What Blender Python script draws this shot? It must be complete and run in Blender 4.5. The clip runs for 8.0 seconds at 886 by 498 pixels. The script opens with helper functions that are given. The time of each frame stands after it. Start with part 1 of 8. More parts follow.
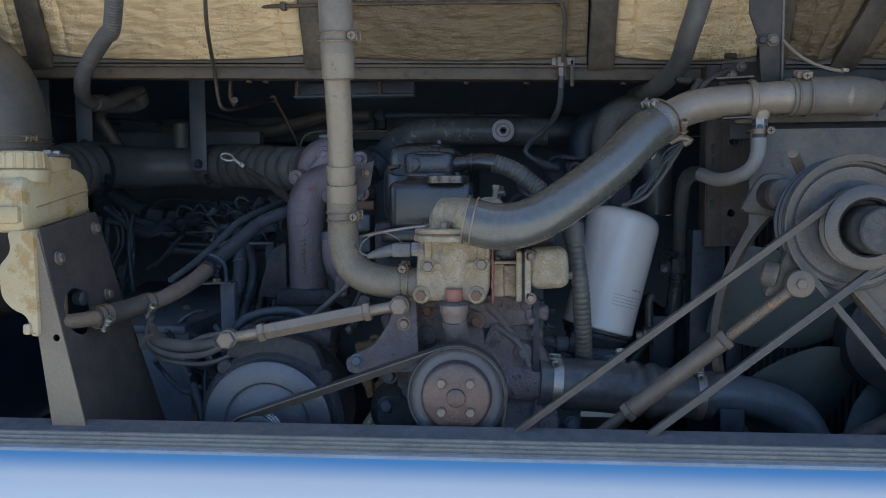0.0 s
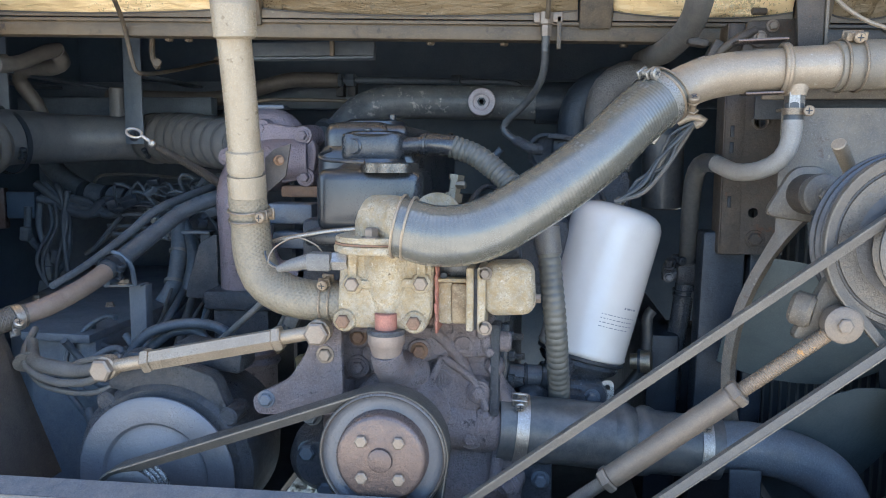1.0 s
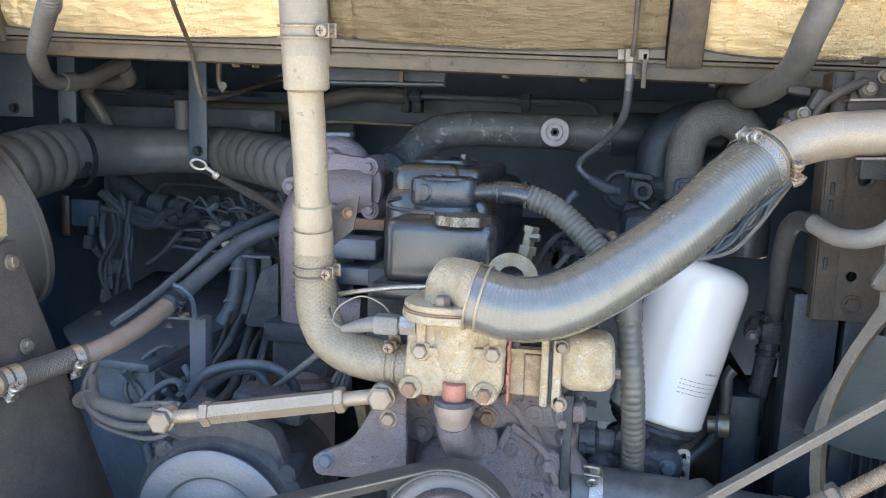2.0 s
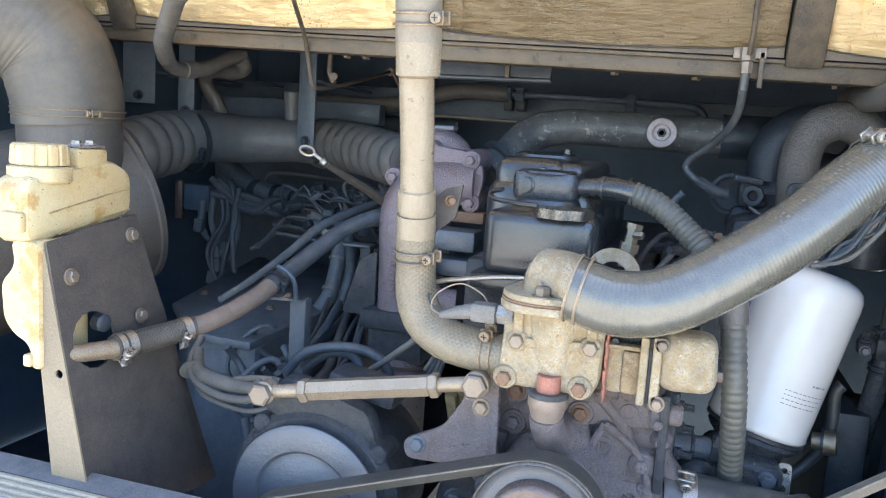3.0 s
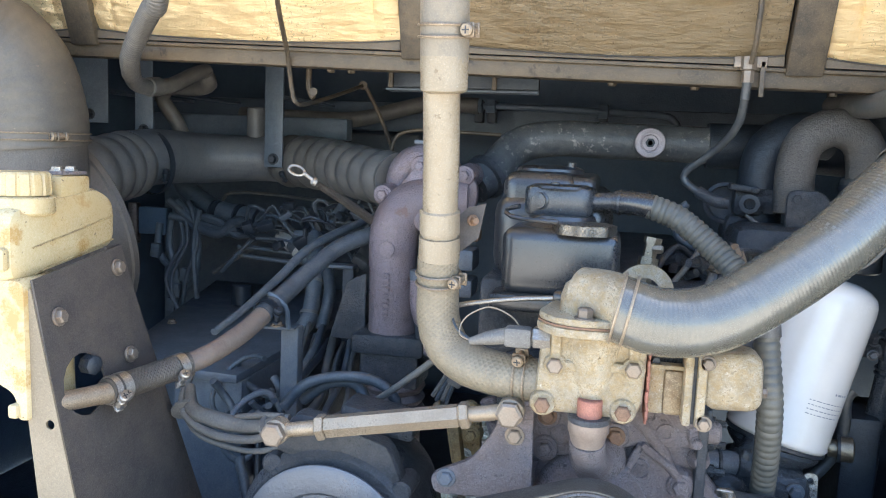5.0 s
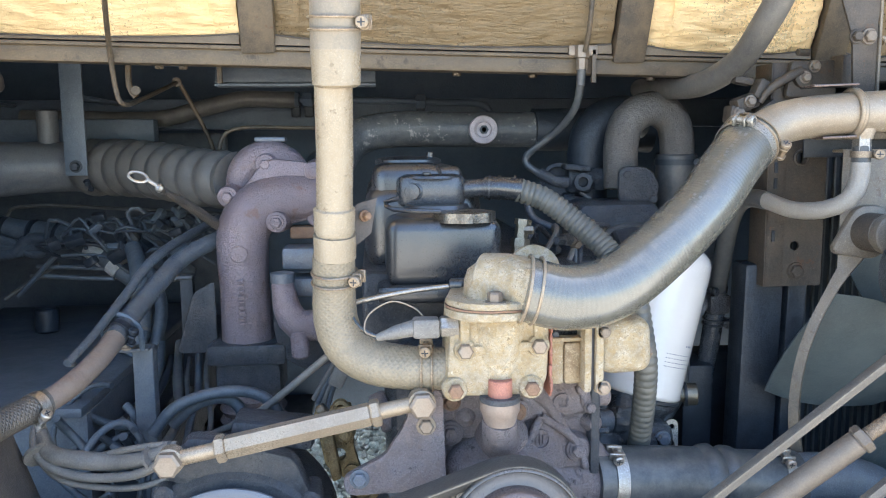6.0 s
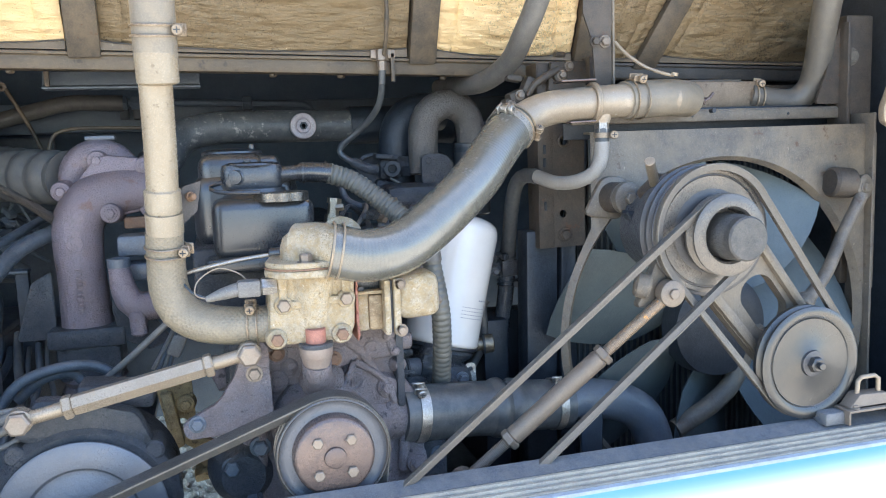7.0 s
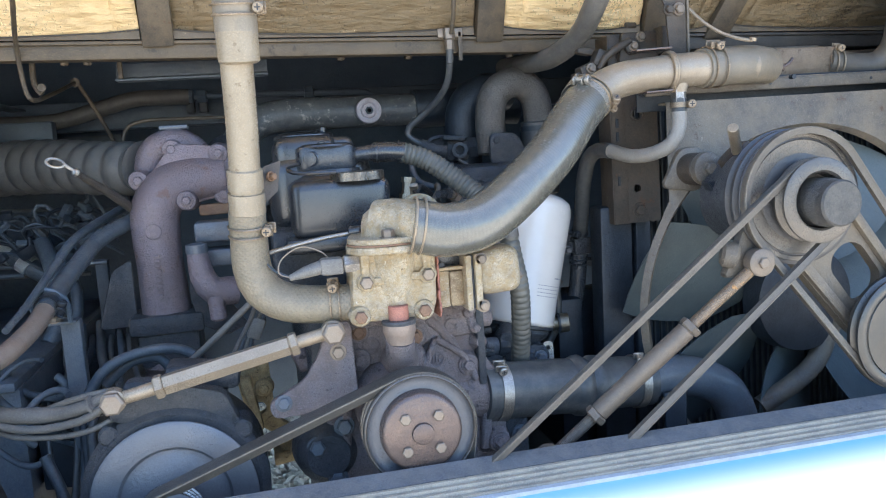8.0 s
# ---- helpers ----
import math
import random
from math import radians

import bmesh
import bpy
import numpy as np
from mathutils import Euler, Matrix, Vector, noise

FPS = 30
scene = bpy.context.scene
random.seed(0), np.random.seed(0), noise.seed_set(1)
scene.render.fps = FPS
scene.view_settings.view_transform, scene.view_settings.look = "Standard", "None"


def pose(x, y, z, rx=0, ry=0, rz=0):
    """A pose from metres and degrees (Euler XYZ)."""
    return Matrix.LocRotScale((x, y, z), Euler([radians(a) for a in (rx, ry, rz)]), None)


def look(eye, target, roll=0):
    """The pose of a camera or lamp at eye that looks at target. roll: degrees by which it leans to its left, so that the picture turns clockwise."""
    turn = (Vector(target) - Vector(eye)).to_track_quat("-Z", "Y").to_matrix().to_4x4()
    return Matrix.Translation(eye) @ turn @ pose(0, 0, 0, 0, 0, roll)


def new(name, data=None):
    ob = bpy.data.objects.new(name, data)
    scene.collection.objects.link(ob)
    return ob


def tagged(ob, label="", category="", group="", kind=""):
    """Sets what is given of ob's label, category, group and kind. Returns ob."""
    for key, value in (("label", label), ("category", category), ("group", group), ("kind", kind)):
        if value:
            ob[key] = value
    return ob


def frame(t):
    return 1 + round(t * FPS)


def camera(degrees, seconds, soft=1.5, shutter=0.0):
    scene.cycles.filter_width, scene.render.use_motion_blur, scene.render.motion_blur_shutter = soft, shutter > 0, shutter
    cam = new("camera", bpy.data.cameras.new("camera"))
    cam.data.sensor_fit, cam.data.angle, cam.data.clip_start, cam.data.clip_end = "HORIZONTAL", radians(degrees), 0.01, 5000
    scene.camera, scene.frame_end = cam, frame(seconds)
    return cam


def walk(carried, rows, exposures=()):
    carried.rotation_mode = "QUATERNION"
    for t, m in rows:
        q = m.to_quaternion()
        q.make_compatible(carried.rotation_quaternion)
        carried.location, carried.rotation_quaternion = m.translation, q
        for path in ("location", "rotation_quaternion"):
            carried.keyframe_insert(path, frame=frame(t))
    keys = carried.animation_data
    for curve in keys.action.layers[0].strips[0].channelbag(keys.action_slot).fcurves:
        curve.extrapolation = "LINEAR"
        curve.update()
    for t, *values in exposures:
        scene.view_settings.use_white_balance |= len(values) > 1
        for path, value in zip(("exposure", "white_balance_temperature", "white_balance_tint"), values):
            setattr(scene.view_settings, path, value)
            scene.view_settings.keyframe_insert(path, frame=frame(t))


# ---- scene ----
cam = camera(58.5, 8.0, soft=1.0)
PATH = [
    (0, (-0.002, 0.049, 1.248), (-0.185, 2.036, 1.109), -0.4),
    (0.5, (0.04, 0.236, 1.27), (-0.165, 2.215, 1.074), -0.0),
    (1, (0.082, 0.346, 1.289), (-0.158, 2.318, 1.054), 0.3),
    (1.5, (0.057, 0.389, 1.338), (-0.234, 2.351, 1.076), 1.0),
    (1.7, (0.049, 0.403, 1.376), (-0.265, 2.359, 1.105), 1.3),
    (2.8, (0.041, 0.409, 1.367), (-0.508, 2.31, 1.075), 3.4),
    (3, (0.036, 0.399, 1.357), (-0.553, 2.289, 1.078), 3.8),
    (3.5, (0.033, 0.38, 1.354), (-0.663, 2.236, 1.089), 4.5),
    (4, (0.036, 0.373, 1.352), (-0.701, 2.215, 1.104), 4.5),
    (4.2, (0.034, 0.375, 1.356), (-0.694, 2.221, 1.104), 4.3),
    (5.3, (-0.156, 0.422, 1.361), (-0.392, 2.392, 1.116), 1.5),
    (5.5, (-0.197, 0.421, 1.368), (-0.32, 2.402, 1.119), 0.8),
    (6, (-0.233, 0.411, 1.358), (-0.06, 2.387, 1.104), -0.5),
    (6.5, (-0.216, 0.315, 1.343), (0.196, 2.256, 1.086), -1.5),
    (7, (-0.212, 0.219, 1.33), (0.332, 2.128, 1.083), -2.1),
    (7.5, (-0.226, 0.183, 1.321), (0.313, 2.093, 1.077), -3.0),
    (8, (-0.256, 0.239, 1.302), (0.174, 2.176, 1.052), -4.0),
]
walk(cam, [(t, look(eye, target, roll)) for t, eye, target, roll in PATH],
     exposures=((0, 0.68, 5270, 8), (0.5, 1.5, 5670, 8), (1, 2.28, 5720, 8), (1.5, 2.54, 5850, 8), (3, 2.6, 5920, 8), (3.5, 2.6, 5920, 8), (4, 2.48, 5920, 8),
                (5.5, 2.6, 6020, 8), (6, 2.66, 6000, 8), (6.5, 2.72, 5950, 8), (7, 2.56, 5890, 8), (7.5, 2.38, 5820, 8), (8, 2.28, 5770, 8)))

# ---- world and sun ----
world = bpy.data.worlds.new("sky")
scene.world = world
world.use_nodes = True
_wn = world.node_tree.nodes
_sky = _wn.new("ShaderNodeTexSky")
_sky.sky_type = "NISHITA"
_sky.sun_disc = False
SUN_ELEV, SUN_AZ = 70.0, 80.0
_sky.sun_elevation = radians(SUN_ELEV)
_sky.sun_rotation = radians(SUN_AZ)
world.node_tree.links.new(_sky.outputs[0], _wn["Background"].inputs[0])
_wn["Background"].inputs[1].default_value = 0.12
_sd = bpy.data.lights.new("sun", "SUN")
_sd.energy, _sd.angle, _sd.color = 4.5, radians(0.5), (1.0, 0.93, 0.82)
sun = new("sun", _sd)
sun.matrix_world = look((math.sin(radians(SUN_AZ)) * 10, math.cos(radians(SUN_AZ)) * 10, 10 * math.tan(radians(SUN_ELEV))), (0, 0, 0))


# ---- materials ----
def mat(name, base, rough=0.6, metal=0.0, second=None, amount=0.5, scale=14.0, grain=160.0, bump=0.55, dust=0.3,
        dust_col=(0.22, 0.19, 0.15), fleck=None, fleck_at=0.66, fleck_scale=45.0, spec=0.5, bump_dist=0.002, gritty=1.0, coat=0.0, pits=None, weave=0.0, stretch=None):
    """A worn surface: broad stains, fine grain, a film of dust and optional flecks where paint is off."""
    m = bpy.data.materials.new(name)
    m.use_nodes = True
    nt = m.node_tree
    n, l = nt.nodes, nt.links
    b = n["Principled BSDF"]
    co = n.new("ShaderNodeTexCoord").outputs["Object"]

    def tex(sc, detail=6.0, rough_=0.6, vec=None):
        t = n.new("ShaderNodeTexNoise")
        t.inputs["Scale"].default_value, t.inputs["Detail"].default_value, t.inputs["Roughness"].default_value = sc, detail, rough_
        l.new(vec or co, t.inputs["Vector"])
        return t.outputs["Fac"]

    def ramp(fac, lo, hi):
        r = n.new("ShaderNodeMapRange")
        r.inputs["From Min"].default_value, r.inputs["From Max"].default_value = lo, hi
        l.new(fac, r.inputs["Value"])
        return r.outputs["Result"]

    def mix(fac, a, c, k=1.0):
        x = n.new("ShaderNodeMix")
        x.data_type = "RGBA"
        if k != 1.0:
            mm = n.new("ShaderNodeMath")
            mm.operation = "MULTIPLY"
            mm.inputs[1].default_value = k
            l.new(fac, mm.inputs[0])
            fac = mm.outputs[0]
        l.new(fac, x.inputs["Factor"])
        for s, v in ((x.inputs["A"], a), (x.inputs["B"], c)):
            if isinstance(v, tuple):
                s.default_value = (*v, 1)
            else:
                l.new(v, s)
        return x.outputs["Result"]

    second = second or tuple(c * 0.55 for c in base)
    broad, fine = tex(scale, 9.0, 0.68), tex(grain * 3.0, 5.0, 0.7)
    col = mix(ramp(broad, 0.4, 0.62), base, second, amount)
    col = mix(ramp(fine, 0.47, 0.58), col, tuple(c * 0.4 for c in base), 0.42 * gritty)
    col = mix(ramp(tex(grain * 4.0, 3.0, 0.6), 0.57, 0.63), col, tuple(min(1.0, c * 1.9 + 0.03) for c in base), 0.34 * gritty)
    if dust:
        col = mix(ramp(tex(scale * 2.7, 10.0, 0.74), 0.4, 0.68), col, dust_col, dust)
    if fleck:
        col = mix(ramp(tex(fleck_scale, 7.0, 0.72), fleck_at, fleck_at + 0.05), col, fleck)
    if pits:
        pc, pat, psc = pits
        col = mix(ramp(tex(psc, 6.0, 0.7), pat, pat + 0.06), col, pc, 0.85)
    l.new(col, b.inputs["Base Color"])
    b.inputs["Metallic"].default_value = metal
    b.inputs["Coat Weight"].default_value, b.inputs["Coat Roughness"].default_value = coat, 0.22
    b.inputs["Specular IOR Level"].default_value = spec
    rr = n.new("ShaderNodeMapRange")
    rr.inputs["From Min"].default_value, rr.inputs["From Max"].default_value = 0.3, 0.7
    rr.inputs["To Min"].default_value, rr.inputs["To Max"].default_value = max(0.05, rough - 0.24), min(1.0, rough + 0.14)
    both = n.new("ShaderNodeMath")
    both.operation = "MULTIPLY_ADD"
    both.inputs[1].default_value = 0.5
    l.new(fine, both.inputs[0])
    half = n.new("ShaderNodeMath")
    half.operation = "MULTIPLY"
    half.inputs[1].default_value = 0.5
    l.new(broad, half.inputs[0])
    l.new(half.outputs[0], both.inputs[2])
    l.new(both.outputs[0], rr.inputs["Value"])
    l.new(rr.outputs["Result"], b.inputs["Roughness"])
    if bump:
        bp = n.new("ShaderNodeBump")
        bp.inputs["Strength"].default_value, bp.inputs["Distance"].default_value = bump, bump_dist
        vec = None
        if stretch:
            sm = n.new("ShaderNodeMapping")
            sm.inputs["Scale"].default_value = stretch
            l.new(co, sm.inputs["Vector"])
            vec = sm.outputs[0]
        height = tex(grain, 8.0, 0.72, vec)
        if weave:
            # crossed strands of braid, laid along the hose
            uv = n.new("ShaderNodeTexCoord").outputs["UV"]
            waves = []
            for turn in (0.9, -0.9):
                mp = n.new("ShaderNodeMapping")
                mp.inputs["Rotation"].default_value[2] = turn
                l.new(uv, mp.inputs["Vector"])
                wv = n.new("ShaderNodeTexWave")
                wv.inputs["Scale"].default_value, wv.inputs["Distortion"].default_value = weave, 0.6
                l.new(mp.outputs[0], wv.inputs["Vector"])
                waves.append(wv.outputs["Fac"])
            mx = n.new("ShaderNodeMath")
            mx.operation = "MAXIMUM"
            l.new(waves[0], mx.inputs[0])
            l.new(waves[1], mx.inputs[1])
            ad = n.new("ShaderNodeMath")
            ad.operation = "MULTIPLY_ADD"
            ad.inputs[1].default_value = 0.9
            l.new(mx.outputs[0], ad.inputs[0])
            l.new(height, ad.inputs[2])
            height = ad.outputs[0]
        l.new(height, bp.inputs["Height"])
        l.new(bp.outputs["Normal"], b.inputs["Normal"])
    return m


M_BLACK = mat("black_paint", (0.022, 0.028, 0.037), 0.45, dust=0.4, dust_col=(0.06, 0.072, 0.087))
M_FRAME = mat("frame_paint", (0.075, 0.061, 0.045), 0.55, dust=0.65, dust_col=(0.2, 0.145, 0.085), scale=9, second=(0.04, 0.034, 0.028), amount=0.7, pits=((0.11, 0.055, 0.026), 0.64, 50))
M_RUBBER = mat("hose_rubber", (0.062, 0.066, 0.07), 0.42, dust=0.45, dust_col=(0.195, 0.187, 0.168), grain=300, bump=0.25, coat=0.2, gritty=0.8)
M_BIGHOSE = mat("radiator_hose_rubber", (0.105, 0.102, 0.086), 0.3, spec=0.8, dust=0.3, dust_col=(0.2, 0.18, 0.13), scale=30, grain=260, bump=0.1, coat=0.7, gritty=0.35, pits=((0.3, 0.27, 0.2), 0.68, 140))
M_BRAID = mat("braided_hose_rubber", (0.23, 0.196, 0.14), 0.46, dust=0.5, dust_col=(0.32, 0.265, 0.18), grain=240, bump=0.45, second=(0.14, 0.122, 0.092), gritty=0.5, weave=58, bump_dist=0.0016)
M_CREAM = mat("aged_cream_pipe", (0.315, 0.262, 0.185), 0.36, dust=0.5, dust_col=(0.225, 0.172, 0.107), second=(0.225, 0.18, 0.122), amount=0.7, fleck=(0.46, 0.42, 0.35), fleck_at=0.65, fleck_scale=110, scale=12, gritty=0.7, coat=0.25, pits=((0.15, 0.112, 0.07), 0.6, 70), stretch=(1, 1, 0.4))
M_GREYPIPE = mat("aluminium_pipe", (0.378, 0.31, 0.23), 0.42, metal=0.25, dust=0.5, dust_col=(0.297, 0.23, 0.153), scale=8, fleck=(0.27, 0.144, 0.0765), fleck_at=0.66, fleck_scale=16, gritty=0.6, coat=0.2, pits=((0.495, 0.45, 0.378), 0.64, 60))
M_CAST = mat("cast_aluminium", (0.64, 0.565, 0.43), 0.38, metal=0.3, dust=0.8, dust_col=(0.45, 0.31, 0.13), second=(0.33, 0.265, 0.175), amount=0.8, bump=1.0, grain=150, scale=40, bump_dist=0.005, fleck=(0.7, 0.65, 0.54), fleck_at=0.62, fleck_scale=85, pits=((0.14, 0.09, 0.04), 0.635, 90), gritty=0.6)
M_IRON = mat("rusty_engine_iron", (0.27, 0.24, 0.248), 0.38, metal=0.25, dust=0.45, dust_col=(0.31, 0.25, 0.225), second=(0.2, 0.15, 0.132), amount=0.7, scale=26, fleck=(0.42, 0.38, 0.36), fleck_at=0.65, fleck_scale=110, bump=1.0, grain=140, bump_dist=0.006, pits=((0.05, 0.045, 0.047), 0.61, 50), gritty=0.8)
M_PURPLE = mat("heat_tinted_cast_iron", (0.315, 0.257, 0.277), 0.36, metal=0.35, dust=0.5, dust_col=(0.27, 0.2, 0.185), second=(0.2, 0.17, 0.19), amount=0.75, scale=10, bump=0.9, grain=240, coat=0.25, gritty=0.8, bump_dist=0.004, pits=((0.21, 0.125, 0.105), 0.6, 24))
M_DARKCAST = mat("dark_cast_iron", (0.056, 0.062, 0.073), 0.4, dust=0.45, dust_col=(0.13, 0.127, 0.124), bump=1.0, grain=130, bump_dist=0.006, second=(0.028, 0.032, 0.039), scale=22, pits=((0.022, 0.024, 0.028), 0.61, 40), fleck=(0.2, 0.2, 0.2), fleck_at=0.67, fleck_scale=110, coat=0.2)
M_BLUEGREY = mat("blue_grey_paint", (0.12, 0.14, 0.17), 0.5, dust=0.35, dust_col=(0.14, 0.13, 0.12), coat=0.3)
M_OILPAINT = mat("oily_dark_paint", (0.022, 0.025, 0.03), 0.36, dust=0.5, dust_col=(0.075, 0.068, 0.058), scale=5, spec=0.8, fleck=(0.2, 0.18, 0.15), fleck_at=0.74, fleck_scale=110, coat=0.35, gritty=0.15, bump=0.2, bump_dist=0.001)
M_SCUFFED = mat("scuffed_black_casting", (0.035, 0.038, 0.043), 0.32, dust=0.35, dust_col=(0.11, 0.105, 0.098), scale=26, spec=0.8, fleck=(0.22, 0.23, 0.24), fleck_at=0.64, fleck_scale=200, coat=0.4, gritty=0.5, bump=0.5, bump_dist=0.002)
M_DISC = mat("dusted_cooling_disc", (0.15, 0.155, 0.17), 0.42, metal=0.3, dust=0.35, dust_col=(0.2, 0.19, 0.18), second=(0.12, 0.125, 0.14), scale=7, gritty=0.25)
# blue lift in the colour stands in for haze deep in the bay
M_DEEP = mat("dusty_hazed_lining", (0.07, 0.112, 0.168), 0.5, dust=0.5, dust_col=(0.115, 0.155, 0.2), scale=5, second=(0.047, 0.074, 0.112))
M_STEEL = mat("bright_steel", (0.5, 0.47, 0.43), 0.42, metal=0.9, dust=0.3, dust_col=(0.3, 0.26, 0.2))
M_RODSTEEL = mat("dull_plated_steel", (0.37, 0.295, 0.21), 0.4, metal=0.35, dust=0.4, dust_col=(0.25, 0.195, 0.13), second=(0.24, 0.19, 0.14), fleck=(0.45, 0.25, 0.1), fleck_at=0.66, fleck_scale=60, gritty=0.6)
M_BOLT = mat("worn_bolt", (0.27, 0.225, 0.18), 0.5, metal=0.5, dust=0.4, second=(0.24, 0.17, 0.12), scale=60, gritty=0.4)
M_CLIP = mat("tarnished_clip_steel", (0.32, 0.26, 0.19), 0.45, metal=0.5, dust=0.4, dust_col=(0.26, 0.19, 0.12), second=(0.22, 0.15, 0.09), scale=50)
M_BRASS = mat("dull_brass", (0.36, 0.31, 0.23), 0.4, metal=0.8, dust=0.4)
M_RUST = mat("rust", (0.19, 0.105, 0.065), 0.85, dust=0.45, second=(0.3, 0.19, 0.1), scale=60, dust_col=(0.2, 0.15, 0.11))
M_RODBROWN = mat("browned_rod_steel", (0.2, 0.165, 0.13), 0.55, metal=0.3, dust=0.45, dust_col=(0.25, 0.2, 0.15), second=(0.13, 0.105, 0.085), fleck=(0.42, 0.24, 0.1), fleck_at=0.68, fleck_scale=60, gritty=0.4)
M_DUCT = mat("duct_rubber", (0.125, 0.119, 0.111), 0.5, dust=0.4, dust_col=(0.225, 0.2, 0.163), grain=200, bump=0.4, second=(0.075, 0.073, 0.071), scale=18)
M_AIRDUCT = mat("air_duct_rubber", (0.12, 0.108, 0.09), 0.5, dust=0.5, dust_col=(0.2, 0.165, 0.12), second=(0.08, 0.073, 0.064), scale=6, grain=200, bump=0.3, gritty=0.5, pits=((0.3, 0.24, 0.16), 0.66, 60))
M_SMOOTHHOSE = mat("dusty_smooth_hose", (0.225, 0.194, 0.15), 0.42, dust=0.5, dust_col=(0.29, 0.235, 0.16), second=(0.14, 0.122, 0.1), scale=16, gritty=0.5)
M_DARKBRAID = mat("dark_braided_hose", (0.075, 0.066, 0.056), 0.5, dust=0.45, dust_col=(0.16, 0.132, 0.10), grain=240, bump=0.5, weave=75, bump_dist=0.002)
M_RED = mat("red_sealant", (0.36, 0.14, 0.1), 0.6, dust=0.5, dust_col=(0.34, 0.2, 0.14), pits=((0.12, 0.06, 0.05), 0.62, 110))
M_WHITEFILT = mat("white_filter_enamel", (0.70, 0.675, 0.635), 0.2, dust=0.15, dust_col=(0.55, 0.5, 0.43), amount=0.15, second=(0.62, 0.6, 0.56), bump=0.02, gritty=0.0, coat=0.7)
M_INK = mat("grey_print", (0.26, 0.27, 0.30), 0.6, dust=0, gritty=0.0)
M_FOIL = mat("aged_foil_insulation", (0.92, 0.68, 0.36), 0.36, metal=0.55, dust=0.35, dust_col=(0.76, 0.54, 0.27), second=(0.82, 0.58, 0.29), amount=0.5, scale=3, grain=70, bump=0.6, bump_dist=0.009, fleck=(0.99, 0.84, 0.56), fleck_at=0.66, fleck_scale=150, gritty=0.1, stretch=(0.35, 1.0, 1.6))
M_PALEHOSE = mat("dusty_pale_hose", (0.33, 0.31, 0.28), 0.42, dust=0.45, dust_col=(0.27, 0.235, 0.19), second=(0.22, 0.205, 0.185), scale=20, gritty=0.5)
M_GALV = mat("grey_galvanised_band", (0.36, 0.345, 0.31), 0.36, metal=0.6, dust=0.4, dust_col=(0.25, 0.215, 0.17), second=(0.24, 0.22, 0.19), scale=30, gritty=0.5)
M_STUBRUST = mat("browned_stub_steel", (0.23, 0.175, 0.12), 0.5, metal=0.2, dust=0.5, dust_col=(0.26, 0.2, 0.135), second=(0.14, 0.095, 0.06), amount=0.8, scale=16, pits=((0.09, 0.06, 0.04), 0.6, 50))
M_CAPSTEEL = mat("dulled_cap_steel", (0.22, 0.2, 0.17), 0.36, metal=0.8, dust=0.4, dust_col=(0.16, 0.14, 0.115), second=(0.12, 0.11, 0.1), scale=30, gritty=0.5)
M_LIP = mat("creased_foil_lip", (0.16, 0.122, 0.075), 0.55, dust=0.5, dust_col=(0.12, 0.09, 0.055), second=(0.09, 0.07, 0.043), amount=0.7, scale=14, fleck=(0.55, 0.44, 0.28), fleck_at=0.66, fleck_scale=60, gritty=0.6)
M_FOILBROWN = mat("dark_brown_foil", (0.235, 0.172, 0.098), 0.36, metal=0.6, dust=0.5, dust_col=(0.2, 0.146, 0.08), second=(0.27, 0.195, 0.105), amount=0.7, scale=3, grain=70, bump=0.6, bump_dist=0.009, fleck=(0.95, 0.78, 0.5), fleck_at=0.69, fleck_scale=120, gritty=0.2, stretch=(0.35, 1.0, 1.6))
M_TANK = mat("yellowed_plastic", (0.57, 0.49, 0.305), 0.32, dust=0.6, dust_col=(0.45, 0.30, 0.115), second=(0.53, 0.40, 0.195), amount=0.7, scale=6, fleck=(0.10, 0.07, 0.035), fleck_at=0.625, fleck_scale=150, bump=0.08, gritty=0.15, pits=((0.40, 0.25, 0.085), 0.55, 13))
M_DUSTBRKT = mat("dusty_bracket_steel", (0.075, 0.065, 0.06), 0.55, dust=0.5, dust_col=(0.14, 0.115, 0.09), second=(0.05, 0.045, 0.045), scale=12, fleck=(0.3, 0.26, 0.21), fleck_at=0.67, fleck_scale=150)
# paler than the side plate: light on the flange is put into this colour
M_BRKTFACE = mat("lit_flange_tone", (0.279, 0.226, 0.153), 0.5, dust=0.4, dust_col=(0.209, 0.161, 0.105), scale=9, gritty=0.5)
M_PULLEY = mat("dark_pulley_steel", (0.0935, 0.0935, 0.0978), 0.42, metal=0.5, dust=0.3, dust_col=(0.136, 0.119, 0.102), gritty=0.3)
M_PULLEYSHINE = mat("polished_groove_steel", (0.42, 0.41, 0.40), 0.3, metal=0.9, dust=0.3, dust_col=(0.16, 0.145, 0.125), gritty=0.3)
M_PULLEYFACE = mat("worn_pulley_face", (0.15, 0.138, 0.124), 0.36, metal=0.6, dust=0.4, dust_col=(0.18, 0.15, 0.118), second=(0.09, 0.084, 0.078), scale=26, gritty=0.5)
M_HUBRUST = mat("browned_hub_steel", (0.16, 0.122, 0.108), 0.36, metal=0.6, dust=0.4, dust_col=(0.21, 0.155, 0.125), second=(0.10, 0.082, 0.08), scale=26, gritty=0.6)
M_BELT = mat("belt_rubber", (0.06, 0.057, 0.052), 0.45, dust=0.4, dust_col=(0.12, 0.11, 0.09), grain=300)
M_FRAYED = mat("frayed_belt_edge", (0.16, 0.138, 0.108), 0.6, dust=0.4, dust_col=(0.13, 0.112, 0.085), second=(0.09, 0.08, 0.068), scale=30, amount=0.8)
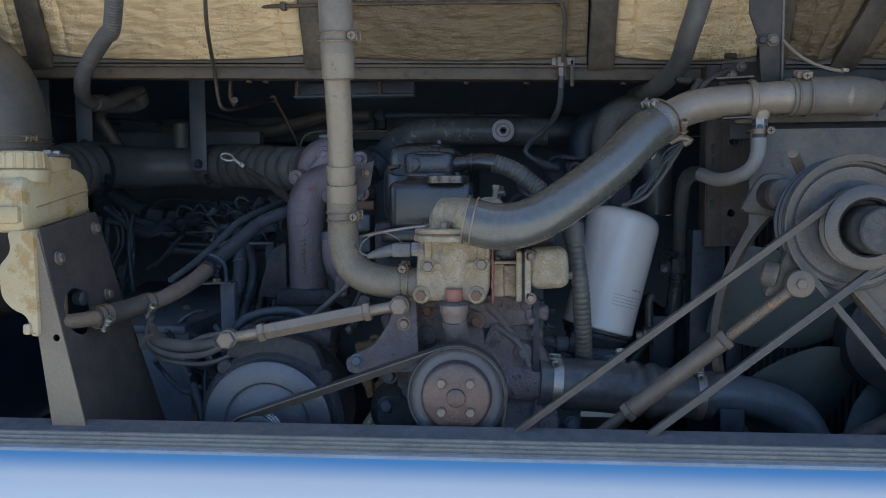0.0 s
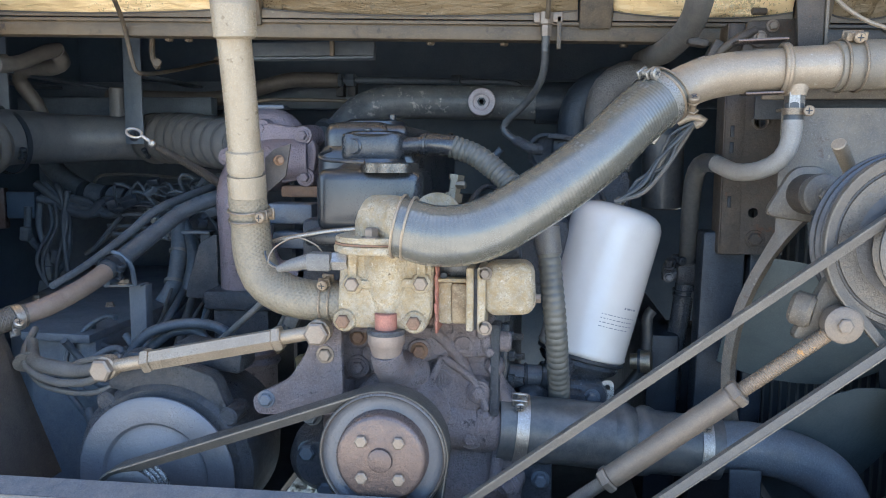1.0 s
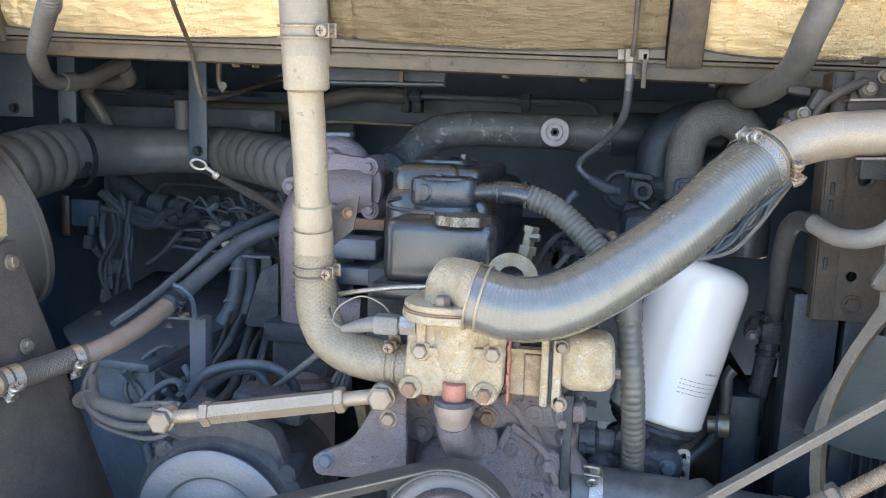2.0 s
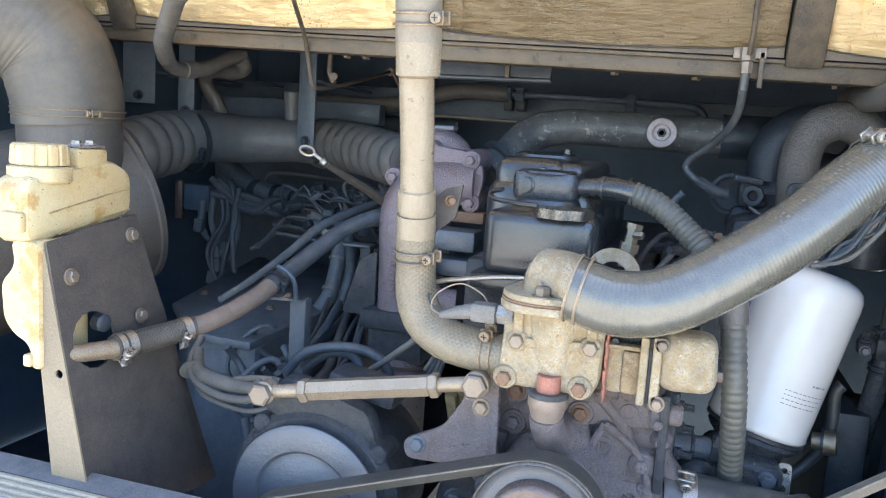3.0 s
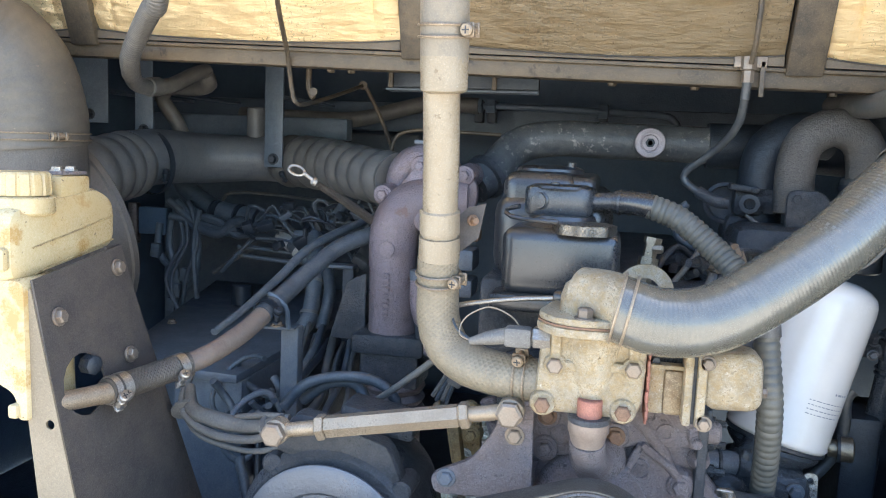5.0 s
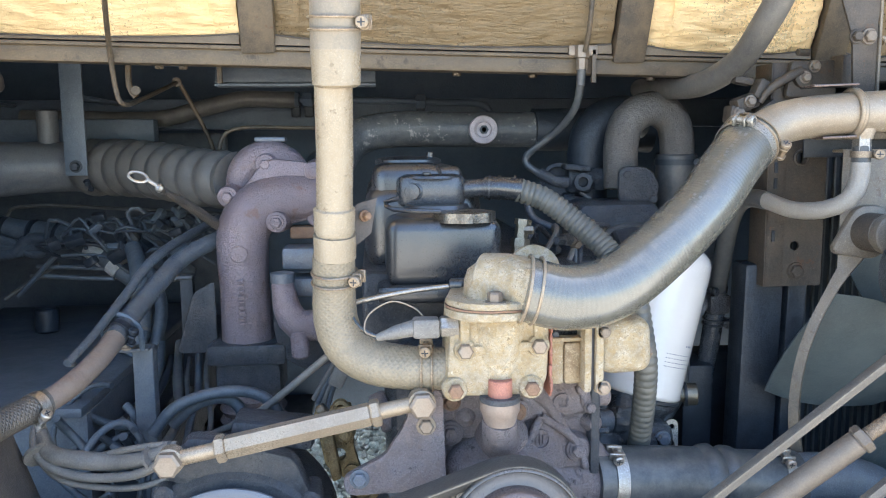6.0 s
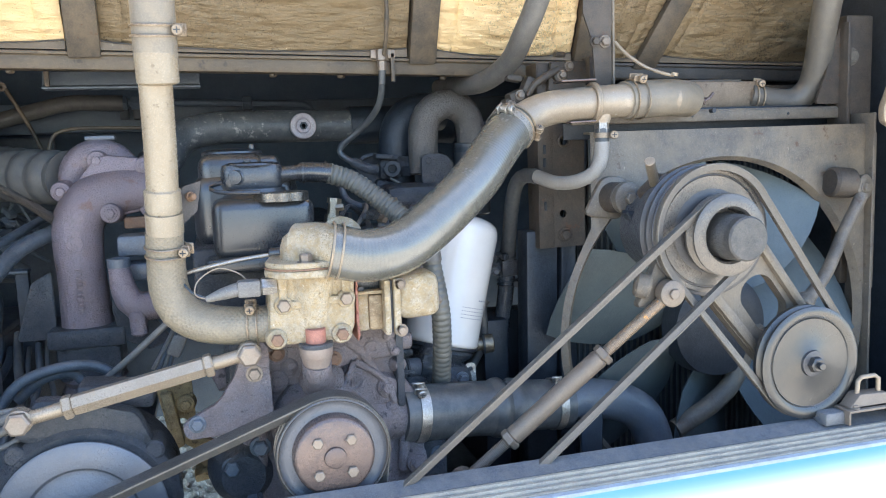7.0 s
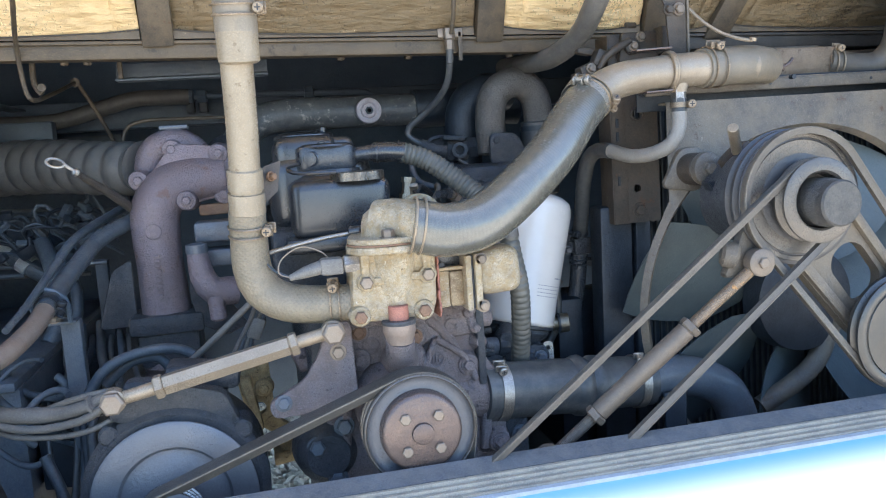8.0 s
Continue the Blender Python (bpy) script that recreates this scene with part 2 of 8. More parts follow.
M_BELTDUST = mat("dusty_belt_rubber", (0.11, 0.098, 0.083), 0.4, dust=0.4, dust_col=(0.165, 0.14, 0.108), grain=300, second=(0.06, 0.055, 0.05), scale=20)
M_FANPAINT = mat("grey_green_fan_paint", (0.105, 0.132, 0.14), 0.42, dust=0.4, dust_col=(0.155, 0.17, 0.168), scale=6, gritty=0.4, spec=0.4)
M_FIN = mat("dusty_radiator_fin", (0.11, 0.118, 0.112), 0.5, dust=0.5, dust_col=(0.155, 0.152, 0.132), gritty=0.5)
M_SHROUD = mat("dusty_grey_shroud", (0.15, 0.132, 0.108), 0.5, dust=0.6, dust_col=(0.235, 0.184, 0.122), second=(0.075, 0.066, 0.056), amount=0.8, scale=8, fleck=(0.3, 0.25, 0.185), fleck_at=0.64, fleck_scale=120, pits=((0.085, 0.05, 0.028), 0.61, 26), stretch=(1.0, 1.0, 0.4))
M_SILL = mat("scuffed_sill_paint", (0.12, 0.13, 0.145), 0.5, dust=0.5, dust_col=(0.24, 0.22, 0.19), scale=18, fleck=(0.05, 0.05, 0.055), fleck_at=0.66, fleck_scale=30)
M_SEAL = mat("weathered_rubber_seal", (0.31, 0.28, 0.225), 0.6, dust=0.6, dust_col=(0.42, 0.36, 0.26), scale=12, second=(0.16, 0.15, 0.135))
M_WIRE = mat("loom_tape", (0.068, 0.083, 0.1), 0.4, dust=0.45, dust_col=(0.16, 0.175, 0.185), bump=0.6)
M_WIREGREY = mat("grey_cable", (0.17, 0.162, 0.15), 0.46, dust=0.45, dust_col=(0.24, 0.22, 0.19))
M_WHITETAPE = mat("white_tape", (0.7, 0.69, 0.66), 0.6, dust=0.3)
M_YARD = mat("yard_grit", (0.48, 0.43, 0.355), 0.9, dust=0.4, dust_col=(0.56, 0.51, 0.43), second=(0.36, 0.32, 0.265), scale=3, grain=40, bump=0.8, bump_dist=0.01)
M_GRAVEL = mat("gravel", (0.72, 0.70, 0.63), 0.9, dust=0.35, dust_col=(0.78, 0.76, 0.7), second=(0.56, 0.53, 0.47), scale=3, grain=40, bump=0.8, bump_dist=0.01)
M_LIPPAINT = mat("scuffed_lip_paint", (0.42, 0.46, 0.5), 0.4, dust=0.4, dust_col=(0.3, 0.3, 0.29), second=(0.25, 0.28, 0.31), scale=14, amount=0.7, gritty=0.5)
M_BUSWHITE = mat("white_coachwork", (0.8, 0.8, 0.8), 0.25, dust=0.05, amount=0.05, bump=0.0, gritty=0.0)
M_CORE = mat("radiator_core", (0.045, 0.056, 0.066), 0.6, dust=0.3, dust_col=(0.09, 0.097, 0.1), grain=400)
M_BEAM = mat("dust_caked_beam", (0.115, 0.086, 0.052), 0.55, dust=0.6, dust_col=(0.18, 0.13, 0.073), second=(0.075, 0.06, 0.042), amount=0.8, scale=7, pits=((0.05, 0.036, 0.024), 0.6, 40), stretch=(0.3, 1.0, 1.0))
# base raised and blued to put the hazy veil into the paint
M_XMEM = mat("dusty_hazed_member", (0.1, 0.132, 0.172), 0.42, dust=0.5, dust_col=(0.152, 0.176, 0.2), second=(0.062, 0.083, 0.112), scale=9)
M_BLUEGLOSS = mat("oily_blue_black_paint", (0.05, 0.062, 0.078), 0.3, dust=0.4, dust_col=(0.11, 0.108, 0.105), second=(0.03, 0.036, 0.045), scale=22, coat=0.4, bump=0.9, bump_dist=0.006, fleck=(0.2, 0.23, 0.27), fleck_at=0.65, fleck_scale=70)
M_BRONZE = mat("ochre_mount_casting", (0.5, 0.38, 0.18), 0.55, metal=0.2, dust=0.5, dust_col=(0.62, 0.52, 0.32), second=(0.24, 0.16, 0.07), amount=0.8, scale=30, bump=0.8, bump_dist=0.004, pits=((0.1, 0.07, 0.03), 0.6, 60))
# near-black tone that stands in for shade on the right beam and panel seams
M_HUBDARK = mat("shade_dark_paint", (0.055, 0.05, 0.045), 0.6, dust=0.5, dust_col=(0.12, 0.1, 0.075), scale=9)
M_CHALK = mat("worn_pale_print", (0.2, 0.195, 0.175), 0.6, dust=0.6, dust_col=(0.1, 0.095, 0.085), scale=120, gritty=0.5)
M_STAINED = mat("oil_stained_casting", (0.34, 0.27, 0.17), 0.45, metal=0.2, dust=0.6, dust_col=(0.2, 0.12, 0.05), second=(0.1, 0.06, 0.03), amount=0.95, scale=30, bump=0.8, grain=150, pits=((0.04, 0.03, 0.02), 0.6, 40))
M_HUBNOSE = mat("speckled_hub_cap", (0.075, 0.073, 0.07), 0.45, metal=0.3, dust=0.5, dust_col=(0.15, 0.135, 0.115), scale=40, gritty=1.0, bump=0.8, bump_dist=0.003)
M_PULLEYFACE2 = mat("grey_idler_steel", (0.105, 0.102, 0.096), 0.38, metal=0.7, dust=0.35, dust_col=(0.14, 0.122, 0.1), second=(0.075, 0.074, 0.072), scale=8, gritty=0.1, bump=0.15)
M_RODRUST = mat("rust_flecked_rod", (0.25, 0.19, 0.13), 0.5, metal=0.4, dust=0.4, dust_col=(0.3, 0.22, 0.15), second=(0.16, 0.12, 0.09), fleck=(0.5, 0.27, 0.1), fleck_at=0.6, fleck_scale=70)
M_TUBESTEEL = mat("dusty_brown_tube", (0.27, 0.22, 0.185), 0.5, metal=0.2, dust=0.5, dust_col=(0.33, 0.27, 0.21), second=(0.16, 0.1, 0.08), scale=16, gritty=0.4)
M_BLACKDUST = mat("dusty_pipe_paint", (0.135, 0.141, 0.15), 0.5, dust=0.5, dust_col=(0.22, 0.209, 0.19), scale=8, second=(0.085, 0.092, 0.102), coat=0.15)
M_FLAKE = mat("flaking_black_paint", (0.09, 0.095, 0.1), 0.4, dust=0.5, dust_col=(0.2, 0.192, 0.175), fleck=(0.3, 0.28, 0.255), fleck_at=0.575, fleck_scale=60)
M_MOUNT = mat("pale_mount", (0.55, 0.48, 0.5), 0.5, dust=0.3)
M_DRUM = mat("drum_paint", (0.085, 0.082, 0.078), 0.5, dust=0.45, dust_col=(0.17, 0.14, 0.11), second=(0.13, 0.1, 0.075), amount=0.6, scale=4, pits=((0.05, 0.045, 0.04), 0.6, 15))
M_RIM = mat("dusty_tan_rim", (0.25, 0.2, 0.135), 0.55, dust=0.4, dust_col=(0.17, 0.13, 0.09), scale=10)
M_LABEL = mat("faded_brown_label", (0.15, 0.11, 0.08), 0.7, dust=0.4, dust_col=(0.11, 0.085, 0.065))
M_HOOK = mat("scaled_exhaust_pipe", (0.2, 0.18, 0.158), 0.45, metal=0.3, dust=0.4, dust_col=(0.15, 0.125, 0.098), second=(0.12, 0.108, 0.097), bump=1.0, grain=180, bump_dist=0.004, gritty=1.2)
M_LOOM = mat("dusty_loom_tape", (0.11, 0.13, 0.15), 0.42, dust=0.45, dust_col=(0.2, 0.21, 0.213), scale=20, bump=0.7, grain=150)
M_CORRUGATED = mat("dusty_corrugated_hose", (0.12, 0.12, 0.105), 0.42, dust=0.45, dust_col=(0.21, 0.19, 0.15), second=(0.08, 0.082, 0.078), scale=14, gritty=0.3, bump=0.15)
M_BLUEGREY_DULL = mat("dusty_slate_paint", (0.105, 0.125, 0.15), 0.5, dust=0.5, dust_col=(0.175, 0.178, 0.178), second=(0.07, 0.085, 0.105))
M_HUBDUST = mat("rust_dusted_steel", (0.06, 0.049, 0.039), 0.6, dust=0.5, dust_col=(0.125, 0.094, 0.063), second=(0.035, 0.03, 0.027), scale=12, pits=((0.1, 0.05, 0.025), 0.62, 40), fleck=(0.24, 0.19, 0.13), fleck_at=0.67, fleck_scale=130)


def bumper_paint():
    """White coachwork whose colour turns blue towards the top, just below the hatch seal."""
    m = bpy.data.materials.new("fading_blue_band")
    m.use_nodes = True
    n, l = m.node_tree.nodes, m.node_tree.links
    b = n["Principled BSDF"]
    co = n.new("ShaderNodeTexCoord")
    sep = n.new("ShaderNodeSeparateXYZ")
    l.new(co.outputs["Object"], sep.inputs[0])
    r = n.new("ShaderNodeMapRange")
    r.interpolation_type = "SMOOTHSTEP"
    r.inputs["From Min"].default_value, r.inputs["From Max"].default_value = 0.862, 0.884
    l.new(sep.outputs["Z"], r.inputs["Value"])
    t = n.new("ShaderNodeTexNoise")
    t.inputs["Scale"].default_value = 60
    l.new(co.outputs["Object"], t.inputs["Vector"])
    x = n.new("ShaderNodeMix")
    x.data_type = "RGBA"
    l.new(r.outputs["Result"], x.inputs["Factor"])
    x.inputs["A"].default_value, x.inputs["B"].default_value = (0.9, 0.87, 0.8, 1), (0.17, 0.39, 0.62, 1)
    l.new(x.outputs["Result"], b.inputs["Base Color"])
    rr = n.new("ShaderNodeMapRange")
    rr.inputs["To Min"].default_value, rr.inputs["To Max"].default_value = 0.3, 0.36
    l.new(t.outputs["Fac"], rr.inputs["Value"])
    l.new(rr.outputs["Result"], b.inputs["Roughness"])
    return m


M_BUMPER = bumper_paint()


# ---- building blocks ----
V = Vector


def mesh_of(bm, name, material, smooth=True, angle=40):
    me = bpy.data.meshes.new(name)
    bmesh.ops.recalc_face_normals(bm, faces=bm.faces)
    if smooth:
        for f in bm.faces:
            f.smooth = True
        for e in bm.edges:
            if len(e.link_faces) != 2 or e.calc_face_angle(0) > radians(angle):
                e.smooth = False
    bm.to_mesh(me)
    bm.free()
    me.materials.append(material)
    return me


def thing(name, loc, label, category, group="", kind=""):
    ob = new(name)
    ob.empty_display_size = 0.02
    ob.location = loc
    return tagged(ob, label, category, group, kind)


def part(name, bm, material, parent, label="", smooth=True, angle=40):
    ob = new(name, mesh_of(bm, name, material, smooth, angle))
    ob.parent = parent
    if parent.type == "EMPTY":
        ob.matrix_parent_inverse = Matrix.Translation(-parent.location)
    if label:
        tagged(ob, label)
    return ob


def structure(name, bm, material, label, category, smooth=True):
    return tagged(new(name, mesh_of(bm, name, material, smooth)), label, category, kind="structure")


def single(name, bm, material, label, category, group="", smooth=True):
    """A thing of one mesh."""
    return tagged(new(name, mesh_of(bm, name, material, smooth)), label, category, group)


def basis(axis):
    z = V(axis).normalized()
    x = z.orthogonal().normalized()
    if abs(z.z) < 0.95:
        x = z.cross(V((0, 0, 1))).normalized()
    return x, z.cross(x).normalized(), z


def smooth_path(pts, step=0.012):
    p = [V(q) for q in pts]
    if len(p) < 3:
        return p
    ext = [2 * p[0] - p[1]] + p + [2 * p[-1] - p[-2]]
    out = []
    for i in range(1, len(ext) - 2):
        a, b, c, d = ext[i - 1:i + 3]
        k = max(2, int((c - b).length / step))
        for j in range(k):
            t = j / k
            out.append(0.5 * (2 * b + (c - a) * t + (2 * a - 5 * b + 4 * c - d) * t * t + (3 * b - a - 3 * c + d) * t ** 3))
    out.append(p[-1])
    return out


def rings(bm, centres, frames, radii, seg, caps=True, squash=1.0):
    prev, first = None, None
    uv = bm.loops.layers.uv.verify()
    girth, run, last = 2 * math.pi * max(radii), 0.0, None
    for c, (x, y), r in zip(centres, frames, radii):
        ring = [bm.verts.new(c + (x * math.cos(2 * math.pi * i / seg) + y * math.sin(2 * math.pi * i / seg) * squash) * r) for i in range(seg)]
        if prev:
            ahead = run + (c - last).length
            for i in range(seg):
                f = bm.faces.new((prev[i], prev[(i + 1) % seg], ring[(i + 1) % seg], ring[i]))
                for lp, q in zip(f.loops, ((i, run), (i + 1, run), (i + 1, ahead), (i, ahead))):
                    lp[uv].uv = (q[0] / seg * girth, q[1])
            run = ahead
        last = c
        first, prev = first or ring, ring
    if caps:
        bm.faces.new(list(reversed(first)))
        bm.faces.new(prev)


def tube(pts, r, seg=20, step=0.012, wave=None, bm=None, caps=True, smooth=True):
    """A round hose, pipe or cable through the points. r: radius, or radii spread along it; wave: (pitch, depth) of ribs."""
    bm = bm or bmesh.new()
    c = smooth_path(pts, step if not wave else min(step, wave[0] / 6)) if smooth else [V(q) for q in pts]
    run = [0.0]
    for a, b in zip(c, c[1:]):
        run.append(run[-1] + (b - a).length)
    rad = []
    for s in run:
        if isinstance(r, (list, tuple)):
            k = s / run[-1] * (len(r) - 1)
            i = min(int(k), len(r) - 2)
            q = r[i] + (r[i + 1] - r[i]) * (k - i)
        else:
            q = r
        if wave:
            q += wave[1] * abs(math.sin(math.pi * s / wave[0]))
        rad.append(q)
    tang = [(c[min(i + 1, len(c) - 1)] - c[max(i - 1, 0)]).normalized() for i in range(len(c))]
    x = basis(tang[0])[0]
    frames = []
    for t in tang:
        x = (x - t * x.dot(t)).normalized()
        frames.append((x, t.cross(x)))
    rings(bm, c, frames, rad, seg, caps)
    return bm


def lathe(base, axis, profile, seg=32, bm=None, caps=True):
    """A turned body: profile of (distance along the axis, radius)."""
    bm = bm or bmesh.new()
    x, y, z = basis(axis)
    o = V(base)
    rings(bm, [o + z * d for d, _ in profile], [(x, y)] * len(profile), [max(r, 1e-4) for _, r in profile], seg, caps)
    return bm


def rod(a, b, r, seg=16, bev=0.0, bm=None):
    a, b = V(a), V(b)
    n = (b - a).length
    k = min(bev, n / 3, r / 2)
    prof = [(0, r - k), (k, r), (n - k, r), (n, r - k)] if k else [(0, r), (n, r)]
    return lathe(a, b - a, prof, seg, bm)


def box(c, s, rot=(0, 0, 0), bev=0.004, seg=2, bm=None):
    """A block with rounded edges: centre, size, turn in degrees."""
    own = bmesh.new()
    bmesh.ops.create_cube(own, size=1)
    bmesh.ops.scale(own, vec=s, verts=own.verts)
    if bev:
        bmesh.ops.bevel(own, geom=own.edges, offset=min(bev, min(s) * 0.45), segments=seg, profile=0.5, affect="EDGES")
    bmesh.ops.transform(own, matrix=pose(*c, *rot), verts=own.verts)
    return merge(own, bm)


def merge(own, bm):
    if bm is None:
        return own
    me = bpy.data.meshes.new("tmp")
    own.to_mesh(me)
    own.free()
    bm.from_mesh(me)
    bpy.data.meshes.remove(me)
    return bm


def prism(outline, depth, origin=(0, 0, 0), u=(1, 0, 0), v=(0, 0, 1), bev=0.003, bm=None, holes=()):
    """A plate or casting: an outline in the plane of u and v, drawn out along u x v by depth."""
    own = bmesh.new()
    o, u, v = V(origin), V(u).normalized(), V(v).normalized()
    w = u.cross(v)
    vs = [own.verts.new(o + u * a + v * b) for a, b in outline]
    if holes:
        edges = [own.edges.new((vs[i], vs[(i + 1) % len(vs)])) for i in range(len(vs))]
        for hole in holes:
            if len(hole) > 3:
                hv = [own.verts.new(o + u * a + v * b) for a, b in hole]
                edges += [own.edges.new((hv[i], hv[(i + 1) % len(hv)])) for i in range(len(hv))]
                continue
            ha, hb, hr = hole
            hv = [own.verts.new(o + u * (ha + hr * math.cos(k * math.pi / 8)) + v * (hb + hr * math.sin(k * math.pi / 8))) for k in range(16)]
            edges += [own.edges.new((hv[i], hv[(i + 1) % 16])) for i in range(16)]
        bmesh.ops.triangle_fill(own, use_beauty=True, use_dissolve=False, edges=edges)
    else:
        own.faces.new(vs)
    geo = bmesh.ops.extrude_face_region(own, geom=list(own.faces))
    bmesh.ops.translate(own, vec=w * depth, verts=[g for g in geo["geom"] if isinstance(g, bmesh.types.BMVert)])
    bmesh.ops.recalc_face_normals(own, faces=own.faces)
    if bev and not holes:
        bmesh.ops.bevel(own, geom=[e for e in own.edges if e.calc_face_angle(0) > 0.5], offset=bev, segments=2, profile=0.5, affect="EDGES")
    return merge(own, bm)


def rounded(outline, r, k=5):
    """An outline with rounded corners."""
    out = []
    n = len(outline)
    for i in range(n):
        p, a, b = V(outline[i]), V(outline[i - 1]), V(outline[(i + 1) % n])
        d1, d2 = (a - p), (b - p)
        q = min(r, d1.length * 0.45, d2.length * 0.45)
        s, e = p + d1.normalized() * q, p + d2.normalized() * q
        for j in range(k + 1):
            t = j / k
            out.append(tuple((1 - t) ** 2 * s + 2 * t * (1 - t) * p + t * t * e))
    return out


def bolt(parent, at, axis=(0, -1, 0), r=0.009, h=0.007, material=None, washer=True, name="bolt"):
    bm = lathe(at, axis, [(0, r), (h * 0.8, r), (h, r * 0.8)], 6)
    if washer:
        lathe(V(at) - V(axis).normalized() * 0.002, axis, [(0, r * 1.35), (0.0025, r * 1.35), (0.003, r * 1.3)], 18, bm)
    return part(name, bm, material or M_BOLT, parent, angle=25)


def clamp(parent, at, axis, r, screw=(0, -1, 0), width=0.012, wire=False, material=None):
    """A hose clip with its screw housing."""
    material = material or M_CLIP
    z = V(axis).normalized()
    bm = bmesh.new()
    if wire:
        for k in (-1, 1):
            c = V(at) + z * k * width * 0.5
            x, y, _ = basis(z)
            tube([c + (x * math.cos(a) + y * math.sin(a)) * (r + 0.001) for a in np.linspace(0, 2 * math.pi, 25)], 0.0016, 6, bm=bm)
    else:
        lathe(V(at) - z * width / 2, z, [(0, r), (0, r + 0.0015), (width, r + 0.0015), (width, r)], 32, bm, caps=False)
    ob = part("hose_clamp", bm, material, parent, "metal hose clamp")
    if screw is None:
        return ob
    s = V(screw).normalized()
    p = V(at) + s * (r + 0.005)
    side = z.cross(s).normalized()
    turn = Matrix((side, z, s)).transposed().to_4x4()
    b2 = rod(p - side * 0.011, p + side * 0.011, 0.004, 12, 0.001)
    for k in (-1, 1):
        own = box((0, 0, 0), (0.0035, width * 1.25, 0.011), bev=0.001, seg=1)
        bmesh.ops.transform(own, matrix=Matrix.Translation(p + side * 0.0065 * k) @ turn, verts=own.verts)
        merge(own, b2)
    tip = p - side * 0.011 if side.y > 0 else p + side * 0.011
    out = -side if side.y > 0 else side
    lathe(tip, out, [(0, 0.0068), (0.004, 0.0068), (0.0055, 0.0055), (0.0055, 0.0)], 16, b2)
    slot = bmesh.new()
    for way in (z, s):
        rod(tip + out * 0.0054 - way * 0.0038, tip + out * 0.0054 + way * 0.0038, 0.0008, 6, 0.0, slot)
    part("screw_slot", slot, M_BLACK, ob)
    part("clamp_screw", b2, material, ob)
    return ob


def belt(parent, wheels, y, width=0.012, thick=0.008, material=None, name="belt"):
    """An open belt round pulleys (x, z, r) that all turn the same way, given anticlockwise as seen by the camera."""
    pts = []
    n = len(wheels)
    for i in range(n):
        (x0, z0, r0), (x1, z1, r1) = wheels[i], wheels[(i + 1) % n]
        d = V((x1 - x0, z1 - z0))
        a = math.atan2(d.y, d.x) - math.acos(max(-1, min(1, (r0 - r1) / d.length)))
        pts.append((i, a))
    path = []
    for i in range(n):
        a_in, a_out = pts[i - 1][1], pts[i][1]
        while a_out < a_in:
            a_out += 2 * math.pi
        x, z, r = wheels[i]
        k = max(2, int((a_out - a_in) / 0.12))
        path += [(x, z, r, a_in + (a_out - a_in) * j / k) for j in range(k + 1)]
    bm = bmesh.new()
    loop = []
    for x, z, r, a in path:
        ca, sa = math.cos(a), math.sin(a)
        loop.append([bm.verts.new((x + (r + dr) * ca, y + dy, z + (r + dr) * sa)) for dr, dy in
                     ((-thick, -width * 0.33), (0, -width / 2), (0.001, 0), (0, width / 2), (-thick, width * 0.33))])
    for i in range(len(loop)):
        a, b = loop[i], loop[(i + 1) % len(loop)]
        for j in range(5):
            bm.faces.new((a[j], a[(j + 1) % 5], b[(j + 1) % 5], b[j]))
    ob = part(name, bm, material or M_BELT, parent, "worn black rubber belt")
    edge = bmesh.new()
    strip = []
    for x, z, r, a in path:
        ca, sa = math.cos(a), math.sin(a)
        strip.append([edge.verts.new((x + (r + dr) * ca, y + dy, z + (r + dr) * sa)) for dr, dy in ((-0.0012, -width / 2 - 0.0004), (0.0004, -width / 2 - 0.0002), (0.0009, -width / 2 + 0.0022))])
    for i in range(len(strip)):
        a, b = strip[i], strip[(i + 1) % len(strip)]
        for j in range(2):
            edge.faces.new((a[j], a[j + 1], b[j + 1], b[j]))
    part("worn_edge", edge, M_FRAYED, ob, "pale frayed edge of the belt")
    return ob


# ---- the setting ----
def ground():
    bm = bmesh.new()
    bmesh.ops.create_grid(bm, x_segments=40, y_segments=40, size=1.0)
    for v in bm.verts:
        v.co = V((v.co.x * abs(v.co.x) ** 2 * 300, v.co.y * abs(v.co.y) ** 2 * 300, 0))
    structure("ground", bm, M_YARD, "pale gravel yard under and behind the bus", "ground")


def stones():
    """Loose stones under the engine, seen through the gaps."""
    rng = random.Random(4)
    bm = bmesh.new()
    for _ in range(2600):
        own = bmesh.new()
        bmesh.ops.create_icosphere(own, subdivisions=1, radius=rng.uniform(0.016, 0.034))
        bmesh.ops.transform(own, matrix=pose(rng.uniform(-0.9, -0.1), rng.uniform(3.1, 5.0), rng.uniform(0.0, 0.03), rng.uniform(0, 360), rng.uniform(0, 360), 0)
                            @ Matrix.Diagonal((1, rng.uniform(0.6, 1), rng.uniform(0.4, 0.7), 1)), verts=own.verts)
        merge(own, bm)
    tagged(new("gravel_stones", mesh_of(bm, "gravel_stones", M_GRAVEL)), "loose pale gravel stones on the yard", "gravel", kind="stuff")


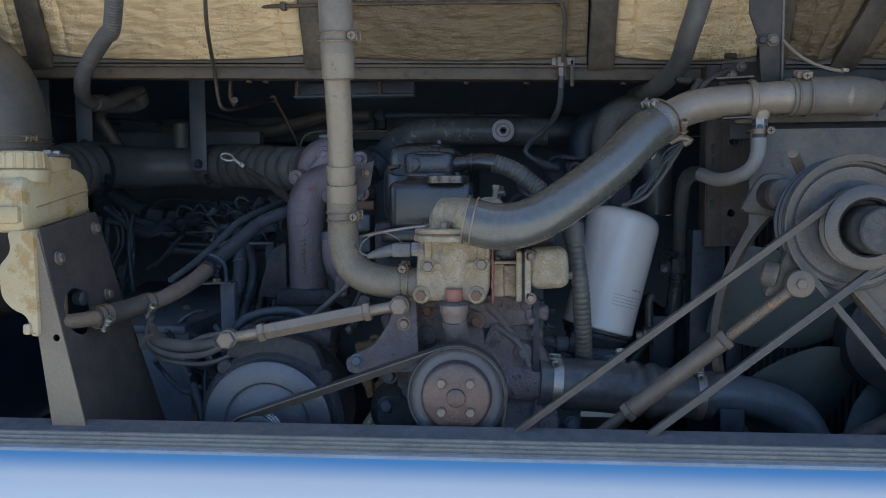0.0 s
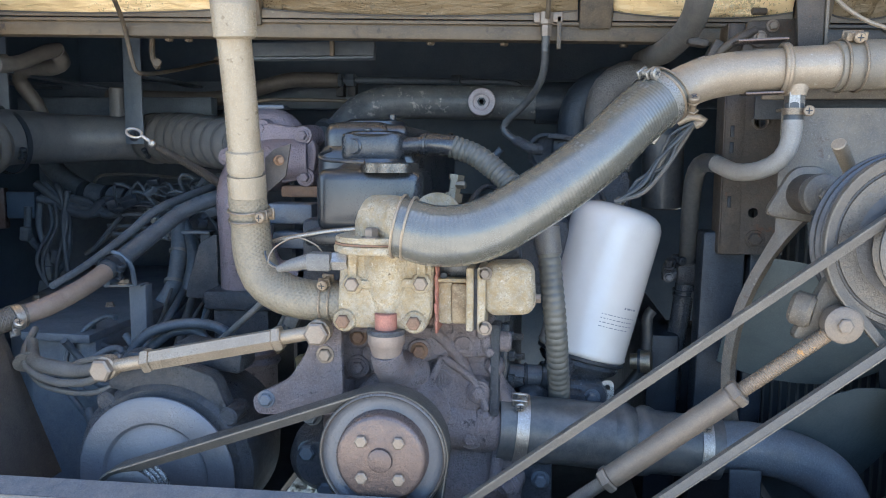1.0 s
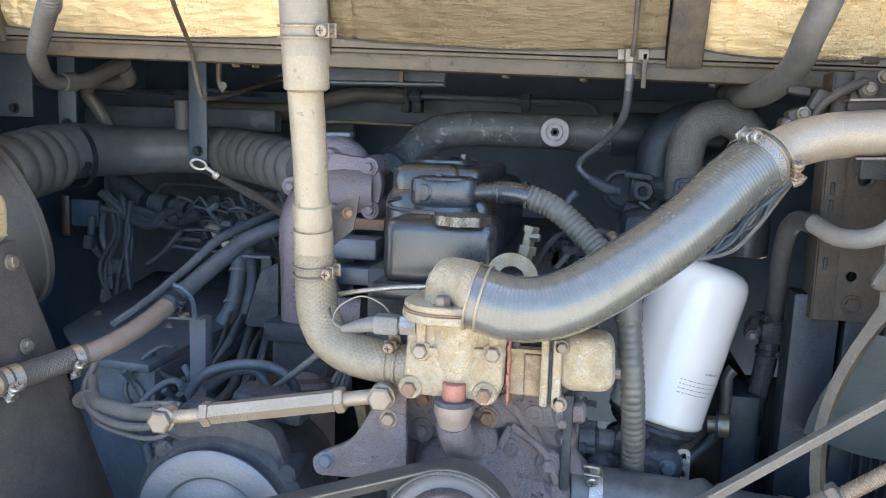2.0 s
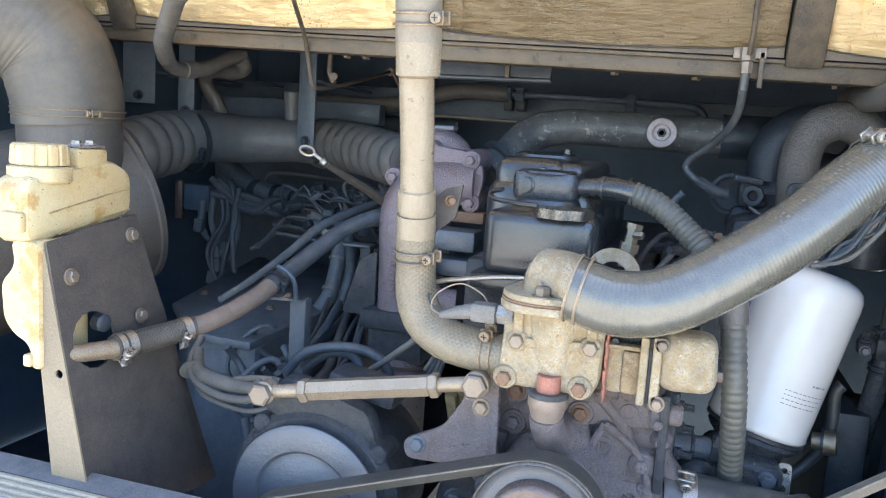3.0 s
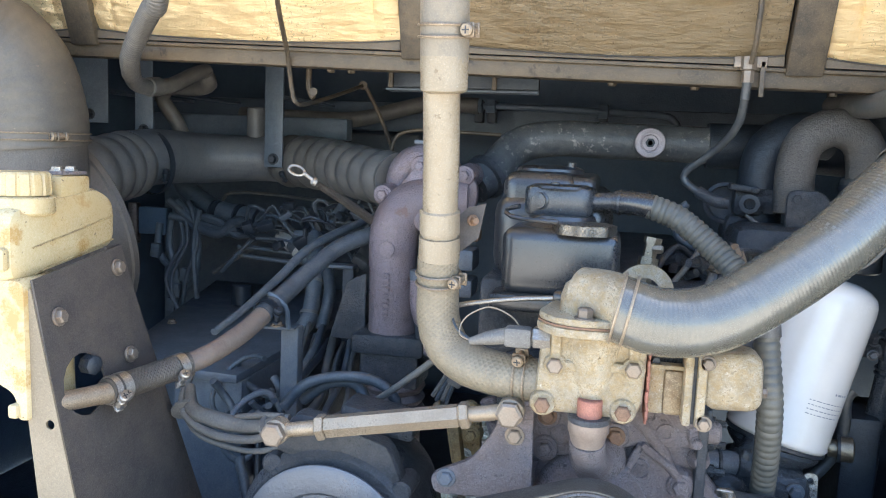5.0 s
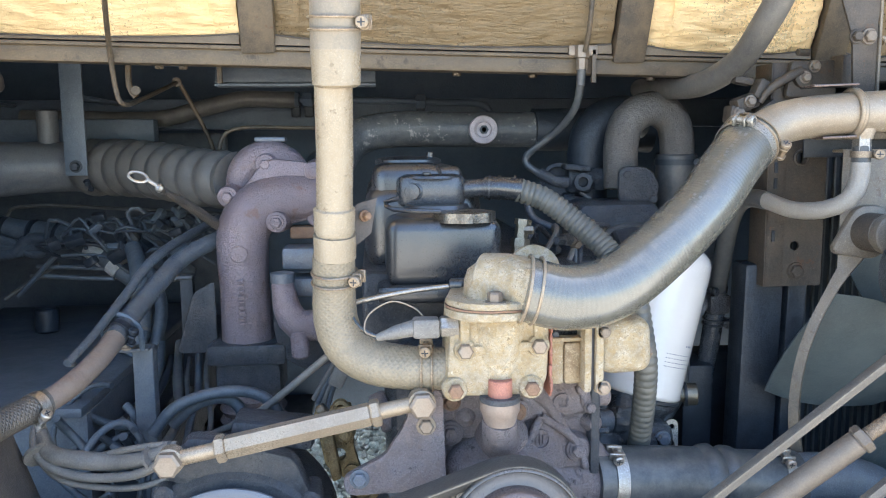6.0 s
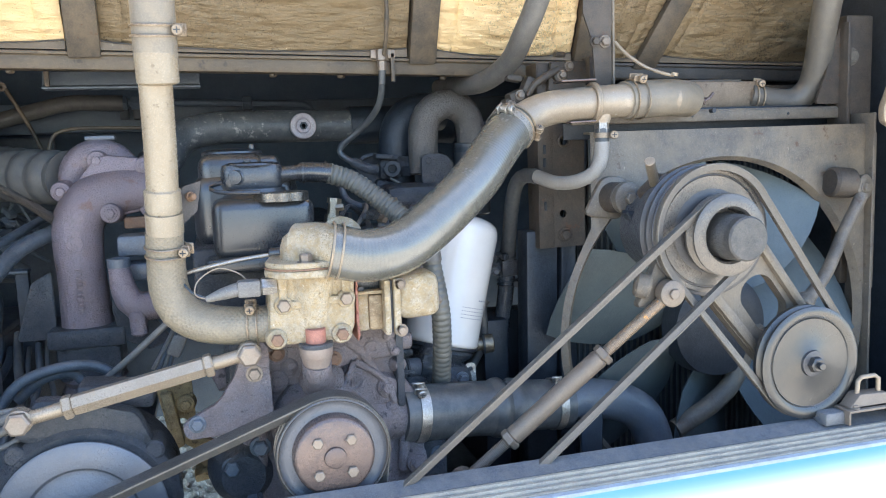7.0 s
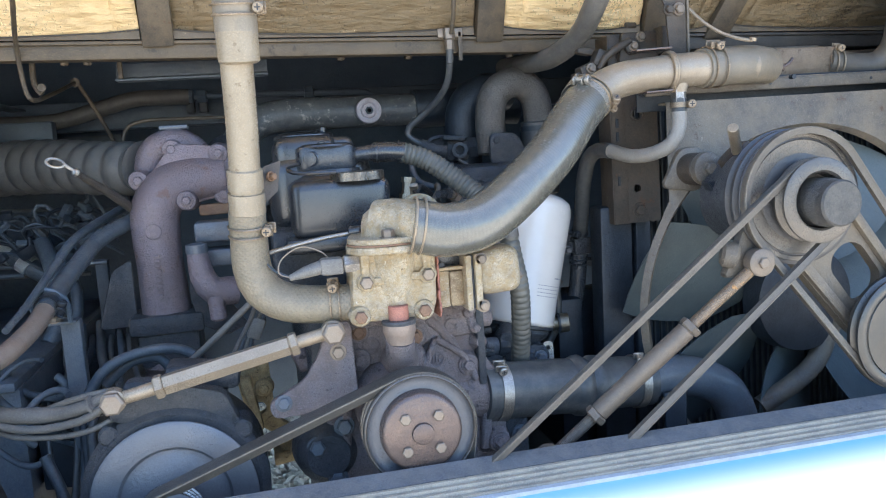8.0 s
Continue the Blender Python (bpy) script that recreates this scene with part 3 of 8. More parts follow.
def bus_shell():
    """The coachwork that closes the bay: rear panel over the hatch, roof, sides and floor over the bay."""
    def wall(name, c, s, label):
        structure(name, box(c, s, bev=0.01), M_BUSWHITE, label, "bus body")
    wall("wall_rear", (0, 1.14, 2.42), (2.4, 0.05, 1.0), "white upper rear panel of the bus")
    wall("wall_left", (-1.45, 5.0, 1.72), (0.05, 7.8, 2.4), "white side panel of the bus")
    wall("wall_right", (1.18, 5.0, 1.72), (0.05, 7.8, 2.4), "white side panel of the bus")
    wall("roof", (-0.13, 5.0, 2.95), (2.7, 7.8, 0.06), "white roof of the bus")
    structure("floor_pan", box((-0.13, 5.2, 1.85), (2.58, 7.1, 0.04), bev=0.0), M_BLACK, "dark underside of the bus cabin floor", "floor")
    structure("wall_bulkhead", box((-0.13, 2.75, 1.2), (2.58, 0.04, 1.3), bev=0.0), M_DEEP, "dark bulkhead at the back of the engine bay", "wall")
    structure("wall_liner_left", box((-1.38, 2.0, 1.2), (0.03, 1.5, 1.3), bev=0.0), M_DEEP, "dark inner side wall of the engine bay", "wall")
    structure("wall_liner_right", box((1.045, 1.95, 1.25), (0.03, 1.62, 1.3), bev=0.0), M_BLACK, "dark inner side wall of the engine bay", "wall")


SILL_X0, SILL_X1 = -1.35, 1.15


def strip_along_x(profile, x0=SILL_X0, x1=SILL_X1, n=24):
    """A body of one cross-section (y, z), drawn along the bus's width."""
    bm = bmesh.new()
    rows = [[bm.verts.new((x0 + (x1 - x0) * i / n, y, z)) for y, z in profile] for i in range(n + 1)]
    k = len(profile)
    for a, b in zip(rows, rows[1:]):
        for j in range(k):
            bm.faces.new((a[j], a[(j + 1) % k], b[(j + 1) % k], b[j]))
    bm.faces.new(rows[0])
    bm.faces.new(list(reversed(rows[-1])))
    return bm


def sill():
    structure("sill", strip_along_x([(1.178, 0.908), (1.174, 0.911), (1.145, 0.902), (1.145, 0.62), (1.178, 0.62)]), M_SILL,
              "scuffed dark grey sill of the engine hatch", "sill")
    for i in range(4):
        y, z = 1.144 - 0.0085 * i, 0.900 - 0.0035 * i
        structure("trim_seal", strip_along_x([(y, z - 0.01), (y, z), (y - 0.002, z + 0.0025), (y - 0.006, z + 0.002), (y - 0.008, z - 0.001), (y - 0.008, z - 0.01)]),
                  M_SEAL, "weathered grey ribbed rubber hatch seal", "seal")
    structure("trim_lip", strip_along_x([(1.113, 0.880), (1.113, 0.8885), (1.109, 0.8905), (1.103, 0.889), (1.101, 0.882)]), M_LIPPAINT, "thin scuffed white lip above the blue band", "trim")
    prof = [(1.109, 0.884), (1.104, 0.886), (1.09, 0.878), (1.06, 0.862), (1.03, 0.838), (1.005, 0.805), (0.99, 0.76), (0.985, 0.70), (0.99, 0.45), (1.11, 0.45)]
    structure("bumper_panel", strip_along_x(prof), M_BUMPER, "glossy white rear panel with fading blue band", "bus body")


def beam_z(x):
    return -0.024 * x


def panel_foot(a, b, x):
    """Height of the bowed lower edge of the insulation panel that spans a to b."""
    u = min(1.0, max(0.0, (x - a) / (b - a)))
    return 1.505 + beam_z(x) + 0.010 * (1 - math.sin(math.pi * u) ** 0.7)


def ceiling():
    """Foil-faced heat insulation panels over the bay, the cross beam under them and the ribs between."""
    # the right length is darker: the shade over it is put into its colour
    for xc, n, m in ((-0.465, 1.81, M_BEAM), (0.785, 0.688, M_HUBDARK)):
        z = -0.024 * (xc + 0.12)
        structure("beam", box((xc, 1.645, 1.4855 + z), (n, 0.032, 0.024), (0, 1.37, 0), 0.003), m, "dust-caked steel cross beam under the insulation", "beam")
        structure("beam_flange", box((xc, 1.630, 1.4995 + z), (n, 0.012, 0.006), (0, 1.37, 0), 0.002), m, "dust-caked flange of the cross beam", "beam")
    edges = [-1.33, -0.99, -0.955, -0.425, -0.375, 0.135, 0.185, 0.455, 0.505, 0.598, 0.632, 1.08]
    lean = {0.598: 0.12, 0.632: 0.12}
    for a, b in zip(edges[::2], edges[1::2]):
        bm = bmesh.new()
        n, m = max(20, int((b - a) * 180)), 100
        g = [[None] * (m + 1) for _ in range(n + 1)]
        for i in range(n + 1):
            for j in range(m + 1):
                u, w = i / n, j / m
                x0, x1 = a + lean.get(a, 0) * w, b + lean.get(b, 0) * w
                x = x0 + (x1 - x0) * u
                bulge = 0.012 * (math.sin(math.pi * u) * math.sin(math.pi * w)) ** 0.5
                wob = 0.007 * noise.noise((x * 9, w * 3, 1.7)) + 0.003 * noise.noise((x * 30, w * 14, 4.1)) + 0.0012 * noise.noise((x * 80, w * 36, 7.3)) + 0.004 * abs(noise.noise((x * 16 + w * 5, w * 7, 2.2))) + 0.0022 * noise.noise((x * 26, w * 42, 5.5)) + 0.0012 * noise.noise((x * 60, w * 80, 8.1))
                d = min(x - x0, x1 - x)
                wob -= 0.005 * math.exp(-((d - 0.034 - 0.006 * math.sin(w * 5)) / 0.004) ** 2)
                g[i][j] = bm.verts.new((x, 1.630 - 0.132 * w - bulge - wob, panel_foot(a, b, x) + 0.304 * w - bulge * 0.5))
        for i in range(n):
            for j in range(m):
                bm.faces.new((g[i][j], g[i + 1][j], g[i + 1][j + 1], g[i][j + 1]))
        geo = bmesh.ops.extrude_face_region(bm, geom=list(bm.faces))
        bmesh.ops.translate(bm, vec=(0, 0.035, 0.012), verts=[q for q in geo["geom"] if isinstance(q, bmesh.types.BMVert)])
        # bright gold foil at the left and on one middle panel, darker brown elsewhere
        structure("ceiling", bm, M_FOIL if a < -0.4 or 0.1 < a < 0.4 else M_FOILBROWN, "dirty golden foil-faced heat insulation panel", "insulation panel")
        # foil lip turned out over the beam; dark tube painted for the shadowed seam
        n = max(8, int((b - a) * 40))
        bm = bmesh.new()
        rows = []
        for i in range(n + 1):
            x = a + (b - a) * i / n
            top, ripple = panel_foot(a, b, x) + 0.001, 0.0016 * noise.noise((x * 30, 1.0, 3.0))
            rows.append([bm.verts.new((x, y, z)) for y, z in ((1.634, top), (1.624 + ripple, top - 0.001), (1.623 + ripple, 1.5015 + beam_z(x)), (1.634, 1.5015 + beam_z(x)))])
        for p, q in zip(rows, rows[1:]):
            for j in range(4):
                bm.faces.new((p[j], p[(j + 1) % 4], q[(j + 1) % 4], q[j]))
        structure("ceiling_lip", bm, M_LIP, "creased foil lip along the insulation panel", "insulation panel")
        structure("trim_seam", tube([(x, 1.6235, panel_foot(a, b, x) + 0.0012) for x in (a + (b - a) * i / 12 for i in range(13))], 0.0014, 6), M_HUBDARK, "dark tube drawn as the shaded seam along the insulation panel", "seam")
        if a > -1.2:
            k = lean.get(a, 0)
            structure("rib", prism([(-0.025, 0), (0.025, 0), (0.03 + k, 0.3), (-0.02 + k, 0.3)], 0.03, (a - 0.0225, 1.650, 1.50 + beam_z(a)), (1, 0, 0), (0, -0.4, 1)),
                      M_FRAME, "dusty black steel rib between insulation panels", "rib")
    # slanting beam that carries on above the panels
    structure("ceiling_upper", box((-0.12, 1.42, 1.85), (2.5, 0.24, 0.03), bev=0.004), M_FOIL, "insulated roof of the bay", "insulation panel")
    # conduit along the top edge of the middle panels
    c = thing("thin_pipe", (0, 1.57, 1.6), "thin black metal line clipped to the insulation", "pipe")
    part("line", tube([(-0.62, 1.585, 1.615), (-0.3, 1.572, 1.612), (0.04, 1.568, 1.605), (0.085, 1.57, 1.597), (0.09, 1.583, 1.54), (0.089, 1.607, 1.5)], 0.004, 8), M_FRAME, c)
    for x in (-0.45, -0.1):
        part("clip", box((x, 1.578, 1.613), (0.012, 0.016, 0.016), bev=0.003), M_FRAME, c)


STRAPS = ((-0.805, 2.01, 0.042, 1.31), (-1.062, 1.93, 0.042, 1.36), (-1.212, 1.96, 0.09, 1.39))
INTAKE = [(-1.04, 1.84, 1.315), (-1.024, 1.92, 1.323), (-0.985, 2.03, 1.322), (-0.87, 2.095, 1.326), (-0.80, 2.09, 1.324)]
INTAKE_BELLOWS = [(-0.81, 2.09, 1.324), (-0.728, 2.04, 1.324), (-0.631, 1.95, 1.319), (-0.542, 1.86, 1.310), (-0.46, 1.78, 1.305)]


def rear_frame():
    """Cross members and straps deep in the bay."""
    structure("crossmember", box((-0.12, 2.36, 1.44), (2.3, 0.05, 0.07), bev=0.004), M_XMEM, "dusty black cross member behind the engine", "beam")
    structure("crossmember_low", box((-0.95, 2.2, 1.40), (0.5, 0.04, 0.05), bev=0.004), M_XMEM, "dusty black cross member behind the engine", "beam")
    for x, y, w, z0 in STRAPS:
        t = thing("strap", (x, y, 1.3), "dusty black flat steel hanger strap", "strap", "hanger straps")
        part("band", box((x, y, (1.56 + z0) / 2), (w, 0.006, 1.56 - z0), bev=0.002), M_XMEM, t)
        bolt(t, (x, y - 0.004, z0 + 0.018), r=0.009, h=0.010, material=M_BLACK)
        part("top_arm", box((x, (y + 2.345) / 2, 1.462), (w * 0.8, 2.345 - y, 0.006), bev=0.001), M_XMEM, t)


ground()
stones()
bus_shell()
sill()
ceiling()
rear_frame()


# ---- coolant pipes and hoses ----
def coolant_riser():
    t = thing("coolant_pipe", (-0.27, 1.28, 1.1), "aged cream coolant pipe with sleeves and a braided elbow", "pipe")
    top = [(-0.266, 1.195, 1.66), (-0.267, 1.222, 1.52), (-0.268, 1.236, 1.452)]
    part("upper_hose", tube(top, 0.0255, 28), M_SMOOTHHOSE, t, "dusty smooth rubber upper hose")
    part("sleeve", lathe((-0.268, 1.234, 1.460), (0, 0.15, -1), [(0, 0.0225), (0.002, 0.0252), (0.037, 0.0248), (0.040, 0.0205)], 32), M_CREAM, t)
    part("pipe", tube([(-0.271, 1.235, 1.46), (-0.273, 1.265, 1.347), (-0.277, 1.29, 1.25)], 0.0198, 32, smooth=False), M_CREAM, t)
    part("coupling", lathe((-0.2755, 1.279, 1.295), (-0.02, 0.2, -1), [(0, 0.0205), (0.002, 0.0228), (0.027, 0.0228), (0.0275, 0.0205), (0.031, 0.0205), (0.0315, 0.0235), (0.058, 0.0235), (0.0585, 0.021), (0.062, 0.021)], 32), M_CREAM, t)
    part("elbow_hose", tube([(-0.278, 1.291, 1.24), (-0.279, 1.303, 1.20), (-0.279, 1.31, 1.165), (-0.268, 1.312, 1.133), (-0.238, 1.308, 1.113), (-0.195, 1.298, 1.107), (-0.150, 1.29, 1.107)],
                                 [0.0235, 0.0245, 0.026, 0.0265, 0.0255, 0.0245], 32), M_BRAID, t, "dusty braided rubber elbow")
    clamp(t, (-0.2675, 1.229, 1.482), (0, 0.12, -1), 0.0258, (1, -0.25, 0), 0.012, wire=True)
    clamp(t, (-0.278, 1.297, 1.215), (0, 0.2, -1), 0.0245, (1, -0.4, 0), 0.012, wire=True)
    clamp(t, (-0.174, 1.294, 1.107), (1, -0.15, 0), 0.0248, (-0.1, -0.3, 1), 0.012, wire=True)
    part("stay", prism([(-0.262, 1.240), (-0.236, 1.262), (-0.229, 1.302), (-0.25, 1.296), (-0.262, 1.285)], 0.004, (0, 1.318, 0), bev=0.0), M_DUSTBRKT, t, "small folded stay")
    bolt(t, (-0.243, 1.311, 1.282), (0.6, -0.8, 0), 0.005, 0.008, M_RUST)
    return t


def radiator_hose():
    t = thing("radiator_hose", (0, 1.25, 1.2), "thick shiny black radiator hose with fine ribs", "hose")
    pts = [(-0.075, 1.225, 1.209), (-0.03, 1.222, 1.199), (0.022, 1.232, 1.207), (0.085, 1.26, 1.243), (0.146, 1.293, 1.288), (0.19, 1.325, 1.33), (0.235, 1.36, 1.366)]
    part("hose_body", tube(pts, 0.0345, 40, wave=(0.0045, 0.00018)), M_BIGHOSE, t)
    for p, ax in ((pts[0], (1, -0.05, -0.2)), ):
        clamp(t, V(p) + V((0.006, 0, -0.001)), ax, 0.0352, None, 0.012, wire=True, material=M_RODSTEEL)
    bars = bmesh.new()
    rng = random.Random(6)
    line = smooth_path(pts, 0.002)
    i = int(len(line) * 0.58)
    while i < int(len(line) * 0.93):
        d = (line[i + 1] - line[i - 1]).normalized()
        up = (V((-0.35, -0.75, 0.55)) - d * d.dot(V((-0.35, -0.75, 0.55)))).normalized()
        side = d.cross(up)
        n = rng.choice((1, 2, 2, 3))
        if rng.random() < 0.7:
            for w in (-0.006, 0.001) if rng.random() < 0.5 else (-0.004,):
                q = []
                for k, s in ((0, w), (n, w), (n, w + 0.0034), (0, w + 0.0034)):
                    a = s / 0.0352
                    q.append(bars.verts.new(line[min(i + k, len(line) - 1)] + (up * math.cos(a) + side * math.sin(a)) * 0.0353))
                bars.faces.new(q)
        i += n + 1
    part("print", bars, M_CHALK, t, "worn pale printed marks", smooth=False)
    clamp(t, (0.222, 1.352, 1.357), (0.045, 0.035, 0.036), 0.0352, (-0.4, -0.5, 0.8), 0.014, material=M_GALV)
    clamp(t, (0.230, 1.357, 1.363), (0.045, 0.035, 0.036), 0.0352, (0.9, -0.5, -0.4), 0.008, wire=True)


def radiator_pipe():
    t = thing("radiator_pipe", (0.45, 1.38, 1.39), "dull aluminium radiator pipe over the fan shroud", "pipe")
    part("pipe", tube([(0.22, 1.351, 1.352), (0.262, 1.374, 1.377), (0.305, 1.382, 1.390), (0.38, 1.386, 1.397), (0.46, 1.39, 1.401), (0.53, 1.40, 1.403)], 0.0265, 36), M_GREYPIPE, t)
    part("end_hose", tube([(0.435, 1.388, 1.40), (0.53, 1.405, 1.404), (0.58, 1.43, 1.402)], 0.0305, 36), M_SMOOTHHOSE, t, "dusty grey rubber hose end")
    part("end_cap", lathe((0.578, 1.43, 1.402), (0.9, 0.45, -0.02), [(0, 0.030), (0.004, 0.0295), (0.004, 0.024), (-0.02, 0.023), (-0.02, 0.0)], 32, caps=False), M_RUBBER, t)
    clamp(t, (0.455, 1.39, 1.401), (1, 0.08, 0.02), 0.031, (0.05, -0.3, 1), 0.02, wire=True)
    for k in range(3):
        part("wire_tip", tube([(0.575, 1.428 - 0.006 * k, 1.41), (0.605, 1.436 - 0.01 * k, 1.406 - 0.004 * k), (0.622, 1.44 - 0.012 * k, 1.395 + 0.008 * k)], 0.0028, 8), M_HUBRUST, t)
    # saddle clip with its bolted plate
    bm = bmesh.new()
    for k in (-0.002, 0.002):
        tube([(0.378 + k, 1.386 - 0.029 * math.cos(a), 1.397 + 0.029 * math.sin(a)) for a in np.linspace(-2.0, 2.2, 24)], 0.0034, 10, bm=bm)
    part("saddle", bm, M_RODSTEEL, t)
    part("saddle_plate", box((0.35, 1.392, 1.432), (0.06, 0.035, 0.003), (0, -2, 0), 0.001), M_HUBRUST, t)
    part("saddle_foot", box((0.352, 1.38, 1.367), (0.045, 0.03, 0.003), (0, -2, 0), 0.001), M_HUBRUST, t)
    # drain union and bent bleed tube
    part("tee", lathe((0.393, 1.385, 1.385), (0, -0.05, -1), [(0, 0.016), (0.012, 0.0155), (0.017, 0.0135), (0.021, 0.013)], 28), M_GREYPIPE, t)
    part("union", lathe((0.392, 1.383, 1.374), (0, -0.05, -1), [(0, 0.012), (0.012, 0.012), (0.026, 0.012), (0.027, 0.0105), (0.034, 0.0105)], 6), M_STEEL, t)
    part("union_collar", rod((0.392, 1.382, 1.356), (0.391, 1.38, 1.33), 0.0115, 20, 0.002), M_RUBBER, t)
    clamp(t, (0.3915, 1.381, 1.345), (0, 0, 1), 0.012, (1, -0.3, 0), 0.008)
    part("bleed_tube", tube([(0.391, 1.38, 1.335), (0.390, 1.381, 1.312), (0.381, 1.386, 1.287), (0.362, 1.41, 1.272), (0.342, 1.45, 1.269), (0.327, 1.495, 1.279), (0.322, 1.51, 1.282)], 0.0118, 20), M_PALEHOSE, t)
    part("bleed_hose", tube([(0.327, 1.497, 1.279), (0.317, 1.525, 1.281), (0.310, 1.55, 1.268), (0.309, 1.575, 1.23), (0.313, 1.605, 1.165), (0.316, 1.625, 1.115)], 0.0135, 20), M_RUBBER, t)


def lower_hose():
    t = thing("lower_radiator_hose", (0.2, 1.36, 0.9), "wide dusty black lower radiator hose with steel clips", "hose")
    part("hose_body", tube([(0.03, 1.35, 0.937), (0.08, 1.36, 0.932), (0.15, 1.37, 0.925), (0.185, 1.372, 0.921)], 0.043, 36), M_RUBBER, t)
    prof = [(0, 0.042), (0.01, 0.047), (0.018, 0.048), (0.026, 0.043), (0.03, 0.041), (0.038, 0.046), (0.048, 0.045), (0.056, 0.041), (0.07, 0.0405), (0.14, 0.040)]
    part("bellows", lathe((0.18, 1.372, 0.9215), (1, 0.03, -0.07), prof, 36), M_RUBBER, t)
    part("elbow", tube([(0.30, 1.376, 0.912), (0.36, 1.385, 0.912), (0.43, 1.395, 0.893), (0.475, 1.40, 0.86), (0.50, 1.405, 0.80), (0.505, 1.41, 0.72)], 0.033, 32), M_BLUEGREY, t, "chipped blue-black metal elbow")
    clamp(t, (0.062, 1.356, 0.934), (1, 0.1, -0.1), 0.0435, (0, -0.45, 1), 0.016, material=M_STEEL)
    clamp(t, (0.297, 1.376, 0.913), (1, 0.05, -0.07), 0.041, (0, -0.45, 1), 0.014, material=M_STEEL)
    part("support", prism([(-0.02, 0), (0.02, 0), (0.014, -0.2), (-0.014, -0.2)], 0.004, (0.345, 1.34, 0.90)), M_BLACK, t)


def breather_hose():
    t = thing("breather_hose", (0.1, 1.42, 1.1), "dusty grey corrugated breather hose from the filler head", "hose")
    part("stub", tube([(-0.115, 1.472, 1.302), (-0.085, 1.466, 1.304), (-0.058, 1.458, 1.304)], [0.012, 0.0125, 0.014], 20), M_SCUFFED, t)
    part("sleeve", tube([(-0.083, 1.466, 1.304), (-0.062, 1.458, 1.304), (-0.036, 1.452, 1.301)], 0.0155, 20), M_OILPAINT, t)
    part("corrugated_tube", tube([(-0.042, 1.454, 1.302), (-0.005, 1.450, 1.288), (0.033, 1.438, 1.259), (0.066, 1.417, 1.228), (0.085, 1.39, 1.20), (0.094, 1.366, 1.17)], 0.0145, 20, wave=(0.0075, 0.0020)), M_CORRUGATED, t)
    part("corrugated_tube", tube([(0.093, 1.368, 1.186), (0.098, 1.36, 1.14), (0.104, 1.353, 1.088), (0.109, 1.37, 1.03), (0.113, 1.395, 0.975), (0.116, 1.415, 0.93)], 0.0136, 24, wave=(0.0092, 0.0014)), M_CORRUGATED, t)
    for k in (-0.079, -0.066, -0.045):
        part("sleeve_ring", lathe((k, 1.456 - k * 0.1, 1.304), (1, -0.2, -0.02), [(0, 0.0158), (0.0, 0.0168), (0.003, 0.0168), (0.003, 0.0158)], 20, caps=False), M_SCUFFED, t)
    part("cuff", rod((0.0915, 1.37, 1.20), (0.0955, 1.365, 1.162), 0.0168, 20, 0.002), M_DUCT, t)


coolant_riser()
radiator_hose()
radiator_pipe()
lower_hose()
breather_hose()


# ---- the engine ----


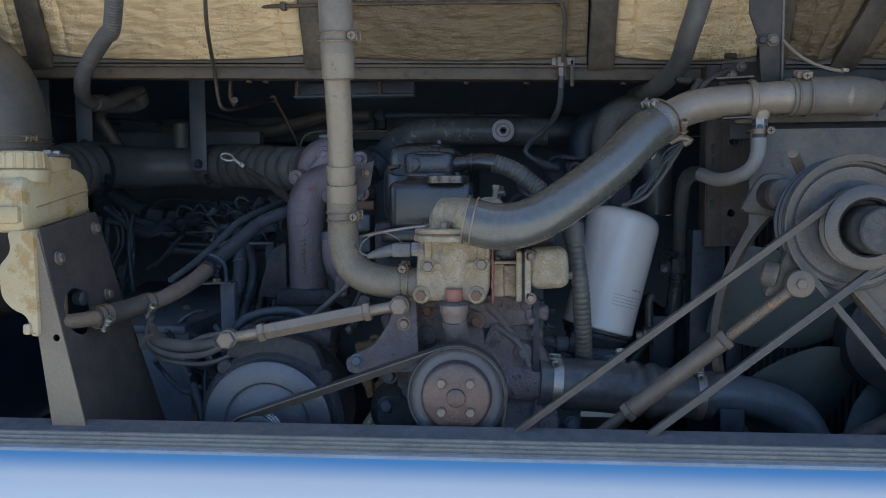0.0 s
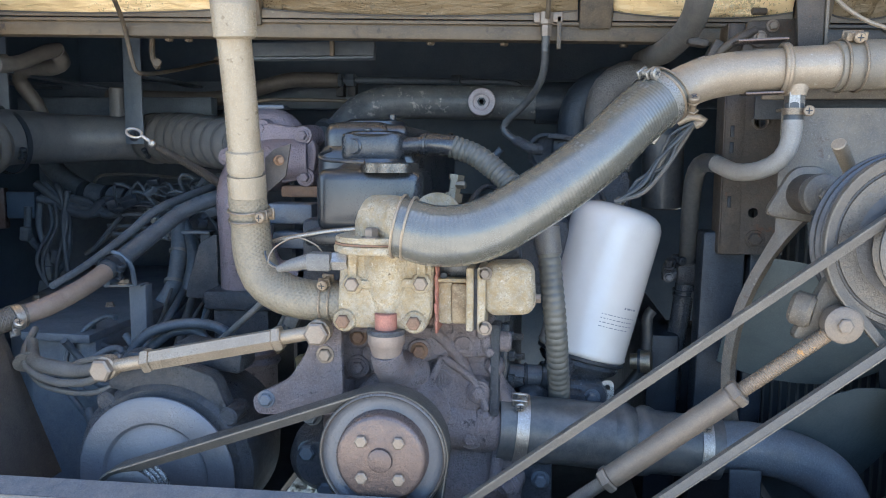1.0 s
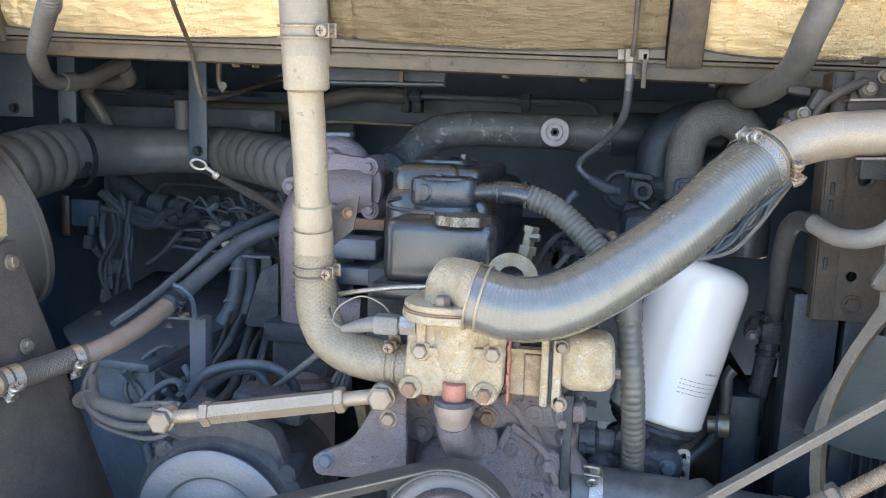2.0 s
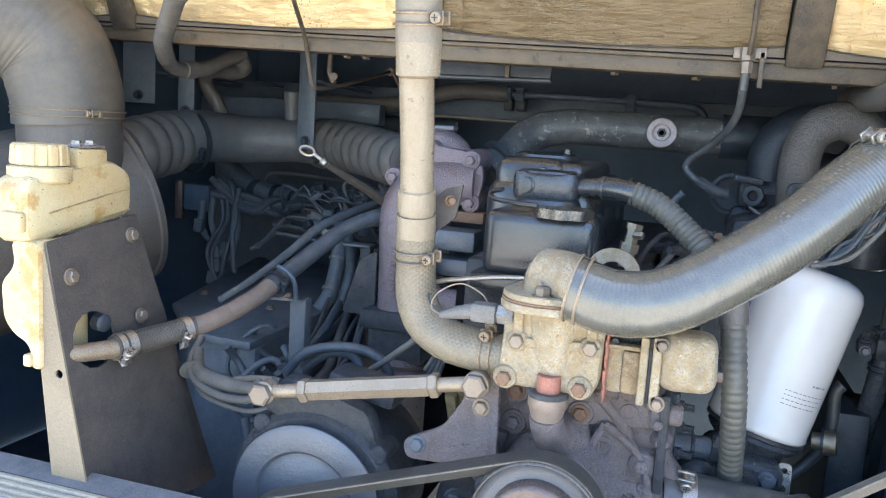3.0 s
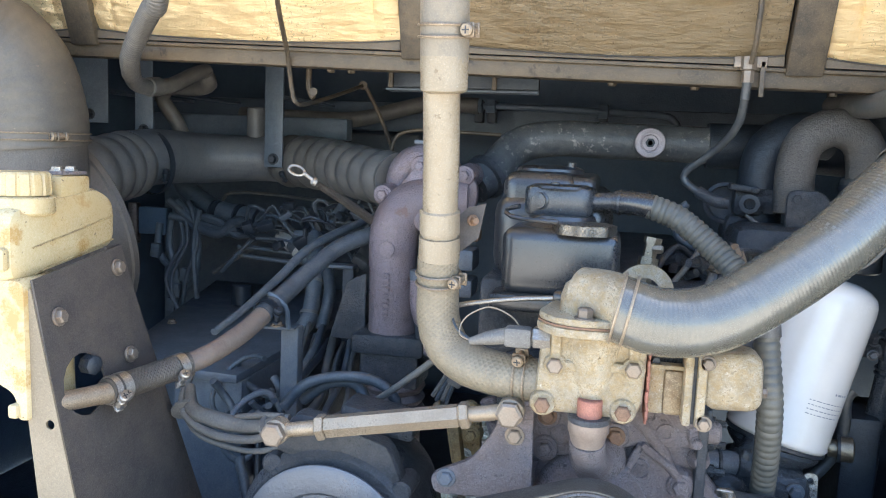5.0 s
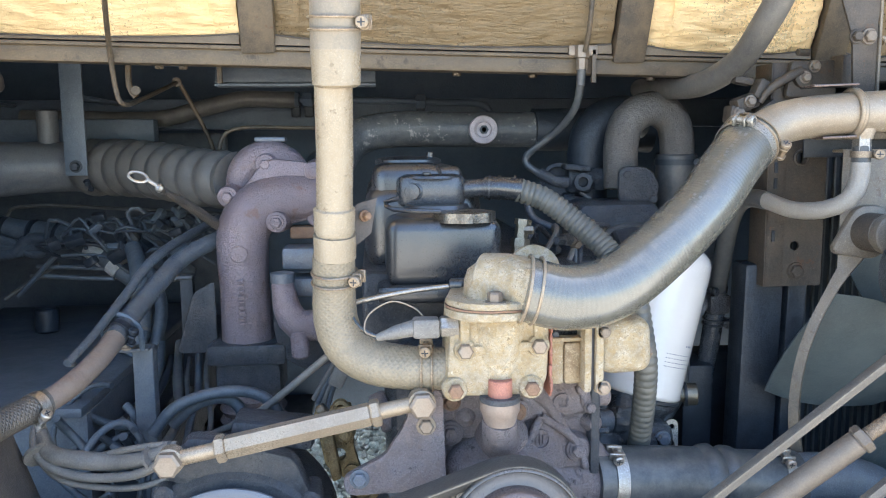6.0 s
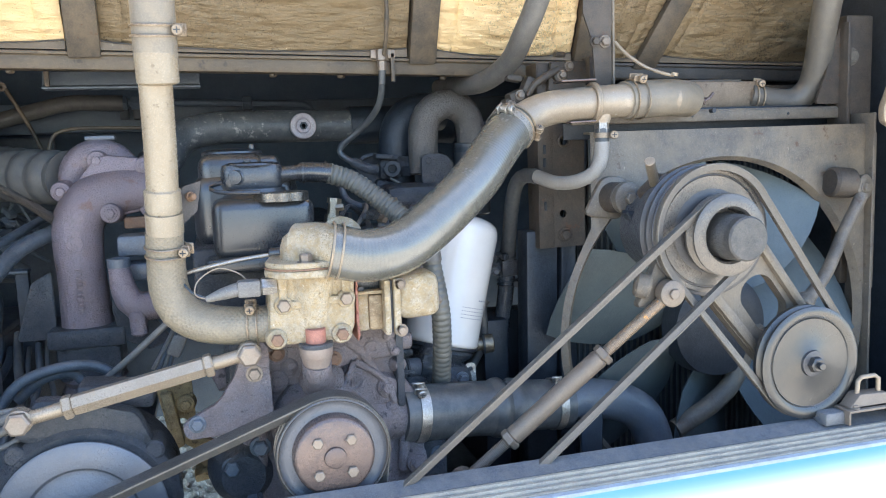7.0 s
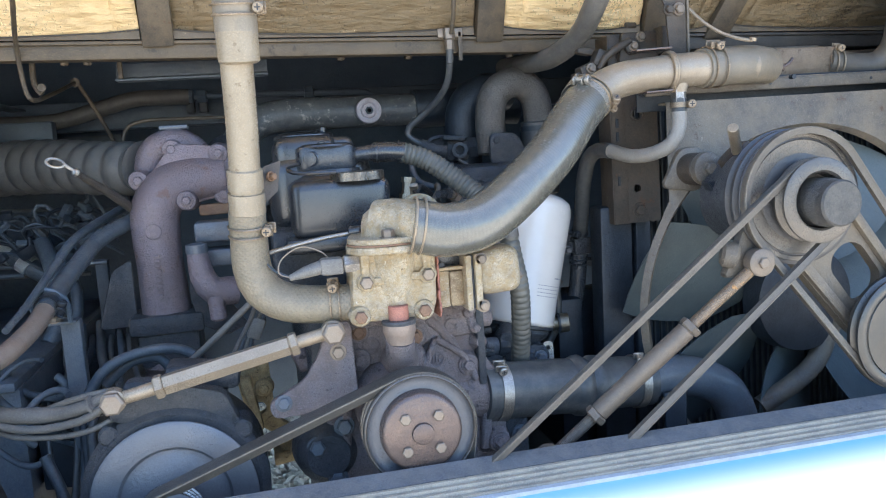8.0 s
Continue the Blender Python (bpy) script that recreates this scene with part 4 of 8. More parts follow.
def thermostat_housing():
    t = thing("thermostat_housing", (-0.09, 1.28, 1.08), "weathered cast aluminium thermostat housing with oxide stains", "engine part")
    part("body", prism(rounded([(-0.158, 1.083), (-0.052, 1.08), (-0.042, 1.10), (-0.040, 1.182), (-0.055, 1.196), (-0.135, 1.198), (-0.152, 1.185)], 0.012), -0.075, (0, 1.255, 0), bev=0.008), M_CAST, t)
    part("boss", lathe((-0.096, 1.272, 1.19), (0, -0.03, -1), [(0, 0.032), (0.03, 0.031), (0.055, 0.028), (0.07, 0.023), (0.09, 0.0175), (0.105, 0.0165)], 28), M_CAST, t)
    part("lug", lathe((-0.136, 1.262, 1.137), (0, -1, 0), [(-0.02, 0.0145), (0.008, 0.0128), (0.011, 0.0112)], 24), M_CAST, t)
    part("lug", lathe((-0.054, 1.262, 1.140), (0, -1, 0), [(-0.02, 0.0145), (0.008, 0.0128), (0.011, 0.0112)], 24), M_CAST, t)
    part("flange", prism(rounded([(-0.160, -0.035), (-0.142, -0.064), (-0.120, -0.074), (-0.083, -0.072), (-0.034, -0.050), (-0.03, 0.033), (-0.145, 0.038)], 0.014), 0.010, (0, 1.285, 1.176), (1, 0, 0), (0, 1, 0), bev=0.003), M_CAST, t)
    part("cap_flange", prism(rounded([(-0.158, -0.035), (-0.140, -0.064), (-0.118, -0.074), (-0.085, -0.072), (-0.036, -0.050), (-0.03, 0.033), (-0.145, 0.038)], 0.014), 0.008, (0, 1.285, 1.188), (1, 0, 0), (0, 1, 0), bev=0.0025), M_CAST, t)
    part("outlet", tube([(-0.112, 1.272, 1.212), (-0.09, 1.258, 1.212), (-0.068, 1.242, 1.209), (-0.05, 1.228, 1.204)], [0.030, 0.031, 0.031, 0.0305], 32), M_CAST, t)
    part("dome", lathe((-0.1, 1.268, 1.19), (0, 0, 1), [(0, 0.036), (0.022, 0.035), (0.034, 0.031), (0.041, 0.022), (0.043, 0.0)], 36), M_CAST, t)
    bolt(t, (-0.107, 1.224, 1.196), (0, 0, 1), 0.0085, 0.011, material=M_RODBROWN)
    bolt(t, (-0.136, 1.2505, 1.137), r=0.0088, washer=False)
    bolt(t, (-0.054, 1.2505, 1.140), r=0.0088, washer=False)
    for x, z in ((-0.136, 1.137), (-0.054, 1.140)):
        part("ridge", box((x, 1.256, z + 0.027), (0.012, 0.012, 0.04), bev=0.004), M_CAST, t)
        part("ridge", box((x * 0.75 - 0.024, 1.255, z), (0.03, 0.012, 0.011), bev=0.004), M_CAST, t)
    for x in (-0.147, -0.062):
        part("corner_boss", lathe((x, 1.29, 1.093), (0, -1, 0), [(0, 0.0155), (0.034, 0.0145), (0.038, 0.0125)], 22), M_CAST, t)
    part("joint_line", prism(rounded([(-0.159, -0.035), (-0.141, -0.064), (-0.119, -0.074), (-0.084, -0.072), (-0.035, -0.050), (-0.03, 0.033), (-0.145, 0.038)], 0.014), 0.0022, (0, 1.285, 1.1862), (1, 0, 0), (0, 1, 0), bev=0.0), M_RUST, t, "thin stained gasket joint")
    bolt(t, (-0.147, 1.248, 1.093), r=0.0085, material=M_RUST, washer=False)
    bolt(t, (-0.062, 1.248, 1.093), r=0.0085, material=M_RUST, washer=False)
    part("inlet_stub", rod((-0.16, 1.292, 1.107), (-0.135, 1.285, 1.107), 0.023, 24, 0.002), M_RUST, t)
    part("red_collar", rod((-0.0965, 1.255, 1.103), (-0.0965, 1.256, 1.07), 0.0135, 24, 0.001), M_RED, t, "faded red sealing collar")
    part("bypass_hose", lathe((-0.0965, 1.257, 1.083), (0, 0.03, -1), [(0.006, 0.014), (0.001, 0.0195), (0.003, 0.0222), (0.016, 0.0222), (0.019, 0.0205), (0.032, 0.0175)], 32, caps=False), M_TUBESTEEL, t, "dusty cupped bypass socket")
    part("socket_rim", lathe((-0.0965, 1.257, 1.084), (0, 0.03, -1), [(0, 0.0185), (0.0, 0.0222), (0.003, 0.0232), (0.006, 0.0226), (0.006, 0.02)], 32), M_DARKCAST, t, "dark rubber rim")
    part("bypass_neck", tube([(-0.0965, 1.258, 1.056), (-0.096, 1.266, 1.04), (-0.092, 1.285, 1.022), (-0.085, 1.325, 1.01)], [0.0195, 0.0195, 0.024, 0.034], 28), M_IRON, t)
    # red gasket line and the ribbed side neck
    gk = bmesh.new()
    rg = random.Random(9)
    for k in range(14):
        box((-0.0375 + rg.uniform(-0.0006, 0.0008), 1.266 + rg.uniform(-0.002, 0.002), 1.156 - k * 0.0056), (rg.uniform(0.0022, 0.0042), 0.008, rg.uniform(0.007, 0.010)), (0, rg.uniform(-6, 6), 0), 0.001, 1, gk)
    box((-0.0375, 1.29, 1.12), (0.003, 0.05, 0.085), bev=0.001, bm=gk)
    part("gasket", gk, M_RED, t, "smeared red gasket sealant")
    part("neck_recess", box((-0.018, 1.308, 1.156), (0.04, 0.04, 0.03), bev=0.004), M_SCUFFED, t, "dark recess over the side neck")
    part("neck", box((-0.028, 1.30, 1.113), (0.02, 0.05, 0.052), bev=0.005), M_CAST, t)
    part("neck_cheek", box((-0.01, 1.296, 1.113), (0.022, 0.05, 0.05), bev=0.005), M_STAINED, t, "rust-stained cheek of the side neck")
    part("neck_rib", box((-0.018, 1.276, 1.1415), (0.038, 0.016, 0.005), bev=0.002), M_CAST, t)
    part("weep_hole", rod((-0.03, 1.2755, 1.146), (-0.03, 1.273, 1.146), 0.004, 12), M_BLACK, t)
    part("side_flange", box((0.003, 1.283, 1.121), (0.009, 0.056, 0.076), bev=0.003), M_CAST, t)
    part("flange_gasket", box((0.0095, 1.286, 1.121), (0.004, 0.050, 0.073), bev=0.001), M_DARKCAST, t, "dark flange gasket")
    part("cover_flange", box((0.0165, 1.283, 1.121), (0.010, 0.056, 0.078), bev=0.003), M_CAST, t)
    part("side_cover", box((0.048, 1.285, 1.133), (0.062, 0.056, 0.064), (0, -3, 0), 0.016, 4), M_CAST, t)
    bolt(t, (0.021, 1.256, 1.153), r=0.006, material=M_RODBROWN)
    bolt(t, (0.021, 1.256, 1.088), r=0.0065)
    bolt(t, (0.079, 1.285, 1.12), (1, 0, 0), r=0.006)
    part("front_neck", rod((-0.02, 1.33, 1.165), (0.06, 1.33, 1.175), 0.016, 20, 0.003), M_DARKCAST, t)


def temp_sensor():
    t = thing("temperature_sensor", (-0.19, 1.27, 1.16), "grey plugged temperature sensor with thin wires", "sensor")
    part("nut", lathe((-0.155, 1.262, 1.163), (-1, 0, 0), [(-0.012, 0.012), (0.006, 0.012), (0.008, 0.010)], 6), M_STEEL, t)
    part("plug", box((-0.178, 1.262, 1.162), (0.03, 0.022, 0.022), bev=0.004), M_WIREGREY, t, "grey plastic plug")
    part("boot", tube([(-0.19, 1.262, 1.162), (-0.212, 1.263, 1.157), (-0.232, 1.266, 1.151)], [0.0095, 0.008, 0.004], 12), M_WIREGREY, t)
    part("wire", tube([(-0.23, 1.266, 1.151), (-0.245, 1.27, 1.158), (-0.24, 1.278, 1.175), (-0.215, 1.282, 1.188), (-0.19, 1.282, 1.180), (-0.178, 1.28, 1.168)], 0.001, 6, step=0.003), M_RODSTEEL, t)
    part("wire", tube([(-0.23, 1.268, 1.151), (-0.25, 1.28, 1.16), (-0.26, 1.30, 1.17)], 0.0015, 6), M_WIRE, t)


def engine_block():
    t = thing("engine", (-0.1, 1.8, 0.55), "grimy iron engine block with rust-brown timing cover", "engine")
    part("block", box((-0.085, 1.80, 0.86), (0.26, 0.86, 0.50), bev=0.02), M_DARKCAST, t)
    part("cylinder_head", box((-0.1, 1.82, 1.14), (0.30, 0.8, 0.12), bev=0.01), M_DARKCAST, t)
    part("timing_cover", prism(rounded([(-0.20, 0.70), (0.06, 0.70), (0.07, 0.96), (0.035, 1.0), (0.03, 1.075), (-0.19, 1.085), (-0.19, 1.0), (-0.20, 0.95)], 0.03), -0.05, (0, 1.335, 0), bev=0.008), M_IRON, t)
    part("pump_body", lathe((-0.09, 1.345, 0.95), (0, -1, 0), [(0, 0.07), (0.03, 0.066), (0.06, 0.045), (0.10, 0.035), (0.12, 0.03)], 32), M_IRON, t)
    part("pump_neck", rod((-0.05, 1.345, 0.945), (0.045, 1.352, 0.936), 0.036, 32, 0.004), M_IRON, t)
    # triangular lug with a round emblem
    part("lug", prism(rounded([(-0.036, 1.04), (0.008, 1.008), (0.024, 0.962), (-0.02, 0.962), (-0.075, 0.957)], 0.012), 0.016, (0, 1.338, 0), bev=0.007), M_IRON, t)
    em = lathe((-0.037, 1.322, 1.006), (0, -1, 0), [(0, 0.0125), (0.0035, 0.0125), (0.0035, 0.0105), (0.001, 0.0105)], 24)
    for dx in (-0.004, 0.0, 0.004):
        box((-0.037 + dx, 1.3195, 1.006), (0.0022, 0.003, 0.011), bev=0.0, bm=em)
    part("emblem", em, M_IRON, t, "small round cast emblem")
    part("lug_rib", tube([(-0.036, 1.320, 1.035), (-0.06, 1.320, 0.985), (-0.072, 1.320, 0.96)], 0.005, 10), M_IRON, t)
    part("lug_rib", tube([(-0.036, 1.320, 1.035), (0.004, 1.320, 1.005), (0.02, 1.320, 0.968)], 0.005, 10), M_IRON, t)
    for x, z, mm in ((-0.066, 1.042, M_RUST), (-0.146, 1.018, M_IRON), (0.010, 0.991, M_IRON), (-0.145, 1.058, M_RUST), (0.0, 0.93, M_IRON), (0.05, 0.87, M_IRON)):
        part("boss", lathe((x, 1.345, z), (0, -1, 0), [(0, 0.021), (0.022, 0.0165), (0.026, 0.0145)], 20), M_IRON, t)
        bolt(t, (x, 1.318, z), r=0.0085, material=mm)
    # eye lug with a through-hole
    part("eye_lug", prism(rounded([(-0.028, 1.035), (0.010, 1.035), (0.006, 1.07), (-0.022, 1.072)], 0.008), 0.014, (0, 1.336, 0), bev=0.003), M_IRON, t)
    part("eye", lathe((-0.010, 1.324, 1.051), (0, -1, 0), [(0, 0.012), (0.004, 0.011), (0.004, 0.006), (-0.004, 0.006), (-0.004, 0.0)], 20, caps=False), M_IRON, t)
    part("upper_casting", prism(rounded([(-0.185, 1.02), (-0.12, 1.005), (-0.04, 1.03), (0.03, 1.035), (0.03, 1.085), (-0.185, 1.09)], 0.014), -0.05, (0, 1.322, 0), bev=0.01), M_IRON, t)
    rng = random.Random(31)
    for pts in ([(-0.18, 1.322, 1.066), (-0.12, 1.318, 1.072), (-0.05, 1.32, 1.066)], [(-0.05, 1.325, 1.07), (-0.02, 1.326, 1.04), (0.0, 1.33, 1.0), (0.03, 1.333, 0.96)],
                [(-0.16, 1.33, 1.0), (-0.17, 1.33, 0.95), (-0.175, 1.33, 0.88)], [(0.02, 1.33, 0.99), (0.035, 1.33, 0.93), (0.03, 1.33, 0.86)]):
        part("web", tube(pts, 0.008, 12), M_IRON, t)
    for x, z, rr in ((-0.125, 1.035, 0.012), (0.018, 1.065, 0.009), (-0.17, 0.975, 0.011), (0.028, 1.02, 0.01), (0.02, 0.955, 0.013)):
        part("knuckle", lathe((x, 1.345, z), (rng.uniform(-0.2, 0.2), -1, 0.1), [(0, rr * 1.4), (0.022, rr * 1.1), (0.028, rr * 0.7), (0.03, 0.0)], 16), M_IRON, t)
    for x, z in ((0.018, 1.072), (0.024, 1.045)):
        bolt(t, (x, 1.318, z), r=0.006, material=M_IRON)
    part("side_rib", box((0.03, 1.33, 1.02), (0.012, 0.03, 0.12), bev=0.004), M_DARKCAST, t)
    part("stub", rod((0.012, 1.33, 1.055), (0.05, 1.332, 1.055), 0.013, 16, 0.003), M_IRON, t)
    # rod bracket
    part("rod_bracket", prism(rounded([(-0.155, 0.965), (-0.158, 1.085), (-0.195, 1.088), (-0.20, 1.05), (-0.225, 1.01), (-0.275, 0.985), (-0.27, 0.962)], 0.012), 0.012, (0, 1.292, 0), bev=0.003), M_IRON, t)
    bolt(t, (-0.178, 1.28, 1.043), r=0.0085)
    bolt(t, (-0.255, 1.28, 0.983), r=0.0085, material=M_BLUEGREY)
    part("bracket_rib", prism([(-0.20, 0.965), (-0.16, 0.965), (-0.16, 0.99)], 0.03, (0, 1.322, 0)), M_IRON, t)


def rocker_cover():
    t = thing("rocker_cover", (-0.15, 1.55, 1.2), "oily black pressed rocker cover with filler head", "engine part")
    part("front_box", box((-0.146, 1.44, 1.228), (0.145, 0.12, 0.085), (0, 0, 0), 0.016, 4), M_OILPAINT, t)
    part("skirt", box((-0.148, 1.44, 1.178), (0.165, 0.14, 0.022), bev=0.006), M_OILPAINT, t)
    part("cover_body", box((-0.165, 1.70, 1.25), (0.16, 0.46, 0.12), bev=0.03, seg=4), M_OILPAINT, t)
    part("cover_top", box((-0.165, 1.66, 1.318), (0.11, 0.34, 0.03), bev=0.012, seg=3), M_OILPAINT, t)
    part("filler_neck", lathe((-0.15, 1.455, 1.262), (0, 0, 1), [(0, 0.062), (0.008, 0.056), (0.014, 0.045), (0.022, 0.042)], 32), M_OILPAINT, t)
    part("filler_head", prism(rounded([(-0.05, -0.03), (0.04, -0.032), (0.047, 0.03), (-0.05, 0.036)], 0.022), 0.040, (-0.152, 1.478, 1.281), (1, 0, 0), (0, 1, 0), bev=0.008), M_SCUFFED, t, "scuffed black cast filler head")
    part("head_lid", lathe((-0.155, 1.478, 1.318), (0, 0, 1), [(0, 0.04), (0.003, 0.039), (0.005, 0.034), (0.0055, 0.0)], 36), M_OILPAINT, t)
    part("head_plug", lathe((-0.180, 1.453, 1.301), (-0.25, -1, 0), [(-0.01, 0.0135), (0.004, 0.013), (0.006, 0.0105), (0.003, 0.008), (0.003, 0.0)], 24), M_OILPAINT, t)
    part("head_screw", lathe((-0.162, 1.46, 1.3225), (0, 0, 1), [(0, 0.006), (0.003, 0.006), (0.0035, 0.004)], 12), M_SCUFFED, t)
    part("rear_casting", box((-0.185, 1.56, 1.30), (0.10, 0.16, 0.075), bev=0.02, seg=4), M_OILPAINT, t)
    part("rear_lid", lathe((-0.18, 1.60, 1.335), (0, 0, 1), [(0, 0.05), (0.006, 0.049), (0.010, 0.04), (0.012, 0.0)], 32), M_OILPAINT, t)
    part("rear_nipple", rod((-0.15, 1.58, 1.335), (-0.148, 1.58, 1.352), 0.006, 10, 0.001), M_OILPAINT, t)
    bm = bmesh.new()
    n = 48
    vs = []
    for z, k in ((0, 1.0), (0.012, 1.0), (0.013, 0.9)):
        vs.append([bm.verts.new((-0.119 + (0.0375 + 0.002 * math.cos(8 * 2 * math.pi * i / n)) * k * math.cos(2 * math.pi * i / n),
                                 1.398 + (0.0375 + 0.002 * math.cos(8 * 2 * math.pi * i / n)) * k * math.sin(2 * math.pi * i / n), 1.266 + z)) for i in range(n)])
    for a, b in zip(vs, vs[1:]):
        for i in range(n):
            bm.faces.new((a[i], a[(i + 1) % n], b[(i + 1) % n], b[i]))
    bm.faces.new(vs[-1])
    part("filler_cap", bm, M_CAPSTEEL, t, "scalloped dull steel filler cap")
    part("strap", tube([(-0.20, 1.40, 1.296), (-0.218, 1.41, 1.29), (-0.21, 1.395, 1.283), (-0.18, 1.385, 1.281), (-0.15, 1.383, 1.28)], 0.003, 8), M_OILPAINT, t)


thermostat_housing()
temp_sensor()
engine_block()
rocker_cover()


def oil_filter():
    t = thing("oil_filter", (0.15, 1.5, 0.98), "clean white spin-on oil filter canister", "oil filter")
    lo, hi = V((0.147, 1.517, 0.998)), V((0.201, 1.54, 1.213))
    ax = hi - lo
    n = ax.length
    part("canister", lathe(lo, ax, [(0, 0.058), (0.001, 0.0635), (0.006, 0.066), (0.010, 0.0645), (n - 0.032, 0.0675), (n - 0.02, 0.0665), (n - 0.010, 0.0625), (n - 0.003, 0.054), (n + 0.002, 0.04), (n + 0.004, 0.0)], 72), M_WHITEFILT, t, angle=60)
    part("seal_ring", lathe(lo - ax.normalized() * 0.006, ax, [(0, 0.060), (0.002, 0.0645), (0.006, 0.0645), (0.008, 0.060)], 48), M_BLACK, t)
    part("top_nut", lathe(hi + V((-0.002, 0.008, 0.0)), ax, [(0, 0.007), (0.014, 0.007), (0.016, 0.005)], 6), M_BRASS, t, "small brass nut")
    # rows of small print on the front of the canister
    z = ax.normalized()
    rng = random.Random(8)
    x = (V((1, 0, 0)) - z * z.x).normalized()
    y = z.cross(x)
    for k, (h, span) in enumerate(((0.082, 0.32), (0.069, 0.85), (0.063, 0.85), (0.057, 0.8), (0.051, 0.7))):
        bm = bmesh.new()
        a = -1.45 + (0.5 if k == 0 else 0.0)
        end = a + span
        while a < end:
            w = rng.uniform(0.03, 0.11)
            hh = 0.0012 if k else 0.0026
            q = []
            for aa, dz in ((a, 0), (a + w, 0), (a + w, hh), (a, hh)):
                q.append(bm.verts.new(lo + z * (h + dz) + (x * math.cos(aa) + y * math.sin(aa)) * (0.06485 + 0.016 * h)))
            bm.faces.new(q)
            a += w + 0.03
        part("print", bm, M_INK, t, "line of small grey print", smooth=False)
    s = thing("filter_bracket", (0.13, 1.5, 0.93), "oily blue-black cast filter head bolted to the engine", "engine part")
    z0 = V((0.147, 1.517, 0.998))
    part("seat", lathe(z0 - ax.normalized() * 0.006, -ax, [(0, 0.058), (0.006, 0.060), (0.012, 0.056), (0.02, 0.046), (0.035, 0.042)], 40), M_BLUEGLOSS, s)
    part("body", box((0.128, 1.49, 0.935), (0.105, 0.10, 0.085), (0, 8, 0), 0.02, 3), M_BLUEGLOSS, s)
    part("inlet_pipe", rod((0.036, 1.438, 0.981), (0.092, 1.445, 0.979), 0.0165, 24, 0.002), M_BLUEGREY, s, "blue-grey oil pipe")
    part("pipe_collar", lathe((0.064, 1.441, 0.98), (1, 0.1, -0.04), [(0, 0.017), (0.001, 0.019), (0.004, 0.019), (0.005, 0.017)], 24), M_BLUEGLOSS, s)
    part("elbow", tube([(0.086, 1.444, 0.98), (0.103, 1.449, 0.978), (0.114, 1.462, 0.988), (0.122, 1.485, 1.0)], [0.021, 0.023, 0.022, 0.02], 24), M_BLUEGLOSS, s)
    part("elbow_flange", box((0.104, 1.436, 0.972), (0.03, 0.014, 0.062), (0, 8, 0), 0.006), M_BLUEGLOSS, s)
    part("side_plate", box((0.037, 1.395, 0.985), (0.012, 0.055, 0.17), (0, 2, 0), 0.003), M_BLUEGLOSS, s)
    part("plate_gasket", box((0.030, 1.392, 0.985), (0.004, 0.058, 0.176), (0, 2, 0), 0.001), M_BLACK, s)
    for x, y, z in ((0.044, 1.385, 1.05), (0.046, 1.39, 1.022), (0.046, 1.38, 0.992), (0.046, 1.385, 0.955), (0.046, 1.385, 0.925)):
        part("stud", lathe((x, y, z), (1, -0.2, 0), [(0, 0.0075), (0.007, 0.0075), (0.008, 0.0045), (0.02, 0.0045)], 6), M_BLUEGLOSS, s)
    part("lower_boss", lathe((0.075, 1.44, 0.945), (0.15, -1, 0), [(0, 0.03), (0.02, 0.027), (0.026, 0.02), (0.03, 0.0)], 24), M_BLUEGLOSS, s)
    part("lower_boss", lathe((0.135, 1.445, 0.942), (0.1, -1, 0.1), [(0, 0.024), (0.012, 0.022), (0.018, 0.016), (0.018, 0.0)], 22), M_BLUEGLOSS, s)
    for x, z in ((0.092, 0.955), (0.112, 0.925), (0.16, 0.955), (0.056, 0.92)):
        bolt(s, (x, 1.435, z), r=0.0085, h=0.01, material=M_BLUEGREY)
    part("plug", lathe((0.225, 1.555, 0.978), (1, -0.2, 0.05), [(0, 0.012), (0.012, 0.012), (0.012, 0.017), (0.03, 0.017), (0.032, 0.013)], 16), M_BRASS, s, "dull brass plug")
    part("plug_ring", lathe((0.236, 1.553, 0.9785), (1, -0.2, 0.05), [(0, 0.0185), (0.004, 0.0185)], 20), M_BLACK, s)
    part("tab", prism(rounded([(-0.009, -0.022), (0.009, -0.022), (0.009, 0.022), (-0.009, 0.022)], 0.008), 0.003, (0.183, 1.463, 0.95), (1, 0, 0), (0, 0.1, 1), bev=0.0, holes=((0, 0.012, 0.004), (0, -0.012, 0.004))), M_STEEL, s, "pierced steel tab")


oil_filter()


# ---- belt drive ----
def grooved(r, w, grooves=2, depth=0.008, inner=0.0):
    """Profile of a V-belt pulley, from its front face back."""
    prof = [(0, inner), (0, r - 0.003), (0.002, r)]
    d = 0.002
    pitch = (w - 0.004) / grooves
    for _ in range(grooves):
        prof += [(d + pitch * 0.15, r), (d + pitch * 0.4, r - depth), (d + pitch * 0.6, r - depth), (d + pitch * 0.85, r)]
        d += pitch
    return prof + [(w - 0.002, r), (w, r - 0.003), (w, inner)]


WP = V((-0.089, 1.19, 0.951))
ALT = V((-0.402, 1.203, 0.876))
FAN = V((0.462, 1.185, 1.203))
IDL = V((0.619, 1.165, 0.998))
CRK = V((-0.12, 1.19, 0.74))


